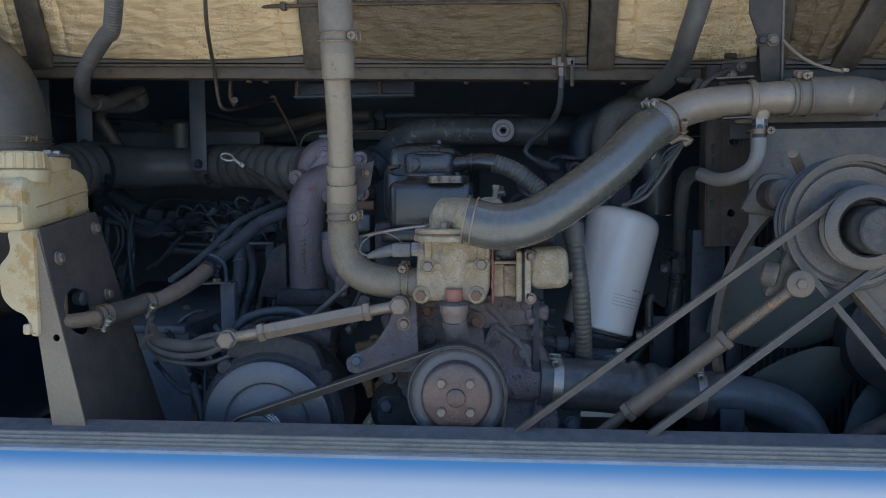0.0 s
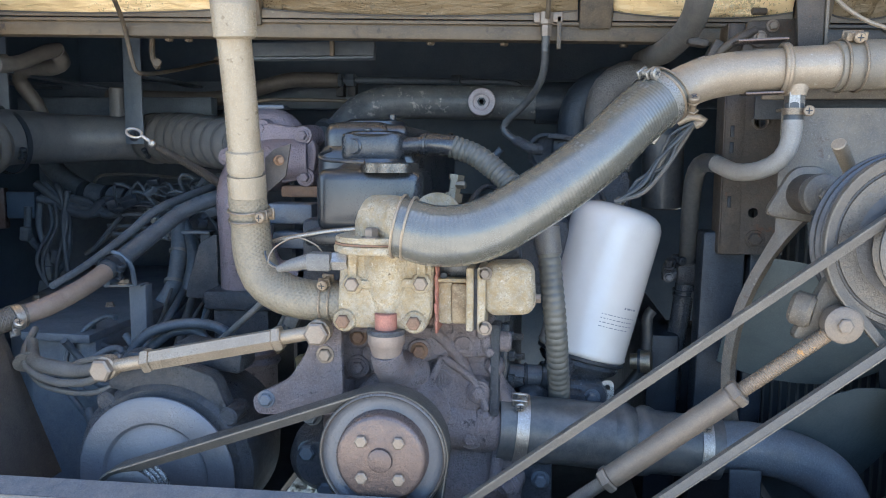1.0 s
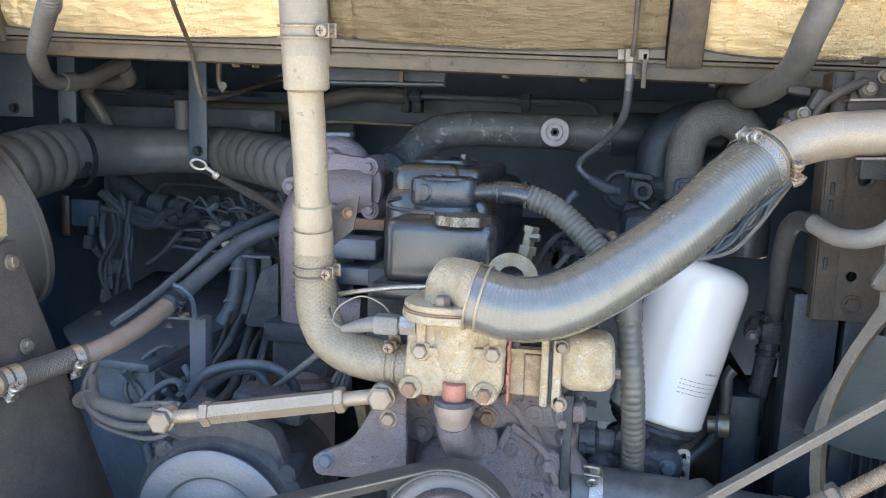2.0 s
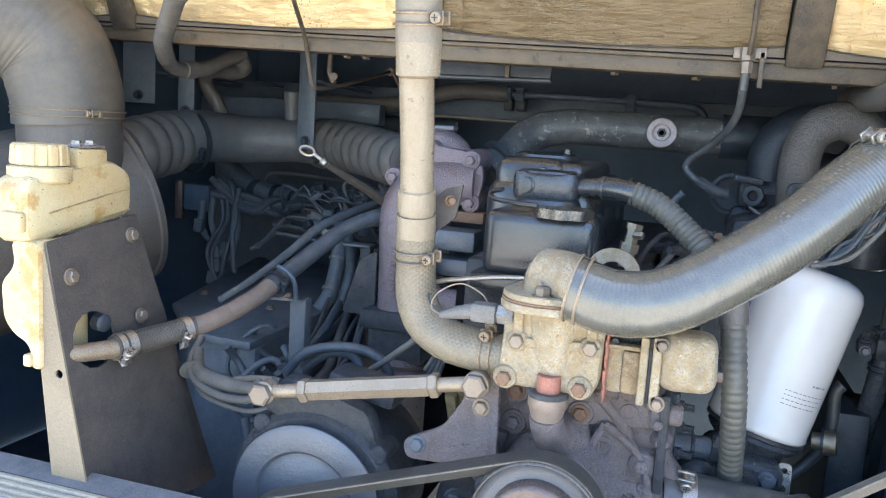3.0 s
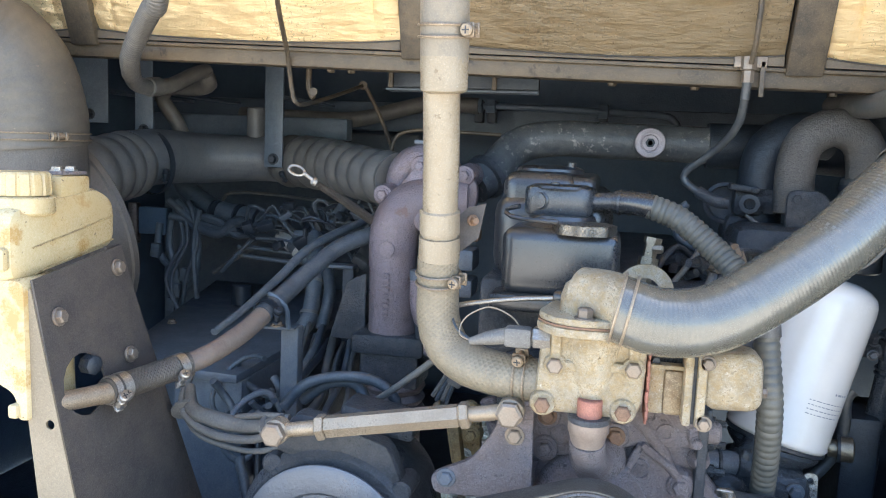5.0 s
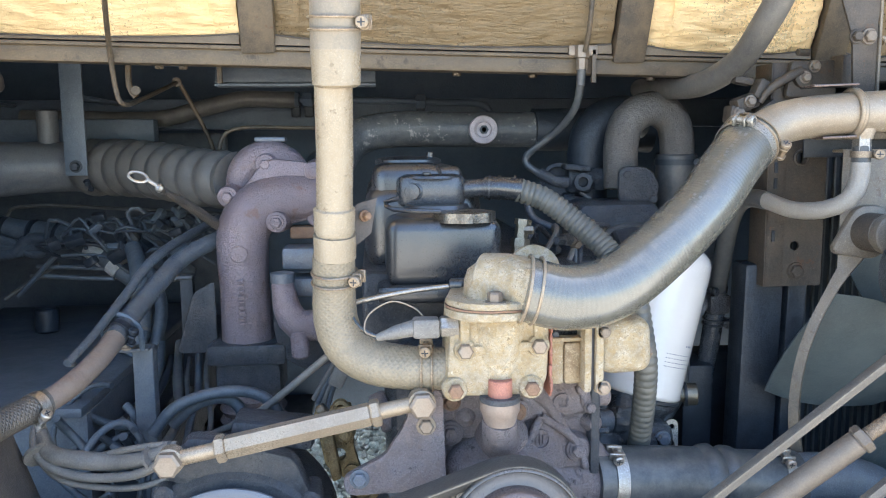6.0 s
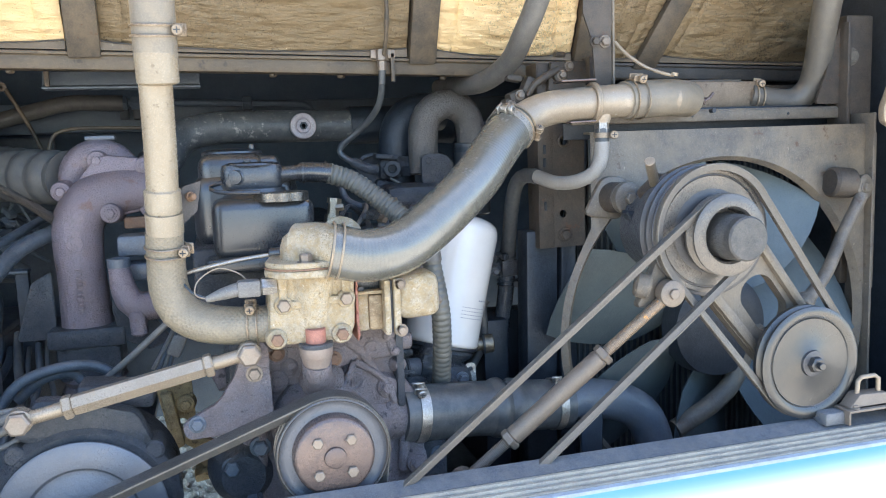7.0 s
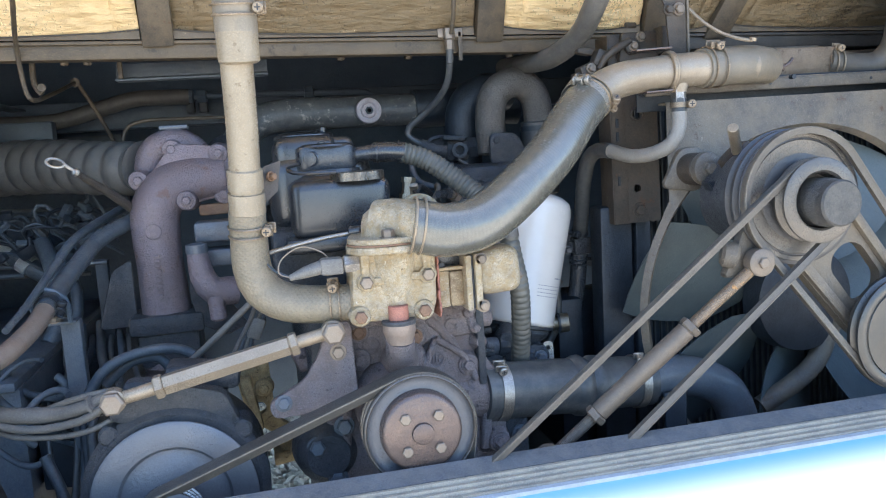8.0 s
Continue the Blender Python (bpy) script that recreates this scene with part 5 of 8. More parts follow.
def water_pump_pulley():
    t = thing("water_pump_pulley", WP, "worn steel water pump pulley with a browned centre", "pulley")
    part("rim", lathe(WP, (0, 1, 0), [(0.004, 0.0685), (0.001, 0.0695), (0.0, 0.0708), (0.001, 0.0726), (0.003, 0.0735)] + [(d + 0.004, r) for d, r in grooved(0.0735, 0.032, 2, 0.009)[3:-2]] + [(0.036, 0.0735), (0.038, 0.06)], 72, caps=False), M_PULLEYFACE, t)
    part("dish", lathe(WP, (0, 1, 0), [(0.003, 0.0690), (0.005, 0.0678), (0.008, 0.065), (0.009, 0.061), (0.009, 0.056), (0.007, 0.04)], 72, caps=False), M_DISC, t, "hollow worn dish")
    part("hub_plate", lathe(WP + V((0, -0.010, 0)), (0, 1, 0), [(0, 0.0), (0, 0.046), (0.0015, 0.0495), (0.005, 0.0515), (0.022, 0.053)], 64, caps=False), M_HUBRUST, t, "browned hub plate")
    part("hub_nose", lathe(WP + V((0, -0.015, 0)), (0, 1, 0), [(0, 0.011), (0.001, 0.0135), (0.006, 0.0145)], 28), M_HUBRUST, t)
    for k in range(4):
        a = math.pi / 4 + k * math.pi / 2
        bolt(t, WP + V((0.030 * math.cos(a), -0.010, 0.030 * math.sin(a))), r=0.0075, h=0.005, material=M_BOLT, washer=False)


def alternator():
    t = thing("alternator", (-0.4, 1.36, 0.76), "dusty dark alternator with a large cooling disc", "alternator")
    part("body", lathe((-0.402, 1.30, 0.876), (0, 1, 0), [(0, 0.08), (0, 0.100), (0.012, 0.115), (0.03, 0.118), (0.12, 0.116), (0.17, 0.10), (0.19, 0.05)], 48), M_DARKCAST, t)
    part("end_bell", lathe((-0.402, 1.288, 0.876), (0, 1, 0), [(0, 0.11), (0.012, 0.121), (0.03, 0.121), (0.034, 0.116)], 48), M_DARKCAST, t)
    part("fan_disc", lathe((-0.402, 1.270, 0.876), (0, 1, 0), [(0, 0.0), (0, 0.055), (0.004, 0.062), (0.004, 0.068), (0.0, 0.072), (0.0, 0.1), (0.003, 0.105), (0.006, 0.105)], 72, caps=False), M_DISC, t, "smooth dusty grey cooling disc")
    part("pulley", lathe(ALT + V((0, -0.006, 0)), (0, 1, 0), [(0.004, 0.012), (0.0, 0.016), (0.0, 0.036), (0.003, 0.0405)], 48), M_PULLEY, t)
    part("groove_ring", lathe(ALT + V((0, -0.003, 0)), (0, 1, 0), [(0, 0.0405), (0.003, 0.041), (0.006, 0.034), (0.009, 0.041), (0.012, 0.041), (0.015, 0.034), (0.018, 0.041), (0.021, 0.041), (0.024, 0.034), (0.028, 0.041), (0.032, 0.041), (0.034, 0.03)], 48), M_PULLEYSHINE, t, "bright worn grooves")
    part("shaft_nut", lathe(ALT + V((0, -0.012, 0)), (0, 1, 0), [(0, 0.010), (0.012, 0.012)], 6), M_PULLEY, t)
    for k in range(4):
        a = 0.7 + k * math.pi / 2
        part("lug", rod((-0.402 + 0.118 * math.cos(a), 1.29, 0.876 + 0.118 * math.sin(a)), (-0.402 + 0.118 * math.cos(a), 1.34, 0.876 + 0.118 * math.sin(a)), 0.013, 16, 0.003), M_DARKCAST, t)
    part("ear", prism(rounded([(-0.48, 0.985), (-0.45, 1.035), (-0.415, 1.03), (-0.33, 1.005), (-0.31, 0.955), (-0.36, 0.95)], 0.012), 0.03, (0, 1.325, 0), bev=0.005), M_DARKCAST, t)
    part("terminal_cover", box((-0.36, 1.37, 1.015), (0.10, 0.06, 0.03), (0, 8, 0), 0.008), M_DARKCAST, t)


def tie_rod(a, b, sleeve, r, name_label, eye_r=0.0155, threads=True, rusty=False):
    """A turnbuckle stay: two bolted eyes, threaded ends, lock nuts and a hexagonal sleeve."""
    a, b = V(a), V(b)
    ax = (b - a).normalized()
    t = thing("adjusting_rod", a, name_label, "stay rod", "belt adjusting rods")
    n = (b - a).length
    s0, s1 = sleeve
    part("sleeve", lathe(a + ax * s0, ax, [(0, r * 0.9), (0.002, r), (s1 - s0 - 0.002, r), (s1 - s0, r * 0.9)], 16 if rusty else 6), M_RODBROWN if rusty else M_RODSTEEL, t, "turnbuckle sleeve", angle=25)
    for s in (s0 - 0.011, s1):
        part("lock_nut", lathe(a + ax * s, ax, [(0, r * 1.05), (0.002, r * 1.18), (0.009, r * 1.18), (0.011, r * 1.05)], 6), M_RODBROWN if rusty else M_RODSTEEL, t, angle=25)
    prof = []
    d, k = 0.0, 0
    while d < n:
        prof.append((d, r * ((0.62 if k % 2 else 0.58) if rusty else 0.66)))
        d += 0.0012
        k += 1
    half = [p for p in prof if p[0] <= s0]
    rest = [(p[0] - s1, p[1]) for p in prof if p[0] >= s1]
    part("threaded_end", lathe(a, ax, half, 14), M_RODSTEEL if not rusty else M_RODBROWN, t)
    part("threaded_end", lathe(a + ax * s1, ax, rest, 14), M_RODSTEEL if not rusty else M_RODRUST, t)
    for p in (a, b):
        part("eye", lathe(p + V((0, -0.009, 0)), (0, 1, 0), [(0, eye_r * 0.85), (0.002, eye_r), (0.018, eye_r), (0.02, eye_r * 0.85)], 24), M_RODBROWN if rusty else M_RODSTEEL, t)
        bolt(t, p + V((0, -0.010, 0)), r=eye_r * (0.42 if rusty else 0.98), h=0.004 if rusty else 0.010, washer=False, material=M_RODBROWN if rusty else None)
    return t


def fan_drive():
    t = thing("fan_pulley", FAN, "dusty stepped fan pulley with a protruding hub", "pulley")
    part("rear_pulley", lathe(FAN + V((0, 0.004, 0)), (0, 1, 0), grooved(0.094, 0.04, 2, 0.010, 0.03), 72), M_PULLEY, t)
    part("face_ring", lathe(FAN + V((0, 0.002, 0)), (0, 1, 0), [(0.006, 0.056), (0.002, 0.060), (0.001, 0.078), (0.003, 0.080), (0.001, 0.082), (0.001, 0.088), (0.004, 0.0905)], 72, caps=False), M_PULLEYFACE, t, "worn stepped face ring")
    part("front_pulley", lathe(FAN + V((0.008, -0.03, -0.004)), (0, 1, 0), [(0.024, 0.03), (0.022, 0.036), (0.003, 0.0375), (0.0, 0.0405)] + grooved(0.0575, 0.026, 1, 0.009, 0.03)[1:], 64, caps=False), M_PULLEYFACE, t)
    part("hub", lathe(FAN + V((0.016, -0.058, -0.007)), (0.0, 1, 0.0), [(0.0, 0.0), (0.0, 0.0285), (0.0025, 0.031), (0.020, 0.031), (0.022, 0.0325), (0.06, 0.034)], 48, caps=False), M_HUBNOSE, t)
    part("back_plate", lathe(FAN + V((0, 0.045, 0)), (0, 1, 0), [(0, 0.0), (0, 0.06), (0.02, 0.07), (0.06, 0.07)], 40), M_DARKCAST, t)
    i = thing("idler_pulley", IDL, "dished grey idler pulley with a centre nut", "pulley")
    part("disc", lathe(IDL, (0, 1, 0), [(0.001, 0.0), (0.001, 0.02), (0.004, 0.024), (0.004, 0.066), (0.0025, 0.067), (0.004, 0.068), (0.0, 0.074), (0.0, 0.08), (0.003, 0.0845), (0.006, 0.0845), (0.012, 0.075), (0.018, 0.0845), (0.024, 0.0845), (0.026, 0.07)], 72), M_PULLEYFACE2, i)
    part("washer", lathe(IDL + V((0, -0.004, 0)), (0, 1, 0), [(0, 0.015), (0.001, 0.019), (0.01, 0.021)], 32), M_PULLEY, i)
    part("nut", lathe(IDL + V((0, -0.014, 0)), (0, 1, 0), [(0, 0.009), (0.002, 0.0115), (0.011, 0.0125)], 6), M_PULLEYFACE2, i)
    part("stud", rod(IDL + V((0, -0.022, 0)), IDL + V((0, 0.02, 0)), 0.0055, 12, 0.001), M_PULLEYFACE2, i)
    a = thing("fan_bracket", (0.54, 1.22, 1.1), "cast tensioner arm with two oval openings", "bracket")
    d = (IDL - FAN)
    L = math.hypot(d.x, d.z)
    u = V((d.x / L, 0, d.z / L))
    w = V((-u.z, 0, u.x))
    out = rounded([(0.03, -0.055), (L - 0.02, -0.045), (L + 0.03, -0.02), (L + 0.03, 0.03), (L - 0.02, 0.07), (0.03, 0.072)], 0.02, 4)
    slot = [(0.162 + (0.018 if math.cos(k) > 0 else -0.018) + 0.029 * math.cos(k), 0.016 + 0.031 * math.sin(k)) for k in np.linspace(0.05, 2 * math.pi - 0.21, 24)]
    part("arm", prism(out, 0.018, FAN + V((0, 0.05, 0)), u, w, bev=0.0, holes=(slot,)), M_SHROUD, a)
    part("arm_rib", prism(rounded([(0.08, 0.056), (L - 0.02, 0.054), (L - 0.02, 0.068), (0.08, 0.07)], 0.004), 0.03, FAN + V((0, 0.052, 0)), u, w), M_SHROUD, a)
    part("arm_rib", prism(rounded([(0.08, -0.052), (L - 0.02, -0.043), (L - 0.02, -0.03), (0.08, -0.036)], 0.004), 0.03, FAN + V((0, 0.052, 0)), u, w), M_SHROUD, a)


def belts():
    for nm, wheels, y, w, lab in (
            ("alternator_belt", [(WP.x, WP.z, 0.074), (ALT.x, ALT.z, 0.041), (CRK.x, CRK.z, 0.075)], 1.212, 0.036, "dusty black belt from pump pulley to alternator"),
            ("fan_belt", [(FAN.x + 0.008, FAN.z - 0.004, 0.0575), (CRK.x, CRK.z, 0.064)], 1.168, 0.013, "dusty brown-black belt driving the fan pulley"),
            ("tensioner_belt", [(FAN.x, FAN.z, 0.095), (IDL.x, IDL.z, 0.0845)], 1.18, 0.012, "thin dusty belt round fan and idler pulleys")):
        t = thing(nm, (wheels[0][0], y, wheels[0][1]), lab, "belt")
        belt(t, wheels, y, w, 0.011 if nm[0] == "a" else 0.009, M_BELT if nm[0] == "a" else M_BELTDUST)
    t = thing("crankshaft_pulley", CRK, "dark crankshaft pulley low on the engine", "pulley")
    part("pulley", lathe(CRK + V((0, -0.03, 0)), (0, 1, 0), grooved(0.066, 0.08, 3, 0.009), 40), M_PULLEY, t)


water_pump_pulley()
alternator()
tie_rod((-0.462, 1.272, 1.018), (-0.183, 1.272, 1.074), (0.062, 0.226), 0.0135, "pale hexagonal stay rod bracing the alternator")
tie_rod((0.10, 1.25, 0.862), (0.389, 1.178, 1.121), (0.095, 0.262), 0.0135, "dull steel stay rod beside the fan belts", 0.019, rusty=True)
fan_drive()
belts()


# ---- radiator and fan ----
def fan_shroud():
    t = thing("fan_shroud", (0.62, 1.42, 0.7), "dusty grey steel fan shroud with a round opening", "shroud")
    cx, cz, r = 0.636, 1.003, 0.294
    outer = [(0.30, 0.66), (0.94, 0.66), (0.94, 1.362), (0.30, 1.362)]
    bm = bmesh.new()
    n = 96
    inner = [bm.verts.new((cx + r * math.cos(2 * math.pi * i / n), 1.41, cz + r * math.sin(2 * math.pi * i / n))) for i in range(n)]
    deep = [bm.verts.new((cx + (r - 0.004) * math.cos(2 * math.pi * i / n), 1.415, cz + (r - 0.001) * math.sin(2 * math.pi * i / n))) for i in range(n)]
    lip = [bm.verts.new((cx + (r + 0.006) * math.cos(2 * math.pi * i / n), 1.402, cz + (r + 0.006) * math.sin(2 * math.pi * i / n))) for i in range(n)]
    rim = []
    for i in range(n):
        a = 2 * math.pi * i / n
        c, s = math.cos(a), math.sin(a)
        k = min((0.33 / abs(c)) if abs(c) > 1e-6 else 9, ((0.348 if s > 0 else 0.33) / abs(s)) if abs(s) > 1e-6 else 9)
        rx = cx + max(k, r + 0.01) * c
        if s > 0.45 or (c > 0 and s > 0.1):
            rim.append(bm.verts.new((max(rx, 0.385), 1.41, cz + max(k, r + 0.01) * s)))
        else:
            rim.append(bm.verts.new((cx + (r + 0.016) * c, 1.41, cz + (r + 0.016) * s)))
    for i in range(n):
        j = (i + 1) % n
        bm.faces.new((inner[i], inner[j], deep[j], deep[i]))
        bm.faces.new((lip[i], lip[j], inner[j], inner[i]))
        bm.faces.new((rim[i], rim[j], lip[j], lip[i]))
    part("plate", bm, M_SHROUD, t)
    part("top_flange", box((0.665, 1.424, 1.349), (0.56, 0.024, 0.004), bev=0.001), M_SHROUD, t)
    part("side_flange", box((0.942, 1.42, 1.02), (0.006, 0.06, 0.7), bev=0.002), M_SHROUD, t)
    q = thing("radiator", (0.62, 1.6, 0.7), "dark finned radiator core behind the fan", "radiator")
    part("core", box((0.66, 1.62, 1.0), (0.55, 0.06, 0.72), bev=0.006), M_CORE, q)
    part("tank", box((0.70, 1.60, 1.40), (0.48, 0.09, 0.07), bev=0.012), M_HUBDUST, q)
    for i in range(42):
        part("fin", box((0.392 + i * 0.0128, 1.588, 1.0), (0.003, 0.008, 0.7), bev=0), M_FIN, q)
    f = thing("radiator_fan", (cx, 1.45, cz), "grey-green cooling fan with broad blades, at rest", "fan")
    part("hub", lathe((cx, 1.40, cz), (0, 1, 0), [(0, 0.0), (0, 0.06), (0.01, 0.09), (0.05, 0.095), (0.06, 0.08)], 40), M_BLACK, f)
    for k in range(7):
        a = radians(62) + k * 2 * math.pi / 7
        bm = bmesh.new()
        rows = []
        for i in range(9):
            rr = 0.08 + 0.215 * i / 8
            half = 0.044 + 0.048 * math.sin(i / 8 * 2.1)
            row = []
            for j in range(6):
                s = (j / 5 - 0.5) * 2 * half
                ang = a + s / max(rr, 0.12)
                row.append(bm.verts.new((cx + rr * math.cos(ang), 1.455 + s * 0.55 + 0.01 * (j / 5 - 0.5) ** 2, cz + rr * math.sin(ang))))
            rows.append(row)
        for p, q2 in zip(rows, rows[1:]):
            for j in range(5):
                bm.faces.new((p[j], p[j + 1], q2[j + 1], q2[j]))
        geo = bmesh.ops.extrude_face_region(bm, geom=list(bm.faces))
        bmesh.ops.translate(bm, vec=(0, 0.003, 0), verts=[g for g in geo["geom"] if isinstance(g, bmesh.types.BMVert)])
        part("blade", bm, M_FANPAINT, f)


fan_shroud()


# ---- exhaust, intake and air cleaner ----
def exhaust_elbow():
    t = thing("turbo_elbow", (-0.44, 1.68, 1.0), "purple-brown heat-tinted cast iron elbow", "engine part")
    part("elbow", tube([(-0.44, 1.70, 1.03), (-0.441, 1.695, 1.10), (-0.443, 1.69, 1.18), (-0.438, 1.69, 1.235), (-0.412, 1.695, 1.268), (-0.37, 1.70, 1.28), (-0.32, 1.705, 1.282)], [0.043, 0.041, 0.039, 0.041, 0.042, 0.039, 0.036], 36), M_PURPLE, t)
    arc = [(-0.405 + 0.044 * math.cos(a), 1.745, 1.300 + 0.044 * math.sin(a)) for a in np.linspace(3.6, -0.5, 14)]
    part("volute", tube(arc, [0.024, 0.026, 0.028, 0.029, 0.029, 0.028, 0.026], 24), M_PURPLE, t)
    part("volute_core", lathe((-0.405, 1.79, 1.30), (0, -1, 0), [(0, 0.05), (0.03, 0.05), (0.045, 0.04), (0.05, 0.0)], 32), M_PURPLE, t)
    part("volute_cap", box((-0.40, 1.75, 1.374), (0.05, 0.03, 0.008), bev=0.003), M_BLUEGREY, t)
    part("flange", prism(rounded([(-0.465, 1.265), (-0.40, 1.345), (-0.32, 1.335), (-0.30, 1.30), (-0.31, 1.25), (-0.385, 1.235), (-0.44, 1.24)], 0.02), 0.018, (0, 1.705, 0), bev=0.005), M_PURPLE, t)
    part("joint_block", prism(rounded([(-0.425, 1.248), (-0.318, 1.246), (-0.312, 1.312), (-0.385, 1.313), (-0.43, 1.29)], 0.016), 0.075, (0, 1.762, 0), bev=0.014), M_PURPLE, t)
    for x, y, z in ((-0.461, 1.678, 1.284), (-0.403, 1.695, 1.334), (-0.384, 1.655, 1.245), (-0.325, 1.682, 1.322), (-0.322, 1.682, 1.25)):
        part("boss", lathe((x, y + 0.045, z), (0, -1, 0), [(-0.02, 0.021), (0.038, 0.0175), (0.044, 0.0155), (0.045, 0.013)], 24), M_PURPLE, t)
        bolt(t, (x, y - 0.001, z), r=0.0085, h=0.009, material=M_PURPLE)
    part("round_mark", lathe((-0.442, 1.6505, 1.197), (0, -1, 0), [(0, 0.0135), (0.003, 0.0135), (0.004, 0.0125)], 24), M_PURPLE, t)
    rng = random.Random(3)
    for i in range(9):
        part("casting_mark", box((-0.441 + rng.uniform(-0.001, 0.001), 1.6495, 1.155 - i * 0.0085), (0.010, 0.005, rng.choice((0.004, 0.0055))), bev=0.001, seg=1), M_PURPLE, t)
    part("lower_flange", box((-0.438, 1.70, 1.035), (0.125, 0.10, 0.035), bev=0.008), M_DARKCAST, t)
    part("lower_box", box((-0.438, 1.71, 0.99), (0.105, 0.09, 0.065), bev=0.01), M_DARKCAST, t)
    part("shield", prism(rounded([(-0.555, 1.03), (-0.49, 1.03), (-0.49, 1.15), (-0.525, 1.13)], 0.01), 0.004, (0, 1.70, 0)), M_DARKCAST, t)
    part("shield", prism(rounded([(-0.395, 1.08), (-0.385, 1.03), (-0.34, 1.005), (-0.30, 1.02), (-0.39, 1.16)], 0.008), 0.004, (0, 1.66, 0)), M_DARKCAST, t)
    part("bellows", lathe((-0.438, 1.71, 0.965), (0, 0, -1), [(0, 0.05), (0.01, 0.055), (0.02, 0.048), (0.03, 0.055), (0.04, 0.048), (0.05, 0.055), (0.06, 0.048), (0.2, 0.048)], 32), M_IRON, t)
    # smaller water neck beside the elbow
    s = thing("water_neck", (-0.33, 1.6, 1.1), "purple-grey cast water neck beside the elbow", "engine part")
    part("neck", tube([(-0.372, 1.60, 1.165), (-0.366, 1.60, 1.12), (-0.35, 1.60, 1.095), (-0.315, 1.61, 1.09)], [0.016, 0.02, 0.024, 0.024], 24), M_PURPLE, s)
    part("spout", rod((-0.348, 1.59, 1.09), (-0.346, 1.59, 1.045), 0.014, 20, 0.004), M_PURPLE, s)
    part("cap", lathe((-0.371, 1.60, 1.16), (0, 0, 1), [(0, 0.018), (0.014, 0.018), (0.016, 0.01)], 20), M_BLUEGREY, s)
    part("block", box((-0.335, 1.66, 1.19), (0.08, 0.06, 0.035), bev=0.006), M_BLUEGREY, s)
    part("block", box((-0.33, 1.66, 1.145), (0.07, 0.06, 0.03), bev=0.006), M_BLUEGREY, s)
    part("gasket", box((-0.332, 1.70, 1.225), (0.07, 0.03, 0.02), bev=0.004), M_RUST, s, "rust-red gasket face")


def intake():
    t = thing("intake_pipe", (-0.8, 1.76, 1.3), "dusty dark air intake pipe with rubber bellows ends", "pipe")
    part("pipe", tube(INTAKE, [0.06, 0.057, 0.055, 0.051, 0.05], 36), M_BLACKDUST, t)
    part("bellows", tube(INTAKE_BELLOWS, [0.052, 0.049, 0.046, 0.043], 32, wave=(0.05, 0.007), step=0.004), M_DUCT, t, "dusty rubber bellows hose")
    part("bellows", tube([(-1.06, 1.64, 1.26), (-1.045, 1.74, 1.29), (-1.04, 1.85, 1.31)], 0.062, 32, wave=(0.036, 0.006), step=0.004), M_DUCT, t, "dusty rubber bellows hose")
    part("nipple", rod((-0.885, 2.09, 1.36), (-0.885, 2.09, 1.44), 0.02, 16, 0.003), M_BLACKDUST, t)
    clamp(t, (-1.03, 1.90, 1.312), (0.3, 1, 0.1), 0.066, (0.8, -0.5, -0.4), 0.012, material=M_BLACK)
    clamp(t, V(INTAKE_BELLOWS[0]) + V((0.02, -0.01, 0)), (1, -0.3, 0), 0.056, (0.0, -0.8, -0.6), 0.010, material=M_BLACK)


def air_cleaner():
    t = thing("air_cleaner", (-1.1, 1.4, 1.0), "dusty dark air cleaner drum with a rolled rim", "air cleaner")
    a, b = V((-1.178, 1.30, 1.09)), V((-1.022, 1.662, 1.203))
    n = (b - a).length
    part("drum", lathe(a, b - a, [(0, 0.13), (0.0, 0.158), (0.006, 0.168), (n - 0.012, 0.166), (n - 0.010, 0.171), (n, 0.171), (n + 0.004, 0.166), (n + 0.010, 0.08), (n + 0.010, 0.0)], 72), M_DRUM, t)
    part("rim", lathe(a + (b - a).normalized() * -0.006, b - a, [(0, 0.155), (0.003, 0.17), (0.008, 0.174), (0.016, 0.174), (0.02, 0.168)], 72), M_RIM, t, "dusty tan rolled rim")
    part("end_cap", lathe(a + (b - a).normalized() * 0.004, b - a, [(0.012, 0.0), (0.012, 0.10), (0.016, 0.12), (0.004, 0.14), (0.006, 0.16)], 72, caps=False), M_RIM, t)
    patch = bmesh.new()
    x, y, z = basis(b - a)
    grid = [[patch.verts.new(a + z * d + (x * math.cos(w) + y * math.sin(w)) * 0.1692) for d in np.linspace(0.03, 0.11, 5)] for w in np.linspace(-0.85, -0.2, 14)]
    for r0, r1 in zip(grid, grid[1:]):
        for k in range(4):
            patch.faces.new((r0[k], r0[k + 1], r1[k + 1], r1[k]))
    part("faded_label", patch, M_LABEL, t, "faded brown paper label")
    d = thing("air_duct_hose", (-1.0, 1.5, 1.35), "wide dusty ribbed rubber air duct elbow", "hose")
    pts = [(-1.36, 1.34, 1.545), (-1.22, 1.37, 1.545), (-1.10, 1.43, 1.525), (-1.025, 1.49, 1.47), (-0.998, 1.505, 1.40), (-0.995, 1.51, 1.34)]
    part("hose_body", tube(pts, [0.09, 0.09, 0.092, 0.092, 0.09, 0.088], 48, wave=(0.014, 0.0009)), M_AIRDUCT, d)
    part("outlet_pipe", rod((-0.995, 1.51, 1.36), (-0.992, 1.515, 1.24), 0.084, 40, 0.003), M_DRUM, d)
    clamp(d, (-0.9955, 1.51, 1.357), (0, 0.02, -1), 0.0895, (0.95, -0.4, 0), 0.010, wire=True)


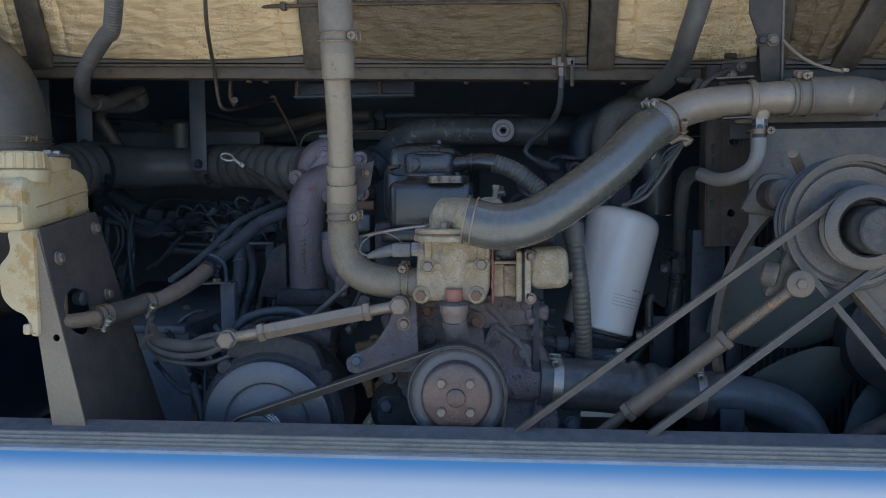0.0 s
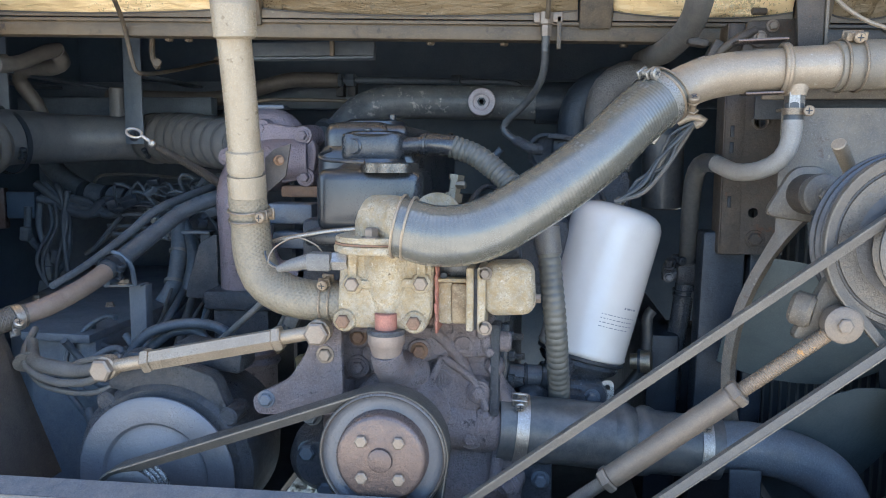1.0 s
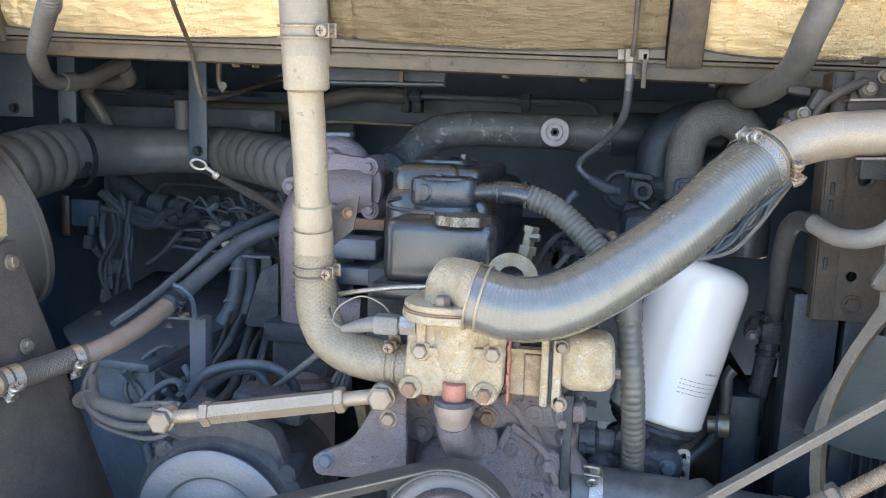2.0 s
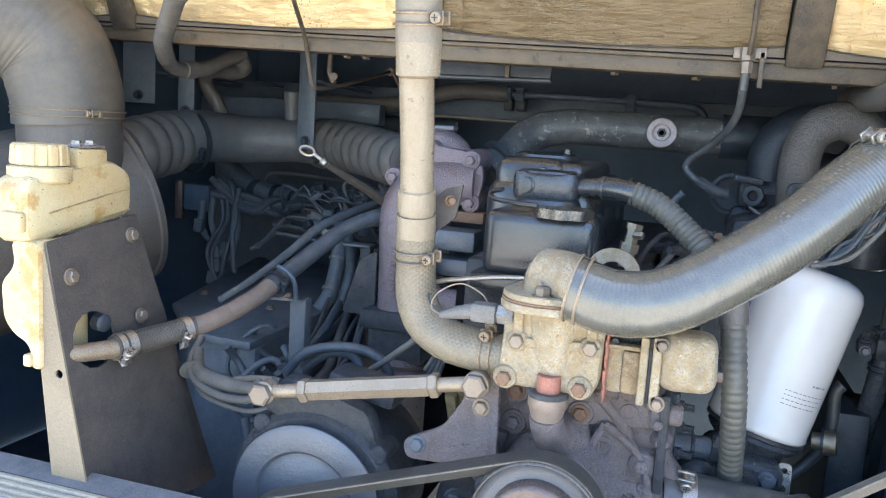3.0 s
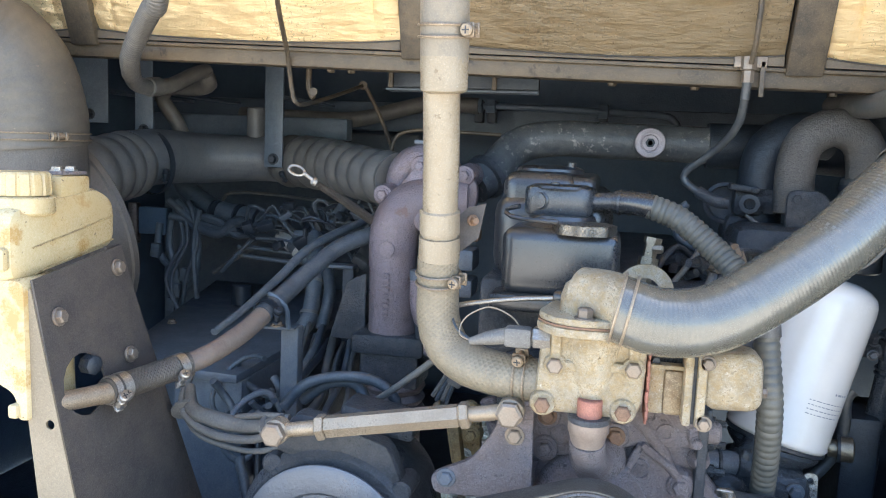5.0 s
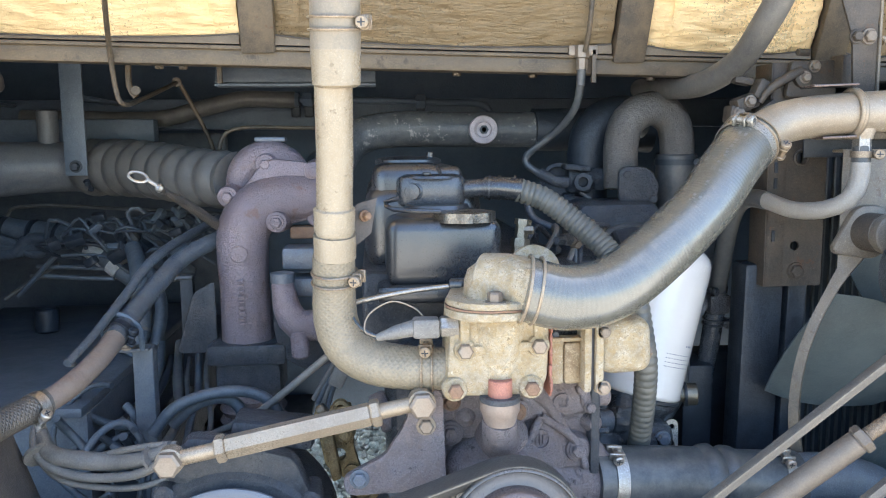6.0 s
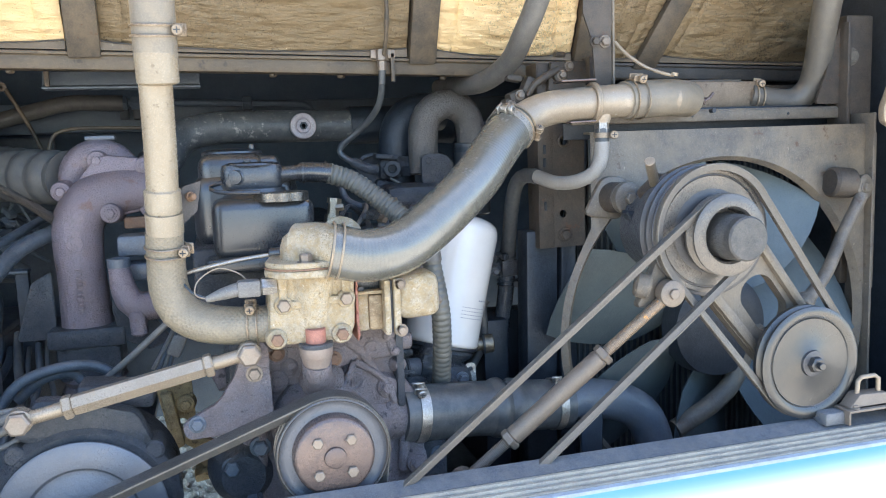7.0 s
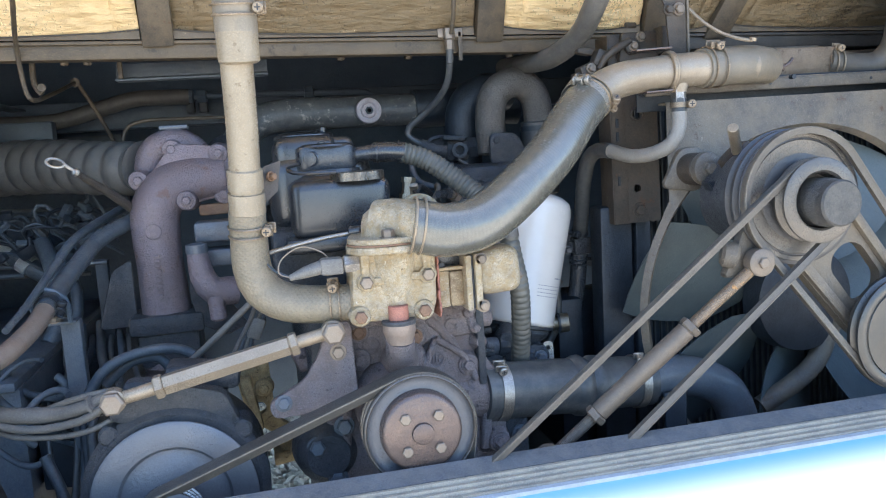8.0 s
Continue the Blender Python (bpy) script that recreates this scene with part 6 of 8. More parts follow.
def expansion_tank():
    t = thing("expansion_tank", (-0.77, 1.2, 1.05), "yellowed cream plastic coolant tank, stained and speckled", "tank")
    part("upper_body", prism(rounded([(1.147, 1.192), (1.335, 1.218), (1.335, 1.278), (1.30, 1.297), (1.147, 1.277)], 0.022), 0.056, (-0.776, 0, 0), (0, 1, 0), (0, 0, 1), bev=0.012), M_TANK, t)
    front = rounded([(-0.764, 1.098), (-0.748, 1.080), (-0.724, 1.070), (-0.720, 1.040), (-0.706, 1.040), (-0.708, 1.20), (-0.752, 1.20), (-0.746, 1.168), (-0.768, 1.145)], 0.012)
    part("lower_body", prism(front, -0.085, (0, 1.150, 0), bev=0.006), M_TANK, t)
    part("neck", lathe((-0.748, 1.195, 1.268), (0, 0, 1), [(0, 0.034), (0.003, 0.0375), (0.019, 0.0375), (0.021, 0.035), (0.021, 0.029), (0.024, 0.029)], 48), M_TANK, t)
    bm = bmesh.new()
    n = 120
    rows = []
    for z, k in ((0, 1.0), (0.003, 1.03), (0.023, 0.99), (0.026, 0.9)):
        rows.append([bm.verts.new((-0.748 + (0.0318 + (0.0018 if i % 8 < 6 else 0)) * k * math.cos(2 * math.pi * i / n), 1.195 + (0.0318 + (0.0018 if i % 8 < 6 else 0)) * k * math.sin(2 * math.pi * i / n), 1.2905 + z)) for i in range(n)])
    for a, b in zip(rows, rows[1:]):
        for i in range(n):
            bm.faces.new((a[i], a[(i + 1) % n], b[(i + 1) % n], b[i]))
    bm.faces.new(rows[-1])
    part("cap", bm, M_TANK, t, "ribbed cream screw cap")
    part("spout_block", box((-0.742, 1.262, 1.298), (0.036, 0.055, 0.028), bev=0.006), M_TANK, t)
    part("spout_plate", box((-0.742, 1.262, 1.314), (0.032, 0.045, 0.004), bev=0.001), M_IRON, t)
    bolt(t, (-0.742, 1.25, 1.317), (0, 0, 1), 0.006, 0.005, M_STEEL)
    bolt(t, (-0.742, 1.275, 1.317), (0, 0, 1), 0.006, 0.005, M_STEEL)
    part("strap_lug", box((-0.742, 1.146, 1.222), (0.036, 0.012, 0.026), bev=0.005), M_TANK, t)
    part("foot_tab", box((-0.722, 1.155, 1.052), (0.012, 0.02, 0.016), bev=0.003), M_TANK, t)
    for z in (1.245, 1.215):
        part("level_line", tube([(-0.7192, 1.18, z - 0.013), (-0.7192, 1.325, z + 0.013)], 0.0011, 6, smooth=False), M_BRONZE, t)
    b = thing("tank_bracket", (-0.68, 1.25, 0.84), "folded steel tank bracket with dusty front flange toned as lit", "bracket")
    u = V((0, 1, 0))
    v = V((0.19, 0, -1)).normalized()
    part("side_plate", prism([(1.158, 0.0), (1.325, -0.022), (1.395, 0.40), (1.163, 0.36)], 0.003, (-0.703, 0, 1.20), u, v, bev=0.0, holes=((1.212, 0.132, 0.037),)), M_DUSTBRKT, b)
    part("side_fold", prism([(1.300, -0.022), (1.327, -0.022), (1.425, 0.40), (1.385, 0.40)], 0.004, (-0.709, 0.002, 1.20), u, v, bev=0.0), M_DUSTBRKT, b)
    part("front_flange", prism([(-0.728, 1.182), (-0.705, 1.190), (-0.638, 0.885), (-0.693, 0.89)], 0.003, (0, 1.16, 0), bev=0.0, holes=((-0.683, 1.038, 0.0055),)), M_BRKTFACE, b, "front flange with a pale sun-lit tone in its colour")
    for y, z in ((1.305, 1.195), (1.30, 1.085), (1.185, 1.155)):
        bolt(b, (-0.698 + (1.195 - z) * 0.19, y, z), (1, 0, 0.19), 0.008)
    h = thing("tank_hose", (-0.65, 1.3, 1.06), "dusty braided hose from tank to engine with clips", "hose")
    part("spigot", tube([(-0.688, 1.172, 1.058), (-0.678, 1.192, 1.0575), (-0.664, 1.22, 1.057), (-0.655, 1.245, 1.057)], [0.0125, 0.0115, 0.0125, 0.0125], 20), M_CLIP, h, "worn steel spigot")
    part("plug_bolt", lathe((-0.682, 1.23, 1.088), (1, -0.2, 0), [(-0.01, 0.012), (0.004, 0.012), (0.006, 0.009)], 8), M_BLACK, h)
    part("hose_body", tube([(-0.662, 1.228, 1.057), (-0.648, 1.28, 1.06), (-0.625, 1.32, 1.067), (-0.615, 1.335, 1.069)], 0.0165, 24), M_DARKBRAID, h)
    part("steel_tube", tube([(-0.63, 1.31, 1.066), (-0.607, 1.36, 1.073), (-0.59, 1.43, 1.090), (-0.583, 1.49, 1.108)], [0.0135, 0.014, 0.014, 0.0145], 20), M_TUBESTEEL, h, "pale brown steel tube")
    part("rear_hose", tube([(-0.584, 1.485, 1.107), (-0.578, 1.53, 1.123), (-0.555, 1.60, 1.16), (-0.525, 1.66, 1.195), (-0.47, 1.72, 1.22)], [0.0155, 0.0145, 0.0135, 0.0135], 20), M_WIRE, h)
    part("cable", tube([(-0.61, 1.39, 1.10), (-0.60, 1.46, 1.12), (-0.585, 1.55, 1.155), (-0.56, 1.64, 1.20), (-0.5, 1.8, 1.24)], [0.005, 0.006, 0.0075, 0.0075, 0.0075], 12), M_WIRE, h)
    clamp(h, (-0.661, 1.237, 1.057), (0.3, 0.9, 0.05), 0.0168, (0.7, -0.3, -0.6), 0.008, material=M_STEEL)
    clamp(h, (-0.657, 1.25, 1.058), (0.3, 0.9, 0.05), 0.0168, (0.5, -0.6, -0.6), 0.012, material=M_STEEL)
    clamp(h, (-0.622, 1.323, 1.067), (0.4, 0.9, 0.1), 0.0168, (0.5, -0.6, -0.6), 0.012, material=M_STEEL)
    clamp(h, (-0.582, 1.50, 1.112), (0.1, 0.9, 0.25), 0.0165, (0.9, -0.3, -0.4), 0.012, material=M_BLACK)


def crossover_pipe():
    t = thing("crossover_pipe", (-0.1, 1.88, 1.39), "black crossover pipe with flaking silver patches", "pipe")
    part("pipe", tube([(-0.33, 1.80, 1.30), (-0.30, 1.84, 1.33), (-0.265, 1.885, 1.375), (-0.20, 1.90, 1.392), (-0.1, 1.905, 1.392), (0.10, 1.905, 1.39)], 0.033, 32), M_FLAKE, t)
    part("pipe_end", tube([(0.07, 1.905, 1.39), (0.20, 1.91, 1.39), (0.30, 1.91, 1.385)], 0.040, 32), M_BLACK, t)
    part("flange", lathe((-0.315, 1.82, 1.315), (0.03, 0.04, 0.03), [(0, 0.042), (0.012, 0.042)], 28), M_DARKCAST, t)
    k = thing("round_mount", (-0.03, 1.86, 1.39), "pale round rubber mount with a hex socket centre", "mount")
    part("disc", lathe((-0.03, 1.862, 1.39), (0, -1, 0), [(-0.01, 0.026), (0.0, 0.0265), (0.004, 0.025), (0.005, 0.018), (0.003, 0.015), (0.006, 0.013), (0.006, 0.0)], 40), M_MOUNT, k)
    part("socket", lathe((-0.03, 1.855, 1.39), (0, -1, 0), [(0, 0.0085), (0.003, 0.0085), (0.003, 0.005), (0.0, 0.005)], 6), M_BLACK, k)


def recirculation_pipe():
    t = thing("recirculation_pipe", (0.22, 1.72, 1.3), "grey-brown hooked exhaust recirculation pipe", "pipe")
    part("pipe", tube([(0.185, 1.72, 1.29), (0.183, 1.72, 1.355), (0.195, 1.72, 1.40), (0.235, 1.725, 1.421), (0.275, 1.735, 1.402), (0.288, 1.74, 1.36), (0.289, 1.745, 1.31)], 0.029, 32), M_HOOK, t)
    part("flange_plate", prism(rounded([(0.165, 1.265), (0.225, 1.26), (0.235, 1.295), (0.215, 1.325), (0.165, 1.325)], 0.014), 0.012, (0, 1.68, 0), bev=0.004), M_DARKCAST, t)
    bolt(t, (0.178, 1.672, 1.312), r=0.007, material=M_DARKCAST)
    bolt(t, (0.222, 1.672, 1.272), r=0.007, material=M_DARKCAST)
    part("rear_casing", tube([(0.15, 1.80, 1.25), (0.148, 1.80, 1.33), (0.16, 1.80, 1.385), (0.20, 1.80, 1.41), (0.25, 1.81, 1.405)], [0.034, 0.036, 0.038, 0.038, 0.034], 28), M_BLACK, t, "dark pipe behind the hook")
    part("socket", lathe((0.126, 1.747, 1.298), (-0.2, -1, 0), [(0, 0.016), (0.012, 0.016), (0.012, 0.009), (0.0, 0.008)], 8), M_BLACK, t)
    part("wire", tube([(0.12, 1.74, 1.28), (0.15, 1.735, 1.262), (0.18, 1.73, 1.262)], 0.003, 8), M_WIREGREY, t)
    part("rubber_sleeve", rod((0.289, 1.744, 1.345), (0.292, 1.75, 1.20), 0.035, 28, 0.003), M_RUBBER, t)
    clamp(t, (0.289, 1.745, 1.33), (0, 0, 1), 0.0355, (0.8, -0.6, 0), 0.01, material=M_BLACK)
    part("valve_cap", lathe((0.098, 1.795, 1.296), (-0.3, -1, 0), [(0, 0.028), (0.012, 0.034), (0.024, 0.034), (0.026, 0.028), (0.016, 0.026), (0.014, 0.0)], 28), M_DARKCAST, t)
    part("valve_body", box((0.125, 1.78, 1.30), (0.045, 0.05, 0.045), bev=0.008), M_DARKCAST, t)
    part("valve_arm", box((0.115, 1.752, 1.322), (0.045, 0.03, 0.010), (0, 6, 0), 0.003), M_DARKCAST, t)
    part("valve_neck", rod((0.13, 1.775, 1.305), (0.20, 1.74, 1.30), 0.018, 20, 0.003), M_DARKCAST, t)
    part("valve_nut", lathe((0.152, 1.765, 1.302), (1, -0.4, 0), [(0, 0.022), (0.016, 0.022), (0.018, 0.018)], 6), M_DARKCAST, t)
    part("valve_foot", box((0.135, 1.79, 1.25), (0.09, 0.06, 0.045), (0, 12, 0), 0.012), M_DARKCAST, t)


exhaust_elbow()
intake()
air_cleaner()
expansion_tank()
crossover_pipe()
recirculation_pipe()


# ---- chassis and the dark depth of the bay ----
def chassis():
    structure("undertray", box((-0.875, 1.98, 0.62), (0.92, 1.56, 0.02), bev=0.003), M_BLACK, "dirty black tray below the engine bay", "undertray")
    structure("undertray", box((0.55, 1.75, 0.60), (1.1, 1.1, 0.02), bev=0.003), M_BLACK, "dirty black tray below the engine bay", "undertray")
    structure("chassis_rail", box((-0.62, 2.15, 0.86), (0.06, 1.1, 0.14), bev=0.006), M_BLACK, "black chassis rail beside the engine", "rail")
    structure("chassis_rail", box((0.345, 1.70, 0.78), (0.13, 0.05, 0.46), bev=0.006), M_BLACK, "black chassis rail beside the engine", "rail")
    structure("chassis_rail", box((0.28, 2.0, 0.86), (0.05, 0.8, 0.3), bev=0.006), M_BLACK, "black chassis rail beside the engine", "rail")
    structure("wall_partition", box((-0.98, 2.5, 1.0), (0.75, 0.03, 0.8), bev=0.0), M_BLUEGREY_DULL, "dark slate panel behind the wiring", "wall")


def gearbox_cover():
    t = thing("cover_box", (-0.85, 2.0, 0.85), "dusty dark flat-topped cover beside the engine", "cover")
    top = [(-0.95, 1.74), (-1.125, 2.36), (-0.66, 2.36), (-0.66, 1.56), (-0.79, 1.57)]
    part("lid", prism(top, 0.016, (0, 0, 0.972), (1, 0, 0), (0, 1, 0), bev=0.004), M_BLUEGREY_DULL, t)
    part("body", prism([(x * 0.985 - 0.008, y + (0.015 if y < 2 else -0.015)) for x, y in top], 0.346, (0, 0, 0.628), (1, 0, 0), (0, 1, 0), bev=0.004), M_BLUEGREY_DULL, t)
    part("knob", rod((-0.905, 2.07, 0.99), (-0.905, 2.07, 1.04), 0.024, 12, 0.004), M_BLACK, t)
    for x, y in ((-0.76, 1.80), (-0.95, 1.85), (-0.77, 2.18)):
        bolt(t, (x, y, 0.99), (0, 0, 1), 0.007)


def hose_bracket():
    t = thing("hose_bracket", (-0.58, 1.6, 0.85), "bent dark steel bracket carrying the tank hose", "bracket")
    part("post", box((-0.567, 1.552, 0.968), (0.028, 0.004, 0.218), bev=0.001), M_BLUEGREY_DULL, t)
    part("side_fold", box((-0.554, 1.562, 0.968), (0.003, 0.022, 0.218), bev=0.001), M_BLUEGREY_DULL, t)
    part("foot", box((-0.585, 1.55, 1.077), (0.062, 0.03, 0.004), (0, -2, 0), 0.001), M_BLUEGREY_DULL, t)
    bolt(t, (-0.585, 1.545, 1.080), (0, 0, 1), 0.008)
    part("saddle", tube([(-0.608, 1.535, 1.079), (-0.610, 1.52, 1.12), (-0.59, 1.515, 1.136), (-0.562, 1.52, 1.118), (-0.562, 1.535, 1.079)], 0.004, 8), M_XMEM, t)
    u = thing("bracket_upright", (-0.52, 1.66, 0.9), "narrow dark steel upright in the wiring", "bracket")
    part("upright", box((-0.562, 1.82, 1.04), (0.022, 0.02, 0.20), bev=0.002), M_BLACK, u)
    part("cap", box((-0.578, 1.815, 1.138), (0.058, 0.03, 0.006), bev=0.002), M_BLUEGREY_DULL, u)


def cables():
    """Looms, leads and small hoses, each its own thing."""
    def run(name, label, category, pts, r, material=None, wave=None, group="", seg=12):
        return single(name, tube(pts, r, seg, wave=wave), material or M_WIRE, label, category, group)
    # main loom with its white tape
    loom = thing("wiring_loom", (-0.85, 2.0, 1.15), "thick black taped wiring loom with frayed white tape", "wiring")
    part("trunk", tube([(-1.16, 2.23, 1.28), (-1.132, 2.22, 1.245), (-1.089, 2.2, 1.221), (-1.009, 2.17, 1.194), (-0.879, 2.14, 1.179), (-0.801, 2.10, 1.147), (-0.75, 2.09, 1.105), (-0.70, 2.08, 1.07)], [0.026, 0.025, 0.024, 0.024, 0.023, 0.021, 0.018], 16), M_LOOM, loom)
    part("tape", tube([(-0.822, 2.11, 1.158), (-0.79, 2.097, 1.138)], 0.0245, 16, smooth=False), M_WHITETAPE, loom, "frayed white tape")
    part("tape", tube([(-0.775, 2.095, 1.126), (-0.757, 2.09, 1.111)], 0.0235, 16, smooth=False), M_WHITETAPE, loom, "frayed white tape")
    rng = random.Random(11)
    for k in range(7):
        j = lambda q: rng.uniform(-q, q)
        part("branch", tube([(-1.10 + j(0.02), 2.12 + j(0.02), 1.20 + j(0.02)), (-1.05 + j(0.02), 2.13, 1.17 + j(0.02)), (-0.99 + j(0.02), 2.13, 1.155 + j(0.018)), (-0.94 + j(0.02), 2.13, 1.158 + j(0.02)), (-0.88 + j(0.01), 2.13, 1.168 + j(0.01))], rng.uniform(0.007, 0.013), 10), M_WIRE, loom)
    for k in range(9):
        x = -0.90 + 0.035 * k
        part("lead", tube([(x, 2.08, 1.185 + j(0.01)), (x + 0.02, 2.06 + j(0.03), 1.212 + j(0.012)), (x + 0.05, 2.05 + j(0.03), 1.222 + j(0.012)), (x + 0.075, 2.05 + j(0.02), 1.20 + j(0.02)), (x + 0.085, 2.06, 1.17 + j(0.02))], rng.uniform(0.0025, 0.0045), 8), rng.choice((M_WIRE, M_WIRE, M_LOOM)), loom)
    for k in range(5):
        part("connector", box((-0.80 + rng.uniform(-0.1, 0.2), 2.03 + rng.uniform(-0.03, 0.06), 1.195 + rng.uniform(-0.06, 0.04)), (0.026, 0.016, 0.016), (rng.uniform(0, 40), rng.uniform(-40, 40), rng.uniform(-40, 40)), 0.003), M_BLACK, loom)
    for k in range(9):
        part("connector", box((rng.uniform(-0.86, -0.6), 2.0 + rng.uniform(-0.04, 0.08), rng.uniform(1.06, 1.2)), (rng.uniform(0.02, 0.045), 0.02, rng.uniform(0.014, 0.026)), (rng.uniform(0, 40), rng.uniform(-50, 50), rng.uniform(-40, 40)), 0.003), rng.choice((M_BLACK, M_WIREGREY, M_BLUEGREY_DULL)), loom)
    for k in range(16):
        x, z = rng.uniform(-0.88, -0.62), rng.uniform(1.13, 1.22)
        part("lead", tube([(x, 2.07, z), (x + j(0.03), 2.04 + j(0.02), z + 0.02 + j(0.02)), (x + 0.04 + j(0.03), 2.04 + j(0.02), z + 0.03 + j(0.03)), (x + 0.08 + j(0.03), 2.06, z + j(0.03)), (x + 0.11, 2.08, z - 0.03 + j(0.02))], rng.uniform(0.002, 0.0045), 8), rng.choice((M_WIRE, M_LOOM, M_BLACK)), loom)
    for k in range(12):
        q = (rng.uniform(-0.79, -0.62), 2.03 + rng.uniform(-0.02, 0.05), rng.uniform(1.15, 1.235))
        turn = (rng.uniform(-40, 40), rng.uniform(-60, 60), rng.uniform(-40, 40))
        ob = part("plug", box(q, (rng.uniform(0.02, 0.034), 0.018, 0.014), turn, 0.003), rng.choice((M_LOOM, M_BLUEGREY_DULL, M_BLACK)), loom)
    part("clasp", box((-0.735, 2.05, 1.198), (0.016, 0.012, 0.012), (0, 30, 20), 0.002), M_RODSTEEL, loom, "bright crimped clasp")
    for k, x in enumerate((-1.02, -0.955, -0.90, -0.84)):
        part("tie", lathe((x, 2.155 - k * 0.006, 1.196 - k * 0.006), (0.9, -0.2, -0.2), [(0, 0.027), (0.005, 0.027)], 18), M_BLACK, loom)
    # short steel pipes crossing below the loom
    for pts in ([(-0.972, 2.10, 1.059), (-0.925, 2.09, 1.105), (-0.881, 2.08, 1.148)], [(-0.907, 2.08, 1.104), (-0.84, 2.08, 1.099), (-0.77, 2.08, 1.095)], [(-0.93, 2.10, 1.12), (-0.85, 2.10, 1.118), (-0.78, 2.10, 1.112)]):
        part("rod", tube(pts, 0.005, 10), M_LOOM, loom)
    # taped branch that runs down to the bracket
    part("branch", tube([(-0.71, 2.02, 1.165), (-0.685, 1.96, 1.13), (-0.67, 1.92, 1.08), (-0.665, 1.88, 1.02), (-0.68, 1.86, 0.985)], 0.017, 14), M_LOOM, loom)
    part("branch", tube([(-0.70, 2.0, 1.15), (-0.66, 1.95, 1.12), (-0.63, 1.90, 1.07), (-0.635, 1.87, 1.0)], 0.012, 12), M_WIRE, loom)
    for q in ((-0.672, 1.925, 1.088), (-0.666, 1.885, 1.03)):
        part("tie", lathe(q, (0.05, -0.4, -0.8), [(0, 0.0195), (0.006, 0.0195)], 16), M_WIREGREY, loom)
    # hanging loom on the dark panel
    hang = thing("hanging_loom", (-1.0, 1.95, 1.0), "dark hanging wires with small connectors", "wiring")
    for k in range(4):
        x = -1.10 + 0.02 * k
        part("wire", tube([(x, 2.12, 1.20), (x + rng.uniform(-0.02, 0.02), 2.12, 1.12), (x + rng.uniform(-0.03, 0.03), 2.11, 1.03), (x + rng.uniform(-0.03, 0.03), 2.11, 0.93)], rng.uniform(0.004, 0.009), 8), M_WIRE, hang)
    for pts, r in (([(-1.15, 2.13, 1.16), (-1.155, 2.13, 1.10), (-1.14, 2.13, 1.07), (-1.115, 2.13, 1.045), (-1.10, 2.13, 0.99)], 0.009), ([(-1.118, 2.13, 1.18), (-1.125, 2.13, 1.11), (-1.11, 2.13, 1.06), (-1.10, 2.13, 1.0), (-1.115, 2.13, 0.96)], 0.008),
                   ([(-1.06, 2.14, 1.17), (-1.048, 2.13, 1.09), (-1.06, 2.13, 1.03), (-1.085, 2.13, 1.0), (-1.09, 2.13, 0.965)], 0.008), ([(-1.15, 2.13, 1.08), (-1.12, 2.12, 1.06), (-1.095, 2.12, 1.055)], 0.004)):
        part("wire", tube(pts, r, 10), M_LOOM, hang)
    for x, z in ((-1.153, 1.095), (-1.10, 1.0), (-1.112, 0.965), (-1.075, 1.04)):
        part("connector", box((x, 2.12, z), (0.024, 0.02, 0.034), (0, rng.uniform(-20, 20), 0), 0.004), M_LOOM, hang)
    part("relay_box", box((-1.175, 2.15, 1.163), (0.075, 0.03, 0.066), bev=0.004), M_DEEP, hang)
    part("relay_tag", box((-1.225, 2.14, 1.155), (0.024, 0.02, 0.10), bev=0.004), M_HUBRUST, hang)
    # thin hydraulic lines
    run("fuel_line", "thin grey metal fuel line", "pipe", [(-1.055, 2.25, 1.19), (-1.04, 2.25, 1.228), (-1.0, 2.25, 1.236), (-0.92, 2.25, 1.236), (-0.69, 2.25, 1.22), (-0.52, 2.25, 1.21)], 0.004, M_WIREGREY, group="thin lines")
    run("fuel_line", "thin grey metal fuel line", "pipe", [(-0.965, 2.15, 1.092), (-0.885, 2.15, 1.09), (-0.794, 2.15, 1.086), (-0.65, 2.14, 1.08)], 0.005, M_WIREGREY, group="thin lines")
    run("fuel_line", "thin grey metal fuel line", "pipe", [(-1.02, 2.15, 1.045), (-0.96, 2.15, 1.085), (-0.905, 2.15, 1.12)], 0.005, M_WIREGREY, group="thin lines")
    # battery leads at the alternator
    al = thing("alternator_leads", (-0.55, 1.37, 0.98), "bundle of grey sheathed alternator leads, tied", "wiring")
    part("lead", tube([(-0.66, 1.42, 1.03), (-0.652, 1.38, 1.002), (-0.628, 1.36, 0.982), (-0.577, 1.34, 0.974), (-0.515, 1.315, 0.985), (-0.478, 1.30, 1.005)], 0.0055, 12), M_WIREGREY, al)
    part("lead", tube([(-0.652, 1.40, 1.015), (-0.63, 1.37, 0.995), (-0.60, 1.36, 0.99), (-0.55, 1.345, 0.99), (-0.50, 1.32, 1.003), (-0.47, 1.31, 1.02)], [0.008, 0.011, 0.0115, 0.0095, 0.007], 14), M_WIREGREY, al)
    part("lead", tube([(-0.65, 1.39, 1.0), (-0.645, 1.38, 0.98), (-0.61, 1.355, 0.965), (-0.55, 1.335, 0.962), (-0.50, 1.315, 0.972), (-0.46, 1.31, 0.99)], 0.004, 10), M_WIREGREY, al)
    part("lead", tube([(-0.57, 1.36, 0.992), (-0.53, 1.335, 1.008), (-0.49, 1.32, 1.018), (-0.465, 1.315, 1.02)], 0.004, 8), M_WIREGREY, al)
    part("tie", lathe((-0.645, 1.375, 0.993), (0.5, -0.6, -0.5), [(0, 0.0185), (0.004, 0.0185)], 16), M_WIREGREY, al)
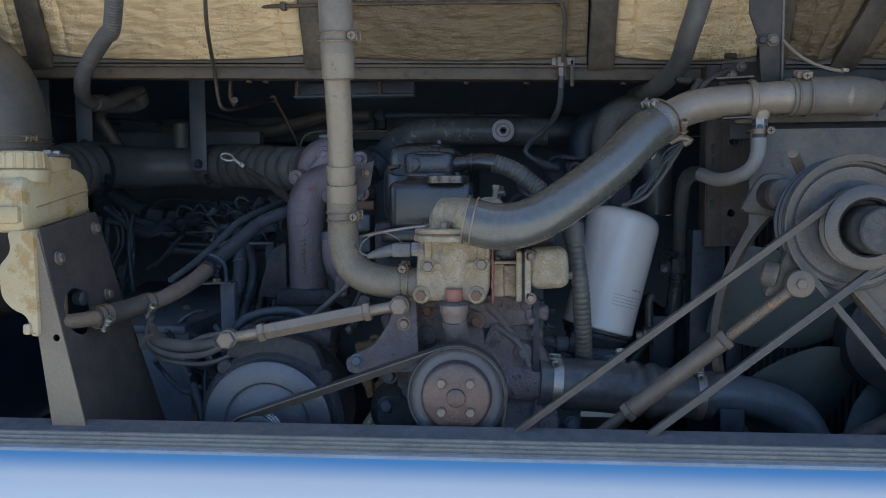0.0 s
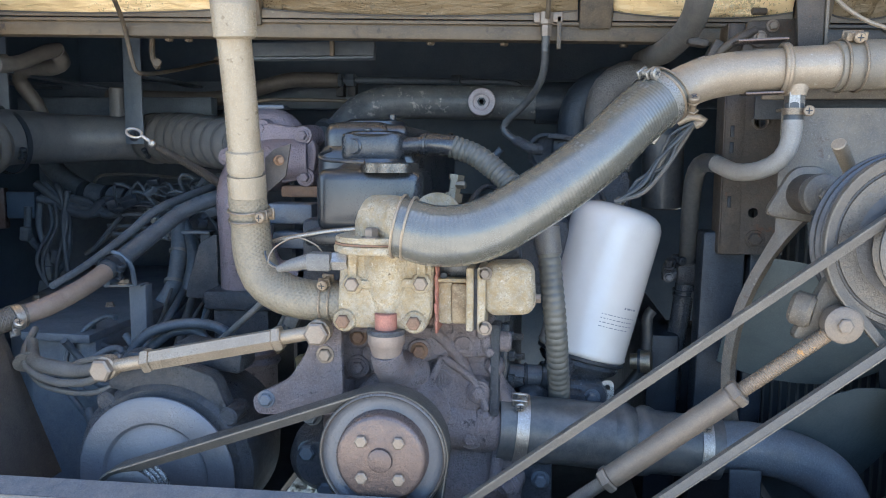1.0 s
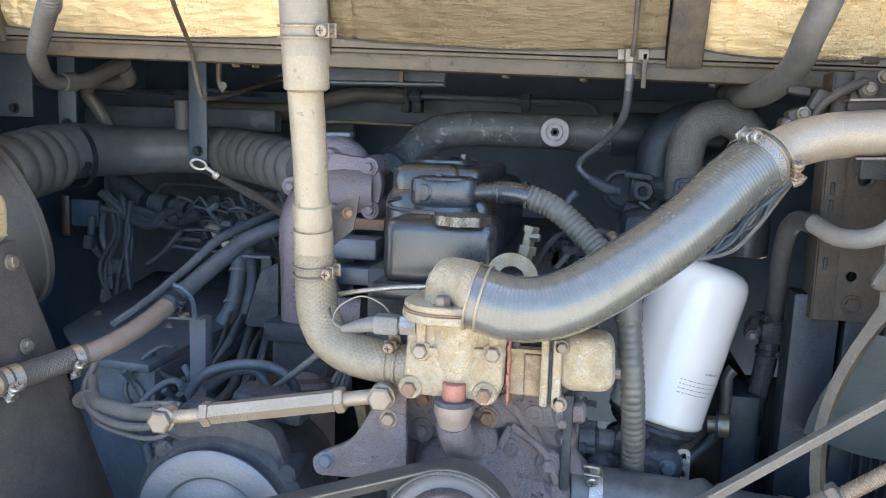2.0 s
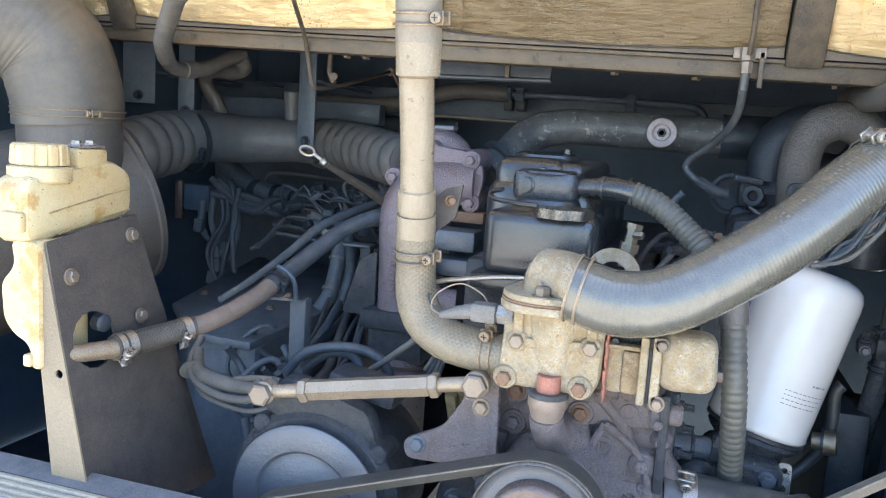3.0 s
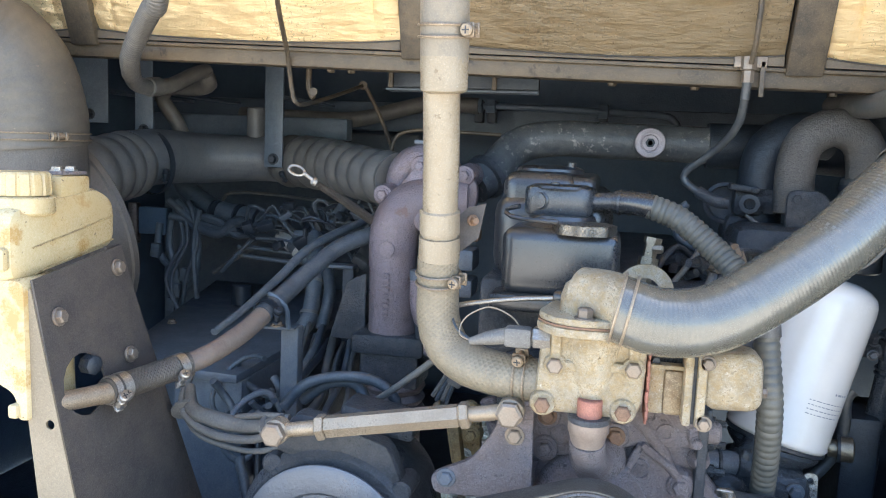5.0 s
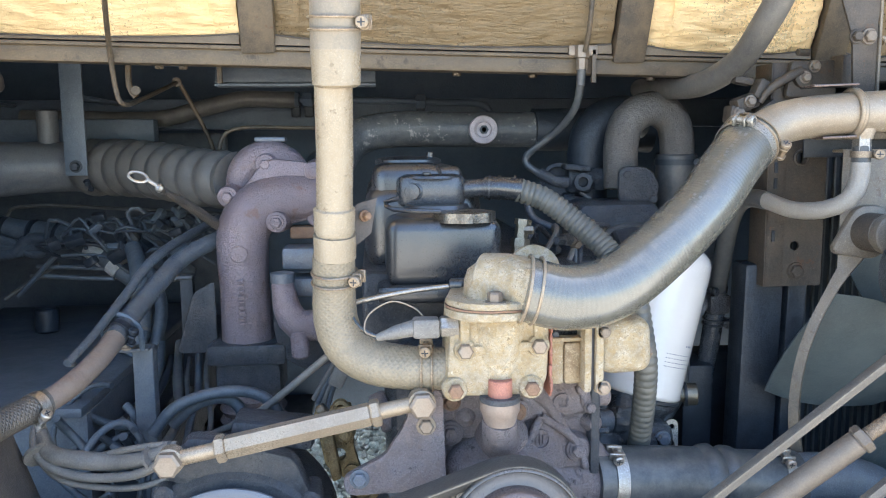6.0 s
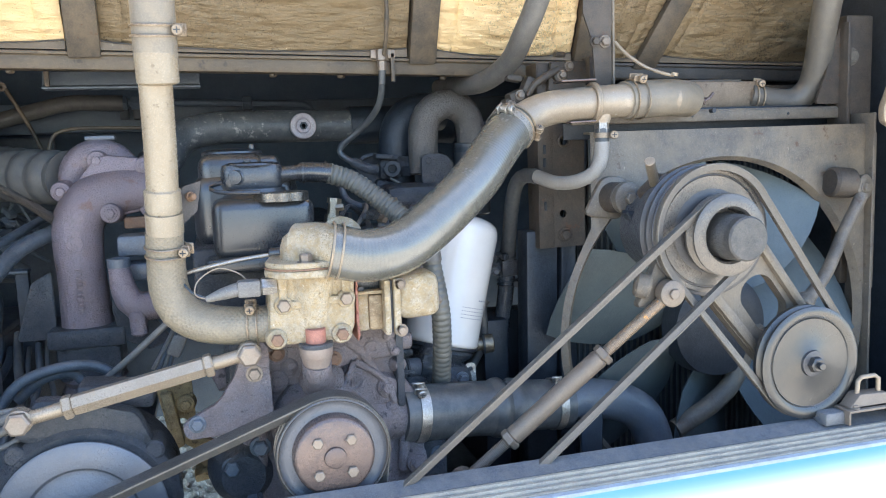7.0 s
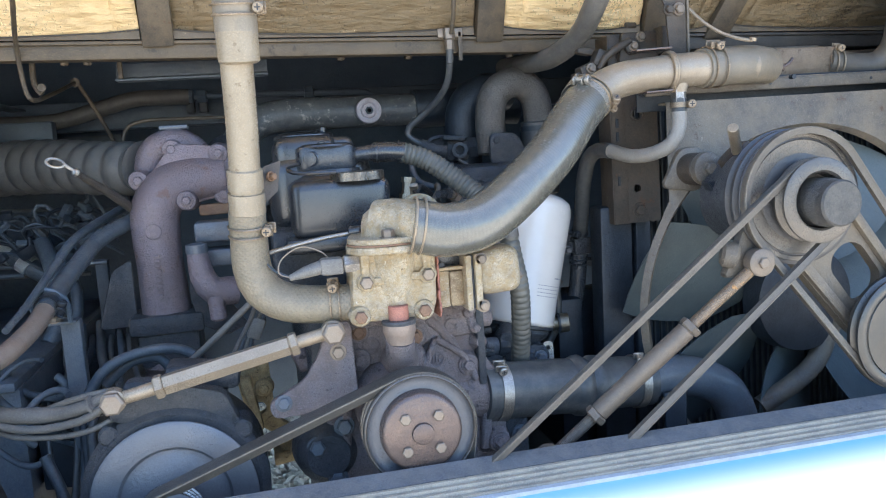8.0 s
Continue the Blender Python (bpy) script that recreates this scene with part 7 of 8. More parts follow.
    part("tie", lathe((-0.495, 1.317, 1.002), (0.8, -0.3, 0.5), [(0, 0.016), (0.004, 0.016)], 16), M_WIREGREY, al)
    # tangle behind the alternator
    tang = thing("cable_tangle", (-0.6, 1.5, 0.95), "tangle of dusty black cables behind the alternator", "wiring")
    for k in range(13):
        c = V((-0.645 + rng.uniform(-0.03, 0.09), 1.53 + rng.uniform(-0.04, 0.1), 0.965 + rng.uniform(-0.05, 0.03)))
        r0, a0, sw = rng.uniform(0.025, 0.055), rng.uniform(0, 6.3), rng.uniform(2.0, 4.2)
        pts = [c + V((r0 * 1.3 * math.cos(a0 + sw * q / 8), 0.02 * math.sin(q * 0.7), r0 * math.sin(a0 + sw * q / 8) - 0.004 * q)) for q in range(9)]
        part("cable", tube(pts, rng.uniform(0.0035, 0.007), 10), rng.choice((M_WIRE, M_WIRE, M_BLUEGREY_DULL)), tang)
    for k in range(8):
        x0, y0 = -0.64 + 0.018 * k, 1.72 - 0.012 * k
        part("cable", tube([(x0, y0 + 0.1, 1.02 + rng.uniform(-0.02, 0.02)), (x0 + 0.01, y0 + 0.03, 0.985 + rng.uniform(-0.02, 0.02)), (x0 + rng.uniform(0.0, 0.04), y0 - 0.06, 0.95 + rng.uniform(-0.015, 0.015)), (x0 + rng.uniform(0.0, 0.05), y0 - 0.14, 0.90), (x0 + 0.03, y0 - 0.18, 0.76)],
                           rng.uniform(0.004, 0.008), 10), rng.choice((M_WIRE, M_BLACK, M_RUBBER)), tang)
    part("cable", tube([(-0.60, 1.45, 0.90), (-0.575, 1.43, 0.84), (-0.56, 1.42, 0.76), (-0.58, 1.42, 0.68)], 0.008, 10), M_WIRE, tang)
    for pts in ([(-0.53, 1.45, 0.985), (-0.50, 1.45, 1.02), (-0.45, 1.46, 1.035), (-0.40, 1.47, 1.03), (-0.37, 1.47, 1.005), (-0.365, 1.46, 0.96)], [(-0.51, 1.47, 0.99), (-0.47, 1.47, 1.02), (-0.43, 1.48, 1.018), (-0.41, 1.48, 0.98)]):
        part("cable", tube(pts, 0.008, 12), M_WIRE, tang)
    # hose under the beam
    run("vapour_hose", "dusty grey rubber hose along the cross member", "hose", [(-1.0, 2.25, 1.43), (-0.86, 2.25, 1.427), (-0.714, 2.25, 1.426), (-0.608, 2.25, 1.45), (-0.529, 2.25, 1.469), (-0.46, 2.25, 1.469), (-0.405, 2.25, 1.468)], 0.0185, M_DUCT, seg=16)
    vl = thing("vapour_line", (-0.2, 2.25, 1.46), "thin dusty steel line clipped along the cross member", "pipe")
    part("line", tube([(-0.405, 2.25, 1.468), (-0.25, 2.25, 1.467), (-0.1, 2.25, 1.463), (0.0, 2.25, 1.46), (0.03, 2.25, 1.452), (0.045, 2.25, 1.43)], 0.0075, 12), M_XMEM, vl)
    for x in (-0.405, -0.375, -0.12):
        part("nut", lathe((x - 0.012, 2.25, 1.468 if x < -0.3 else 1.463), (1, 0, 0), [(0, 0.017), (0.02, 0.017), (0.023, 0.012)], 6), M_XMEM, vl)
        part("clip", box((x, 2.268, 1.455), (0.02, 0.03, 0.05), bev=0.003), M_BLACK, vl)
    run("injection_line", "thin bent black metal line", "pipe", [(-0.516, 1.90, 1.33), (-0.505, 1.90, 1.38), (-0.47, 1.90, 1.397), (-0.38, 1.90, 1.397), (-0.3, 1.90, 1.395)], 0.0035, M_FRAME)
    # fine line hanging in front of the strap
    w = thing("hanging_line", (-0.6, 1.69, 1.43), "thin dusty metal line looped below the beam", "pipe")
    part("line", tube([(-0.56, 1.46, 1.62), (-0.574, 1.50, 1.564), (-0.606, 1.61, 1.507), (-0.611, 1.645, 1.45), (-0.607, 1.65, 1.43), (-0.603, 1.67, 1.427), (-0.61, 1.75, 1.437), (-0.608, 1.88, 1.462), (-0.605, 1.998, 1.487)], 0.0038, 8), M_FRAME, w)
    part("hanger", tube([(-0.615, 1.73, 1.51), (-0.616, 1.73, 1.46), (-0.606, 1.73, 1.442)], 0.005, 8), M_FRAME, w)
    part("eyelet", lathe((-0.605, 2.0, 1.487), (0.2, -1, 0), [(0, 0.009), (0.008, 0.009)], 12), M_FRAME, w)
    part("eyelet", lathe((-0.604, 1.725, 1.452), (0.2, -1, 0), [(0, 0.007), (0.008, 0.007)], 12), M_FRAME, w)
    run("thin_cable", "thin dusty cable below the beam", "cable", [(-0.60, 2.0, 1.485), (-0.58, 2.02, 1.44), (-0.555, 2.03, 1.38), (-0.54, 2.03, 1.33)], 0.004, M_FRAME)
    # drain hoses at the left
    dr = thing("drain_hose", (-0.8, 1.5, 1.45), "dusty ribbed drain hose hooked under the beam", "hose")
    part("ribbed_tube", tube([(-0.68, 1.37, 1.63), (-0.727, 1.44, 1.553), (-0.755, 1.47, 1.544), (-0.815, 1.535, 1.523), (-0.869, 1.59, 1.491), (-0.907, 1.65, 1.468)], 0.0145, 16, wave=(0.006, 0.0015)), M_DUCT, dr)
    part("bend", tube([(-0.905, 1.648, 1.469), (-0.918, 1.68, 1.456), (-0.92, 1.72, 1.452), (-0.910, 1.78, 1.461), (-0.898, 1.85, 1.49), (-0.89, 1.88, 1.497)], 0.0145, 16), M_DUCT, dr)
    part("collar", rod((-0.92, 1.72, 1.452), (-0.916, 1.75, 1.456), 0.0175, 16, 0.002), M_DUCT, dr)
    run("return_hose", "dusty dark curled rubber hose", "hose", [(-0.89, 1.87, 1.49), (-0.892, 1.89, 1.474), (-0.939, 1.92, 1.466), (-1.02, 1.96, 1.47), (-1.05, 1.98, 1.447), (-1.029, 2.0, 1.40), (-1.01, 2.0, 1.36)], 0.016, M_DUCT, seg=16)


def dipstick():
    t = thing("dipstick", (-0.5, 1.6, 1.28), "oil dipstick with a bright ring pull", "dipstick")
    ring = [(-0.556 + 0.0125 * math.cos(a), 1.54 + 0.004 * math.sin(a), 1.3215 + 0.0065 * math.sin(a) - 0.003 * math.cos(a)) for a in np.linspace(0, 2 * math.pi, 25)]
    part("ring", tube(ring, 0.0022, 8), M_STEEL, t, "bright wire ring")
    part("shank", tube([(-0.544, 1.54, 1.318), (-0.530, 1.545, 1.307)], 0.003, 8, smooth=False), M_STEEL, t)
    part("ball", lathe((-0.533, 1.543, 1.309), (0.5, 0.4, -0.5), [(0, 0.003), (0.003, 0.0065), (0.008, 0.0065), (0.011, 0.003)], 14), M_STEEL, t)
    part("guide_tube", tube([(-0.527, 1.55, 1.302), (-0.50, 1.62, 1.27), (-0.475, 1.69, 1.235), (-0.44, 1.78, 1.19)], [0.005, 0.0075, 0.008, 0.008], 12), M_DARKBRAID, t)


STUBHOSE = [(0.77, 1.521, 1.412), (0.818, 1.515, 1.401), (0.862, 1.505, 1.400), (0.886, 1.49, 1.425), (0.884, 1.47, 1.468), (0.875, 1.45, 1.518), (0.867, 1.43, 1.566), (0.86, 1.40, 1.65)]


def top_details():
    rng = random.Random(21)
    t = thing("beam_shelf", (-0.35, 1.8, 1.47), "thin dusty steel tray hung under the beam", "bracket")
    part("tray", box((-0.36, 1.815, 1.480), (0.27, 0.02, 0.028), (-25, 0, 0), 0.001), M_BLUEGREY_DULL, t)
    part("tray_lip", box((-0.36, 1.80, 1.4665), (0.272, 0.012, 0.004), bev=0.001), M_XMEM, t)
    for x in (-0.485, -0.30):
        part("hanger", box((x, 1.79, 1.483), (0.008, 0.008, 0.03), bev=0.001), M_FRAME, t)
    for x in (-0.55, -0.515, 0.02, 0.21, -0.1):
        bolt(t, (x, 1.66, 1.474 + beam_z(x)), (0, 0, -1), 0.007, 0.008, M_FRAME)
    # union on the beam with its hanging hose
    f = thing("beam_union", (0.088, 1.62, 1.49), "dusty threaded union on the beam with a thin hose", "fitting")
    part("plate", box((0.09, 1.624, 1.503), (0.045, 0.01, 0.016), bev=0.002), M_BOLT, f)
    part("stay", box((0.107, 1.622, 1.48), (0.007, 0.006, 0.05), bev=0.001), M_FRAME, f)
    part("nut", lathe((0.087, 1.617, 1.510), (0, 0, -1), [(0, 0.011), (0.018, 0.011), (0.02, 0.0085), (0.036, 0.0085)], 6), M_BOLT, f)
    part("ferrule", rod((0.087, 1.617, 1.478), (0.086, 1.62, 1.45), 0.0065, 12, 0.001), M_RUBBER, f)
    part("hose", tube([(0.086, 1.62, 1.455), (0.085, 1.635, 1.425), (0.074, 1.66, 1.397), (0.05, 1.69, 1.37), (0.022, 1.71, 1.345), (0.022, 1.71, 1.328), (0.045, 1.70, 1.312)], 0.006, 10), M_RUBBER, f)
    part("elbow", tube([(0.04, 1.70, 1.315), (0.065, 1.69, 1.302), (0.085, 1.69, 1.30)], 0.0095, 12), M_DARKCAST, f)
    # heater pipes that drop through the panels
    for pts, r, lab in (([(0.315, 1.35, 1.66), (0.302, 1.42, 1.562), (0.293, 1.46, 1.515), (0.289, 1.52, 1.476), (0.272, 1.60, 1.452), (0.262, 1.70, 1.452), (0.262, 1.86, 1.462)], 0.0185, "dusty dark rubber pipe bending under the beam"),
                        (STUBHOSE, 0.0245, "dusty grey rubber hose bending onto the stub")):
        h = thing("heater_hose", pts[3], lab, "hose")
        part("hose_body", tube(pts, r, 24), M_AIRDUCT if r > 0.02 else M_DUCT, h)
        if r > 0.02:
            clamp(h, (0.785, 1.518, 1.408), (1, -0.15, -0.1), 0.025, (0, -0.3, 1), 0.012, wire=True, material=M_RODSTEEL)
    s = thing("stub_pipe", (0.7, 1.52, 1.41), "square-ended dusty steel stub on the radiator", "pipe")
    part("stub", box((0.70, 1.535, 1.414), (0.18, 0.05, 0.050), (0, 0.5, -3), 0.004), M_STUBRUST, s)
    part("spigot", rod((0.77, 1.525, 1.411), (0.80, 1.52, 1.409), 0.0235, 24, 0.002), M_STUBRUST, s)
    part("plate", box((0.69, 1.55, 1.42), (0.17, 0.01, 0.05), bev=0.002), M_SHROUD, s)


def right_frame():
    t = thing("radiator_post", (0.385, 1.53, 0.7), "dusty brown steel channel post with bolts and holes", "post")
    part("channel_web", prism([(0.367, 1.15), (0.428, 1.15), (0.428, 1.475), (0.367, 1.475)], 0.004, (0, 1.524, 0), bev=0.0, holes=((0.389, 1.339, 0.008), (0.385, 1.21, 0.007))), M_HUBDUST, t)
    part("channel_flange", box((0.3545, 1.523, 1.312), (0.029, 0.006, 0.325), bev=0.001), M_HUBDUST, t)
    part("channel_side", box((0.341, 1.545, 1.312), (0.004, 0.05, 0.325), bev=0.001), M_HUBDUST, t)
    part("hole_rim", lathe((0.389, 1.5205, 1.339), (0, -1, 0), [(0, 0.0125), (0.003, 0.0125), (0.004, 0.0105), (0.003, 0.0085), (-0.004, 0.0085)], 24, caps=False), M_HUBDUST, t)
    bolt(t, (0.389, 1.519, 1.172), r=0.010, h=0.006, material=M_HUBDUST)
    for z in (1.325, 1.302, 1.225):
        part("slot", box((0.351, 1.5195, z), (0.005, 0.005, 0.016), bev=0.001), M_BLACK, t)
    part("lower_post", box((0.348, 1.565, 0.90), (0.062, 0.05, 0.56), (0, 1, 0), 0.006), M_BLACK, t)
    part("lower_flange", box((0.40, 1.555, 0.90), (0.03, 0.03, 0.56), (0, 1, 0), 0.004), M_BLACK, t)
    # brackets above the pipe
    u = thing("pipe_bracket", (0.39, 1.5, 1.46), "cluster of bolted steel brackets above the pipe", "bracket")
    part("plate", prism(rounded([(0.355, 1.425), (0.43, 1.425), (0.43, 1.478), (0.362, 1.476)], 0.006), 0.012, (0, 1.52, 0)), M_HUBDUST, u)
    part("tab", box((0.44, 1.495, 1.46), (0.03, 0.004, 0.045), bev=0.001), M_HUBDUST, u)
    part("tab_fold", box((0.427, 1.503, 1.46), (0.004, 0.03, 0.045), bev=0.001), M_HUBDUST, u)
    part("lever", tube([(0.318, 1.51, 1.418), (0.33, 1.505, 1.437), (0.352, 1.50, 1.452), (0.372, 1.50, 1.462)], [0.004, 0.006, 0.007, 0.006], 12), M_HUBDUST, u)
    part("lever_boss", lathe((0.377, 1.512, 1.452), (0, -1, 0), [(0, 0.014), (0.012, 0.013), (0.014, 0.009)], 16), M_HUBDUST, u)
    part("lever_pin", rod((0.365, 1.50, 1.487), (0.385, 1.505, 1.487), 0.005, 10, 0.001), M_HUBDUST, u)
    for q, s_, r_ in (((0.305, 1.53, 1.418), (0.034, 0.03, 0.022), -20), ((0.325, 1.525, 1.436), (0.022, 0.026, 0.03), 25), ((0.30, 1.53, 1.45), (0.03, 0.02, 0.012), 10), ((0.335, 1.53, 1.41), (0.03, 0.03, 0.016), -35), ((0.29, 1.535, 1.402), (0.02, 0.03, 0.026), 5)):
        part("yoke", box(q, s_, (0, r_, 0), 0.005), M_HUBDUST, u)
    for q in ((0.377, 1.498, 1.452), (0.305, 1.512, 1.42), (0.395, 1.506, 1.468), (0.292, 1.518, 1.404)):
        bolt(u, q, r=0.0065, material=M_BOLT)
    hz = thing("pipe_hanger", (0.43, 1.43, 1.5), "dark folded steel hanger from the roof to the pipe", "bracket")
    part("hanger", prism([(0.408, 1.415), (0.437, 1.415), (0.437, 1.52), (0.442, 1.545), (0.442, 1.70), (0.386, 1.70), (0.386, 1.545), (0.402, 1.50)], 0.005, (0, 1.436, 0), bev=0.001), M_HUBDUST, hz)
    part("hanger_flange", box((0.4405, 1.452, 1.555), (0.004, 0.045, 0.28), bev=0.001), M_SHROUD, hz)
    bolt(hz, (0.424, 1.429, 1.499), r=0.008, material=M_RODBROWN)
    bolt(hz, (0.406, 1.429, 1.499), r=0.007, material=M_HUBDUST)
    part("lead", tube([(0.437, 1.42, 1.497), (0.452, 1.405, 1.474), (0.478, 1.39, 1.452), (0.505, 1.375, 1.440), (0.517, 1.372, 1.438)], 0.0028, 8), M_RODSTEEL, hz)
    part("lead_eye", lathe((0.517, 1.371, 1.437), (0.2, -0.2, 1), [(0, 0.006), (0.005, 0.006)], 10), M_RODSTEEL, hz)
    # rail above the shroud
    r = thing("radiator_rail", (0.65, 1.42, 1.38), "dusty grey steel rail above the fan shroud", "rail")
    part("rail", box((0.66, 1.450, 1.3735), (0.58, 0.008, 0.019), bev=0.002), M_SHROUD, r)
    part("rail_top", box((0.66, 1.464, 1.3835), (0.58, 0.03, 0.004), bev=0.001), M_SHROUD, r)
    for x in (0.60, 0.80):
        part("rail_hole", lathe((x, 1.4455, 1.374), (0, -1, 0), [(0, 0.0026), (0.0006, 0.0026), (0.0006, 0.0)], 12), M_BLACK, r)
    part("rail_back", box((0.66, 1.482, 1.365), (0.58, 0.004, 0.05), bev=0.001), M_BLACK, r)
    part("post", box((0.955, 1.46, 1.30), (0.06, 0.03, 0.50), bev=0.004), M_HUBDUST, r)
    part("post_flange", box((0.915, 1.45, 1.36), (0.008, 0.05, 0.35), bev=0.002), M_HUBDUST, r)
    bolt(r, (0.935, 1.443, 1.475), r=0.012, h=0.008, material=M_SHROUD)
    part("gusset", prism(rounded([(0.86, 1.39), (0.93, 1.39), (0.93, 1.53), (0.91, 1.53), (0.88, 1.44)], 0.01), 0.006, (0, 1.452, 0), bev=0.0), M_HUBDUST, r)
    part("nut_hole", rod((0.62, 1.4195, 1.381), (0.62, 1.41, 1.381), 0.004, 10), M_BLACK, r)
    # hose tee behind the filter
    h = thing("hose_tee", (0.316, 1.627, 1.0), "black rubber hose with a clipped tee joint", "hose")
    part("tee_bar", rod((0.278, 1.627, 1.104), (0.372, 1.627, 1.104), 0.011, 16, 0.002), M_DARKCAST, h)
    part("tee_block", box((0.316, 1.625, 1.105), (0.034, 0.034, 0.032), bev=0.005), M_DARKCAST, h)
    part("tail", tube([(0.315, 1.627, 1.09), (0.310, 1.63, 1.04), (0.302, 1.633, 0.98), (0.297, 1.635, 0.93), (0.294, 1.635, 0.85)], 0.0155, 18), M_BLUEGLOSS, h)
    part("tail_cuff", tube([(0.298, 1.635, 0.945), (0.294, 1.635, 0.90)], 0.0185, 18, wave=(0.008, 0.0015)), M_RUBBER, h)
    for x in (0.286, 0.345):
        bolt(h, (x, 1.616, 1.118), (0, -0.5, 1), r=0.0065, h=0.012, material=M_DARKCAST)
        bolt(h, (x, 1.612, 1.10), r=0.006, material=M_BLUEGREY)
    clamp(h, (0.3155, 1.622, 1.13), (0, 0.2, -1), 0.0145, (-1, -0.5, 0), 0.008, material=M_BLACK)
    clamp(h, (0.314, 1.628, 1.075), (0, 0.1, -1), 0.0163, (1, -0.5, 0), 0.008, wire=True, material=M_BLACK)
    part("side_hose", tube([(0.262, 1.60, 1.05), (0.254, 1.60, 1.037), (0.255, 1.60, 1.0), (0.248, 1.60, 0.96), (0.229, 1.60, 0.928), (0.20, 1.59, 0.90)], 0.009, 12), M_RUBBER, h)
    # loose loom tied under the hose joint
    g = thing("tied_leads", (0.25, 1.5, 1.28), "loose dark leads tied below the hose joint", "wiring")
    rng = random.Random(5)
    for k in range(9):
        j = lambda: rng.uniform(-0.009, 0.009)
        part("lead", tube([(0.195 + j(), 1.50, 1.225), (0.225 + j(), 1.5 + j(), 1.247 + j()), (0.25 + j(), 1.49 + j(), 1.28 + j()), (0.268 + j(), 1.48 + j(), 1.31 + j()), (0.292, 1.47, 1.338)], rng.uniform(0.0014, 0.003), 8), rng.choice((M_WIRE, M_WIRE, M_WIREGREY)), g)
    part("terminal", tube([(0.268, 1.475, 1.335), (0.285, 1.47, 1.343), (0.302, 1.468, 1.338), (0.29, 1.47, 1.331)], 0.0055, 10), M_GREYPIPE, g, "bright crimped terminal")
    part("clip", box((0.235, 1.48, 1.318), (0.02, 0.02, 0.022), (0, 30, 0), 0.004), M_STEEL, g)


def fan_mounts():
    t = thing("fan_mount", (0.42, 1.36, 1.24), "dusty cast fan mount with a large bolt", "bracket")
    part("rubber_bush", rod((0.415, 1.41, 1.243), (0.424, 1.368, 1.243), 0.0255, 28, 0.005), M_HUBDUST, t)
    part("pad_plate", prism(rounded([(0.365, 1.215), (0.40, 1.278), (0.44, 1.278), (0.452, 1.235), (0.435, 1.205)], 0.016), 0.012, (0, 1.408, 0), bev=0.004), M_SHROUD, t)
    part("pad", lathe((0.425, 1.37, 1.243), (0.1, -1, 0), [(0, 0.026), (0.006, 0.027), (0.012, 0.0255), (0.014, 0.022)], 32), M_SHROUD, t)
    bolt(t, (0.4265, 1.355, 1.243), r=0.010, h=0.009, material=M_SHROUD)
    part("arm", prism(rounded([(0.405, 1.225), (0.435, 1.225), (0.475, 1.18), (0.47, 1.14), (0.45, 1.15), (0.42, 1.20)], 0.006), 0.02, (0, 1.35, 0)), M_BLACK, t)
    part("stud", rod((0.400, 1.25, 1.304), (0.432, 1.29, 1.268), 0.008, 14, 0.001), M_RODSTEEL, t, "dusty threaded stud")
    part("housing", lathe((0.48, 1.36, 1.195), (0, -1, 0), [(0, 0.07), (0.05, 0.065), (0.08, 0.055), (0.14, 0.05)], 40), M_DARKCAST, t)
    part("stud_lug", prism(rounded([(0.415, 1.255), (0.45, 1.285), (0.48, 1.27), (0.47, 1.22), (0.44, 1.22)], 0.008), 0.03, (0, 1.32, 0)), M_HUBDUST, t)
    part("rod_lug", rod((0.345, 1.20, 1.135), (0.365, 1.19, 1.13), 0.018, 18, 0.004), M_SHROUD, t)
    part("rod_lug", prism(rounded([(0.345, 1.10), (0.40, 1.10), (0.42, 1.17), (0.38, 1.17)], 0.01), 0.016, (0, 1.21, 0)), M_SHROUD, t)
    e = thing("fan_mount", (0.88, 1.36, 1.24), "dusty cast fan mount with an adjusting arm", "bracket")
    part("eye", lathe((0.895, 1.375, 1.238), (0.3, -1, 0), [(0, 0.022), (0.012, 0.023), (0.016, 0.017), (0.017, 0.008)], 28), M_SHROUD, e)
    part("boss", rod((0.84, 1.385, 1.25), (0.885, 1.38, 1.245), 0.027, 24, 0.005), M_HUBDUST, e)
    bolt(e, (0.893, 1.358, 1.238), (0.3, -1, 0), 0.009, 0.006, M_SHROUD)
    part("arm", tube([(0.888, 1.36, 1.225), (0.84, 1.35, 1.16), (0.79, 1.33, 1.10), (0.735, 1.31, 1.06)], 0.011, 14), M_SHROUD, e)
    part("arm_tip", rod((0.735, 1.315, 1.06), (0.715, 1.30, 1.05), 0.016, 16, 0.004), M_SHROUD, e)
    p = thing("lower_pipe", (0.63, 1.42, 0.85), "dusty curved pipe below the fan", "pipe")
    part("pipe", tube([(0.70, 1.40, 1.0), (0.69, 1.42, 0.94), (0.665, 1.42, 0.89), (0.62, 1.42, 0.855), (0.55, 1.42, 0.82)], 0.017, 18), M_SHROUD, p)


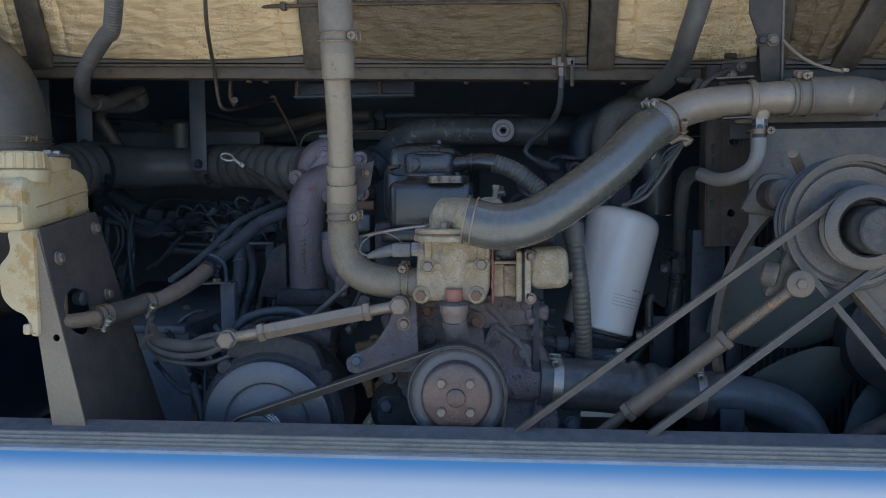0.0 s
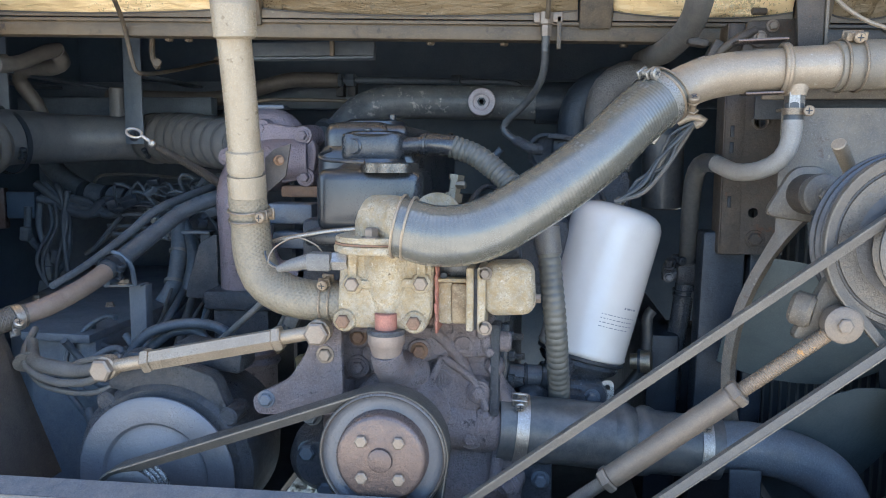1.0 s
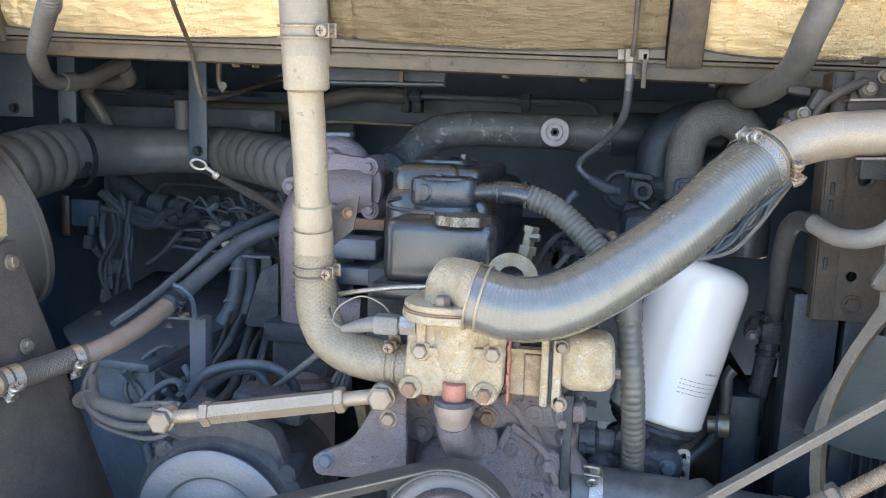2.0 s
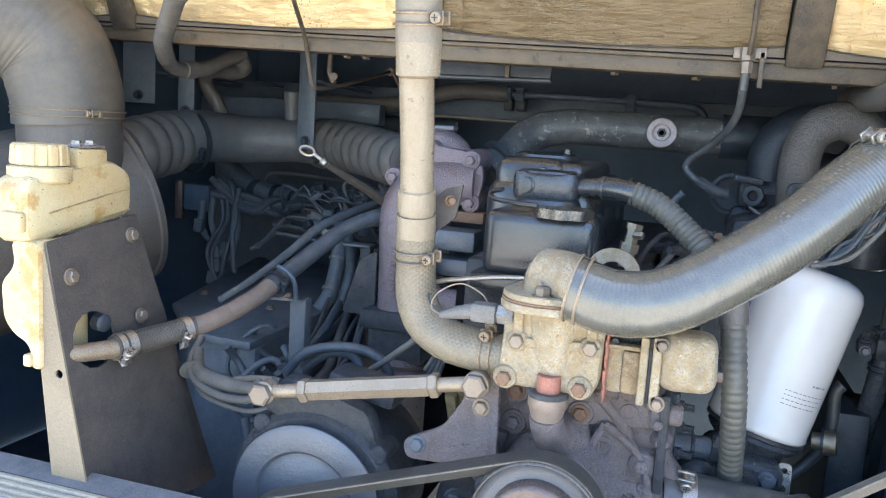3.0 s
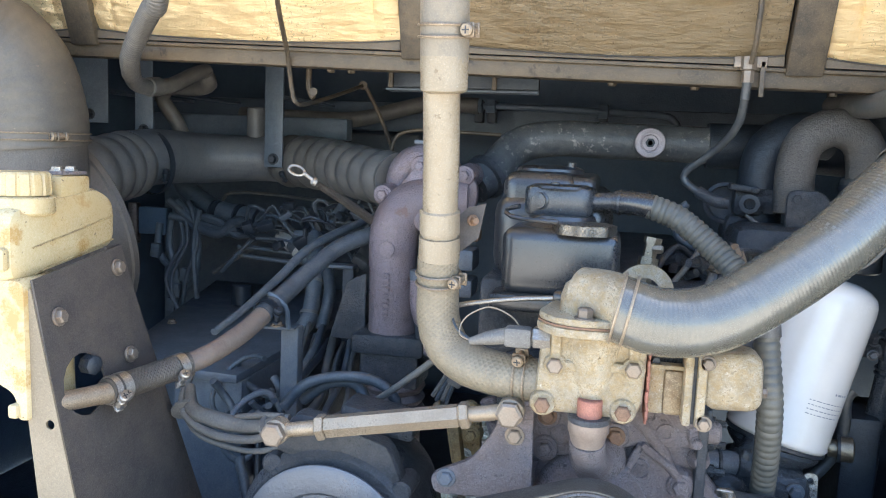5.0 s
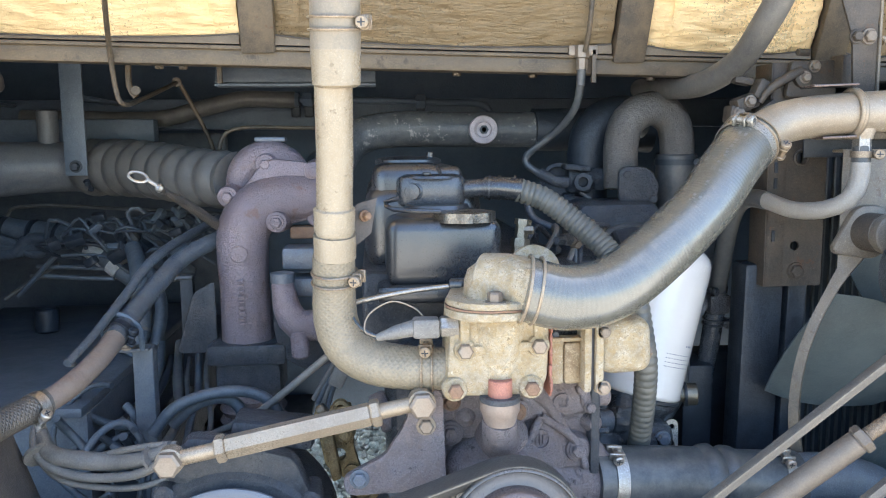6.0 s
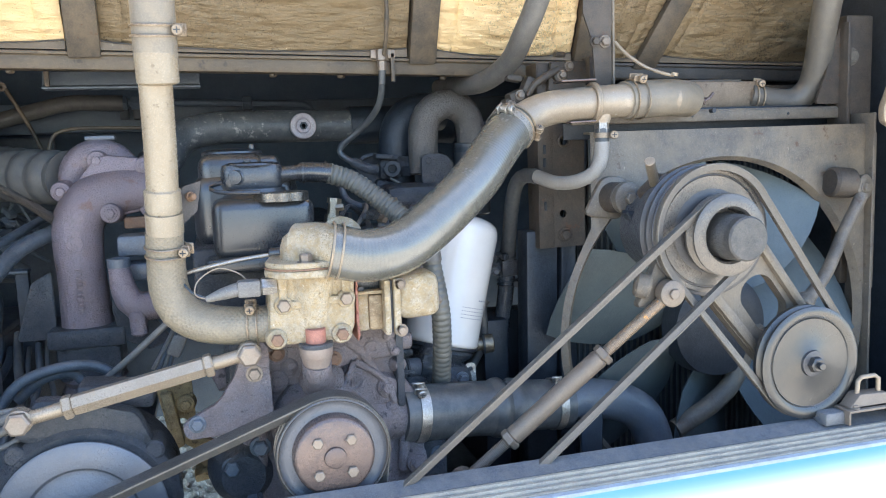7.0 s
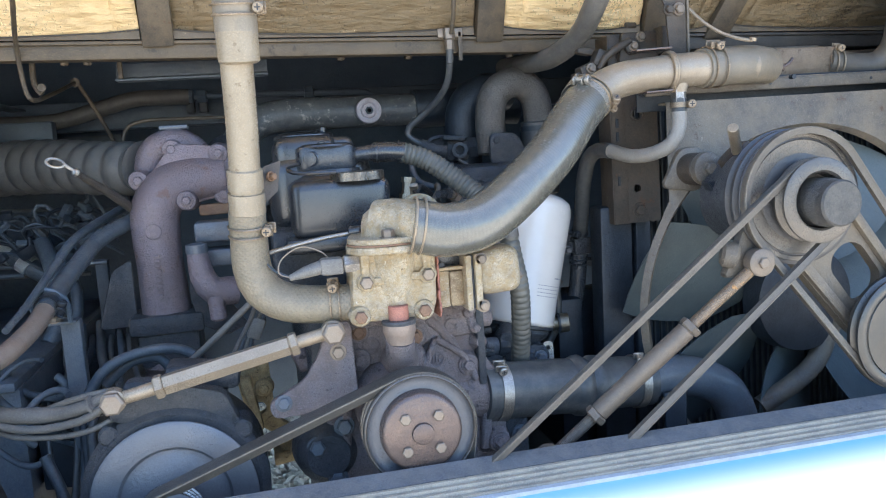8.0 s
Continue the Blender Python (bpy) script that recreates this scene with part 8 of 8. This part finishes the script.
def middle_details():
    t = thing("lifting_eye", (-0.03, 1.4, 1.19), "pale flat steel lifting eye behind the hose", "lifting eye")
    bm = bmesh.new()
    n = 36
    o = [[bm.verts.new((-0.045 + r * math.cos(2 * math.pi * i / n), y, 1.211 + r * math.sin(2 * math.pi * i / n))) for i in range(n)] for r, y in ((0.032, 1.325), (0.032, 1.332), (0.0165, 1.332), (0.0165, 1.325))]
    for k in range(4):
        a, b = o[k], o[(k + 1) % 4]
        for i in range(n):
            bm.faces.new((a[i], a[(i + 1) % n], b[(i + 1) % n], b[i]))
    part("ring", bm, M_CAST, t)
    part("stem", box((-0.045, 1.329, 1.165), (0.04, 0.007, 0.06), bev=0.002), M_CAST, t)
    f = thing("injector_fittings", (-0.02, 1.5, 1.22), "brass and steel fittings beside the rocker cover", "fitting")
    part("body", lathe((-0.042, 1.45, 1.205), (0.15, 0.05, 1), [(0, 0.010), (0.02, 0.010), (0.02, 0.013), (0.032, 0.013), (0.032, 0.009), (0.05, 0.009), (0.05, 0.0115), (0.058, 0.0115)], 6), M_BRASS, f)
    part("side_nut", lathe((-0.034, 1.448, 1.248), (1, -0.2, 0), [(0, 0.006), (0.012, 0.006), (0.014, 0.004)], 6), M_BRASS, f)
    rng = random.Random(14)
    for k in range(14):
        p = V((rng.uniform(-0.03, 0.10), rng.uniform(1.46, 1.62), rng.uniform(1.17, 1.245)))
        part("nut", lathe(p, (rng.uniform(-1, 1), rng.uniform(-1, 0), rng.uniform(0, 1)), [(0, 0.009), (0.014, 0.009), (0.014, 0.006), (0.03, 0.006)], 6), rng.choice((M_DARKCAST, M_BOLT, M_BLUEGREY, M_DARKCAST)), f)
    for k in range(7):
        x = rng.uniform(-0.04, 0.1)
        part("line", tube([(x, 1.5, 1.19), (x + rng.uniform(0, 0.04), 1.52, 1.235), (x + rng.uniform(0.03, 0.07), 1.56, 1.24), (x + rng.uniform(0.04, 0.1), 1.6, 1.20)], 0.004, 8), rng.choice((M_DARKCAST, M_WIRE, M_WIREGREY)), f)
    part("pump_body", box((0.05, 1.60, 1.14), (0.16, 0.18, 0.12), bev=0.02), M_DARKCAST, f)
    part("hose", tube([(0.02, 1.62, 1.30), (0.005, 1.62, 1.28), (0.01, 1.60, 1.25), (0.04, 1.58, 1.235)], 0.006, 10), M_WIRE, f)
    part("rear_neck", box((0.16, 1.70, 1.20), (0.14, 0.12, 0.14), bev=0.02), M_DARKCAST, f)
    # linkage rod to the thermostat and bleed cable
    r = thing("control_rod", (-0.2, 1.33, 1.19), "thin grey steel rod beside the thermostat", "rod")
    part("rod", tube([(-0.275, 1.335, 1.172), (-0.249, 1.333, 1.180), (-0.19, 1.33, 1.191), (-0.138, 1.325, 1.197)], 0.0032, 10), M_STEEL, r)
    part("end", rod((-0.145, 1.325, 1.198), (-0.128, 1.318, 1.199), 0.008, 12, 0.002), M_OILPAINT, r)
    c = single("control_cable", tube([(-0.265, 1.40, 1.118), (-0.29, 1.42, 1.096), (-0.388, 1.45, 1.012), (-0.45, 1.49, 0.972), (-0.5, 1.53, 0.94)], 0.005, 10), M_WIREGREY, "thin grey sheathed control cable", "cable")
    w = thing("wire_bundle", (-0.29, 1.5, 1.03), "short bundle of wires with a plug", "wiring")
    for k in range(4):
        d = 0.006 * k
        part("wire", tube([(-0.262 - d, 1.47, 1.09), (-0.275 - d, 1.49, 1.06), (-0.292 - d, 1.50, 1.03), (-0.305 - d, 1.5, 0.99 + d)], 0.0035, 8), M_WIREGREY if k % 2 else M_WIRE, w)
    part("plug", box((-0.285, 1.495, 1.045), (0.022, 0.02, 0.035), (0, 25, 0), 0.004), M_WIREGREY, w)
    part("plug_tip", rod((-0.315, 1.49, 0.992), (-0.305, 1.49, 1.0), 0.009, 10, 0.002), M_BRASS, w)
    o = thing("engine_mount", (-0.3, 1.66, 0.8), "ochre dusty engine mount bracket over the gravel", "mount")
    arm = rounded([(-0.335, 0.94), (-0.275, 0.95), (-0.272, 0.875), (-0.262, 0.84), (-0.235, 0.82), (-0.238, 0.782), (-0.265, 0.784), (-0.278, 0.82), (-0.318, 0.85)], 0.006)
    part("arm", prism(arm, 0.018, (0, 1.665, 0), bev=0.0, holes=((-0.296, 0.868, 0.011), (-0.256, 0.808, 0.007))), M_BRONZE, o)
    part("rib", prism(rounded([(-0.328, 0.93), (-0.308, 0.93), (-0.292, 0.835), (-0.306, 0.83)], 0.004), 0.026, (0, 1.652, 0)), M_BRONZE, o)
    part("boss", lathe((-0.286, 1.655, 0.905), (0, -1, 0), [(0, 0.018), (0.016, 0.015), (0.018, 0.012)], 18), M_BRONZE, o)
    bolt(o, (-0.286, 1.636, 0.905), r=0.009, material=M_BRONZE)
    part("foot", box((-0.255, 1.66, 0.775), (0.05, 0.07, 0.014), (0, -8, 0), 0.003), M_BRONZE, o)
    part("foot_rib", box((-0.242, 1.64, 0.80), (0.012, 0.03, 0.045), (0, 10, 0), 0.003), M_BRONZE, o)
    for x, z in ((-0.292, 0.945), (-0.276, 0.838)):
        part("eye", lathe((x, 1.65, z), (0, -1, 0), [(-0.004, 0.014), (0.006, 0.013), (0.006, 0.007), (-0.004, 0.007)], 16, caps=False), M_BRONZE, o)
    part("strut", rod((-0.235, 1.45, 1.03), (-0.215, 1.43, 0.985), 0.012, 14, 0.003), M_IRON, o)
    n = thing("crank_case_parts", (-0.2, 1.38, 0.85), "dark castings low on the engine front", "engine part")
    part("casting", lathe((-0.20, 1.37, 0.885), (0, -1, 0), [(0, 0.05), (0.03, 0.045), (0.05, 0.03)], 28), M_DARKCAST, n)
    for x, z in ((-0.175, 0.925), (-0.215, 0.90), (-0.19, 0.85), (-0.21, 0.95)):
        bolt(n, (x, 1.325, z), r=0.011, h=0.012, material=M_BLUEGREY_DULL)
    part("web", box((-0.18, 1.40, 0.92), (0.08, 0.04, 0.14), bev=0.015), M_DARKCAST, n)
    part("lower_plate", box((0.06, 1.36, 0.85), (0.09, 0.02, 0.09), bev=0.004), M_DARKCAST, n)
    for x in (0.035, 0.09):
        bolt(n, (x, 1.348, 0.868), r=0.009, h=0.01, material=M_BLUEGREY_DULL)


def latch(x):
    t = thing("hatch_catch", (x, 1.15, 0.905), "worn bent-plate hatch catch bolted on the sill", "latch", "hatch catches")
    part("base", box((x + 0.01, 1.152, 0.926), (0.098, 0.034, 0.004), bev=0.001), M_RODBROWN, t)
    for k in (-0.037, 0.057):
        part("leg", box((x + k, 1.152, 0.9165), (0.004, 0.032, 0.021), bev=0.001), M_RODBROWN, t)
    part("saddle", prism(rounded([(-0.034, 0.0), (0.054, 0.0), (0.036, 0.02), (-0.014, 0.022)], 0.004), 0.024, (x, 1.166, 0.927), bev=0.003), M_RODBROWN, t)
    part("loop", tube([(x - 0.012, 1.152, 0.94), (x - 0.010, 1.152, 0.966), (x - 0.004, 1.152, 0.9715), (x + 0.02, 1.152, 0.972), (x + 0.027, 1.152, 0.967), (x + 0.027, 1.152, 0.942)], 0.0036, 10, smooth=False), M_RODSTEEL, t)
    part("pad", box((x - 0.052, 1.16, 0.915), (0.04, 0.03, 0.02), bev=0.004), M_SILL, t)
    bolt(t, (x - 0.022, 1.145, 0.929), (0, 0, 1), 0.006, 0.005, M_RODBROWN)
    return t


def hatch_stay():
    t = thing("hatch_stay", (0.9, 1.3, 1.38), "pale worn steel stay lever on the bay pillar", "lever")
    part("lever", prism(rounded([(0.868, 1.35), (0.866, 1.375), (0.885, 1.42), (0.905, 1.455), (0.95, 1.47), (0.95, 1.30), (0.915, 1.312), (0.905, 1.33)], 0.008), 0.014, (0, 1.31, 0), bev=0.003), M_RODSTEEL, t)
    part("arm", tube([(0.925, 1.305, 1.45), (0.96, 1.33, 1.46), (1.03, 1.36, 1.47)], 0.012, 14), M_RODSTEEL, t)
    bolt(t, (0.915, 1.296, 1.43), r=0.009, material=M_RODBROWN)


def left_catch():
    t = thing("hatch_catch", (-0.93, 1.16, 0.905), "worn steel hatch catch bolted on the sill", "latch", "hatch catches")
    part("base", box((-0.925, 1.16, 0.922), (0.06, 0.035, 0.03), bev=0.006), M_SILL, t)
    part("pin", rod((-0.895, 1.165, 0.925), (-0.852, 1.17, 0.931), 0.008, 12, 0.002), M_SILL, t)
    bolt(t, (-0.935, 1.155, 0.937), (0, 0, 1), 0.009)


chassis()
gearbox_cover()
hose_bracket()
cables()
dipstick()
top_details()
right_frame()
fan_mounts()
middle_details()
latch(0.70)
hatch_stay()
left_catch()
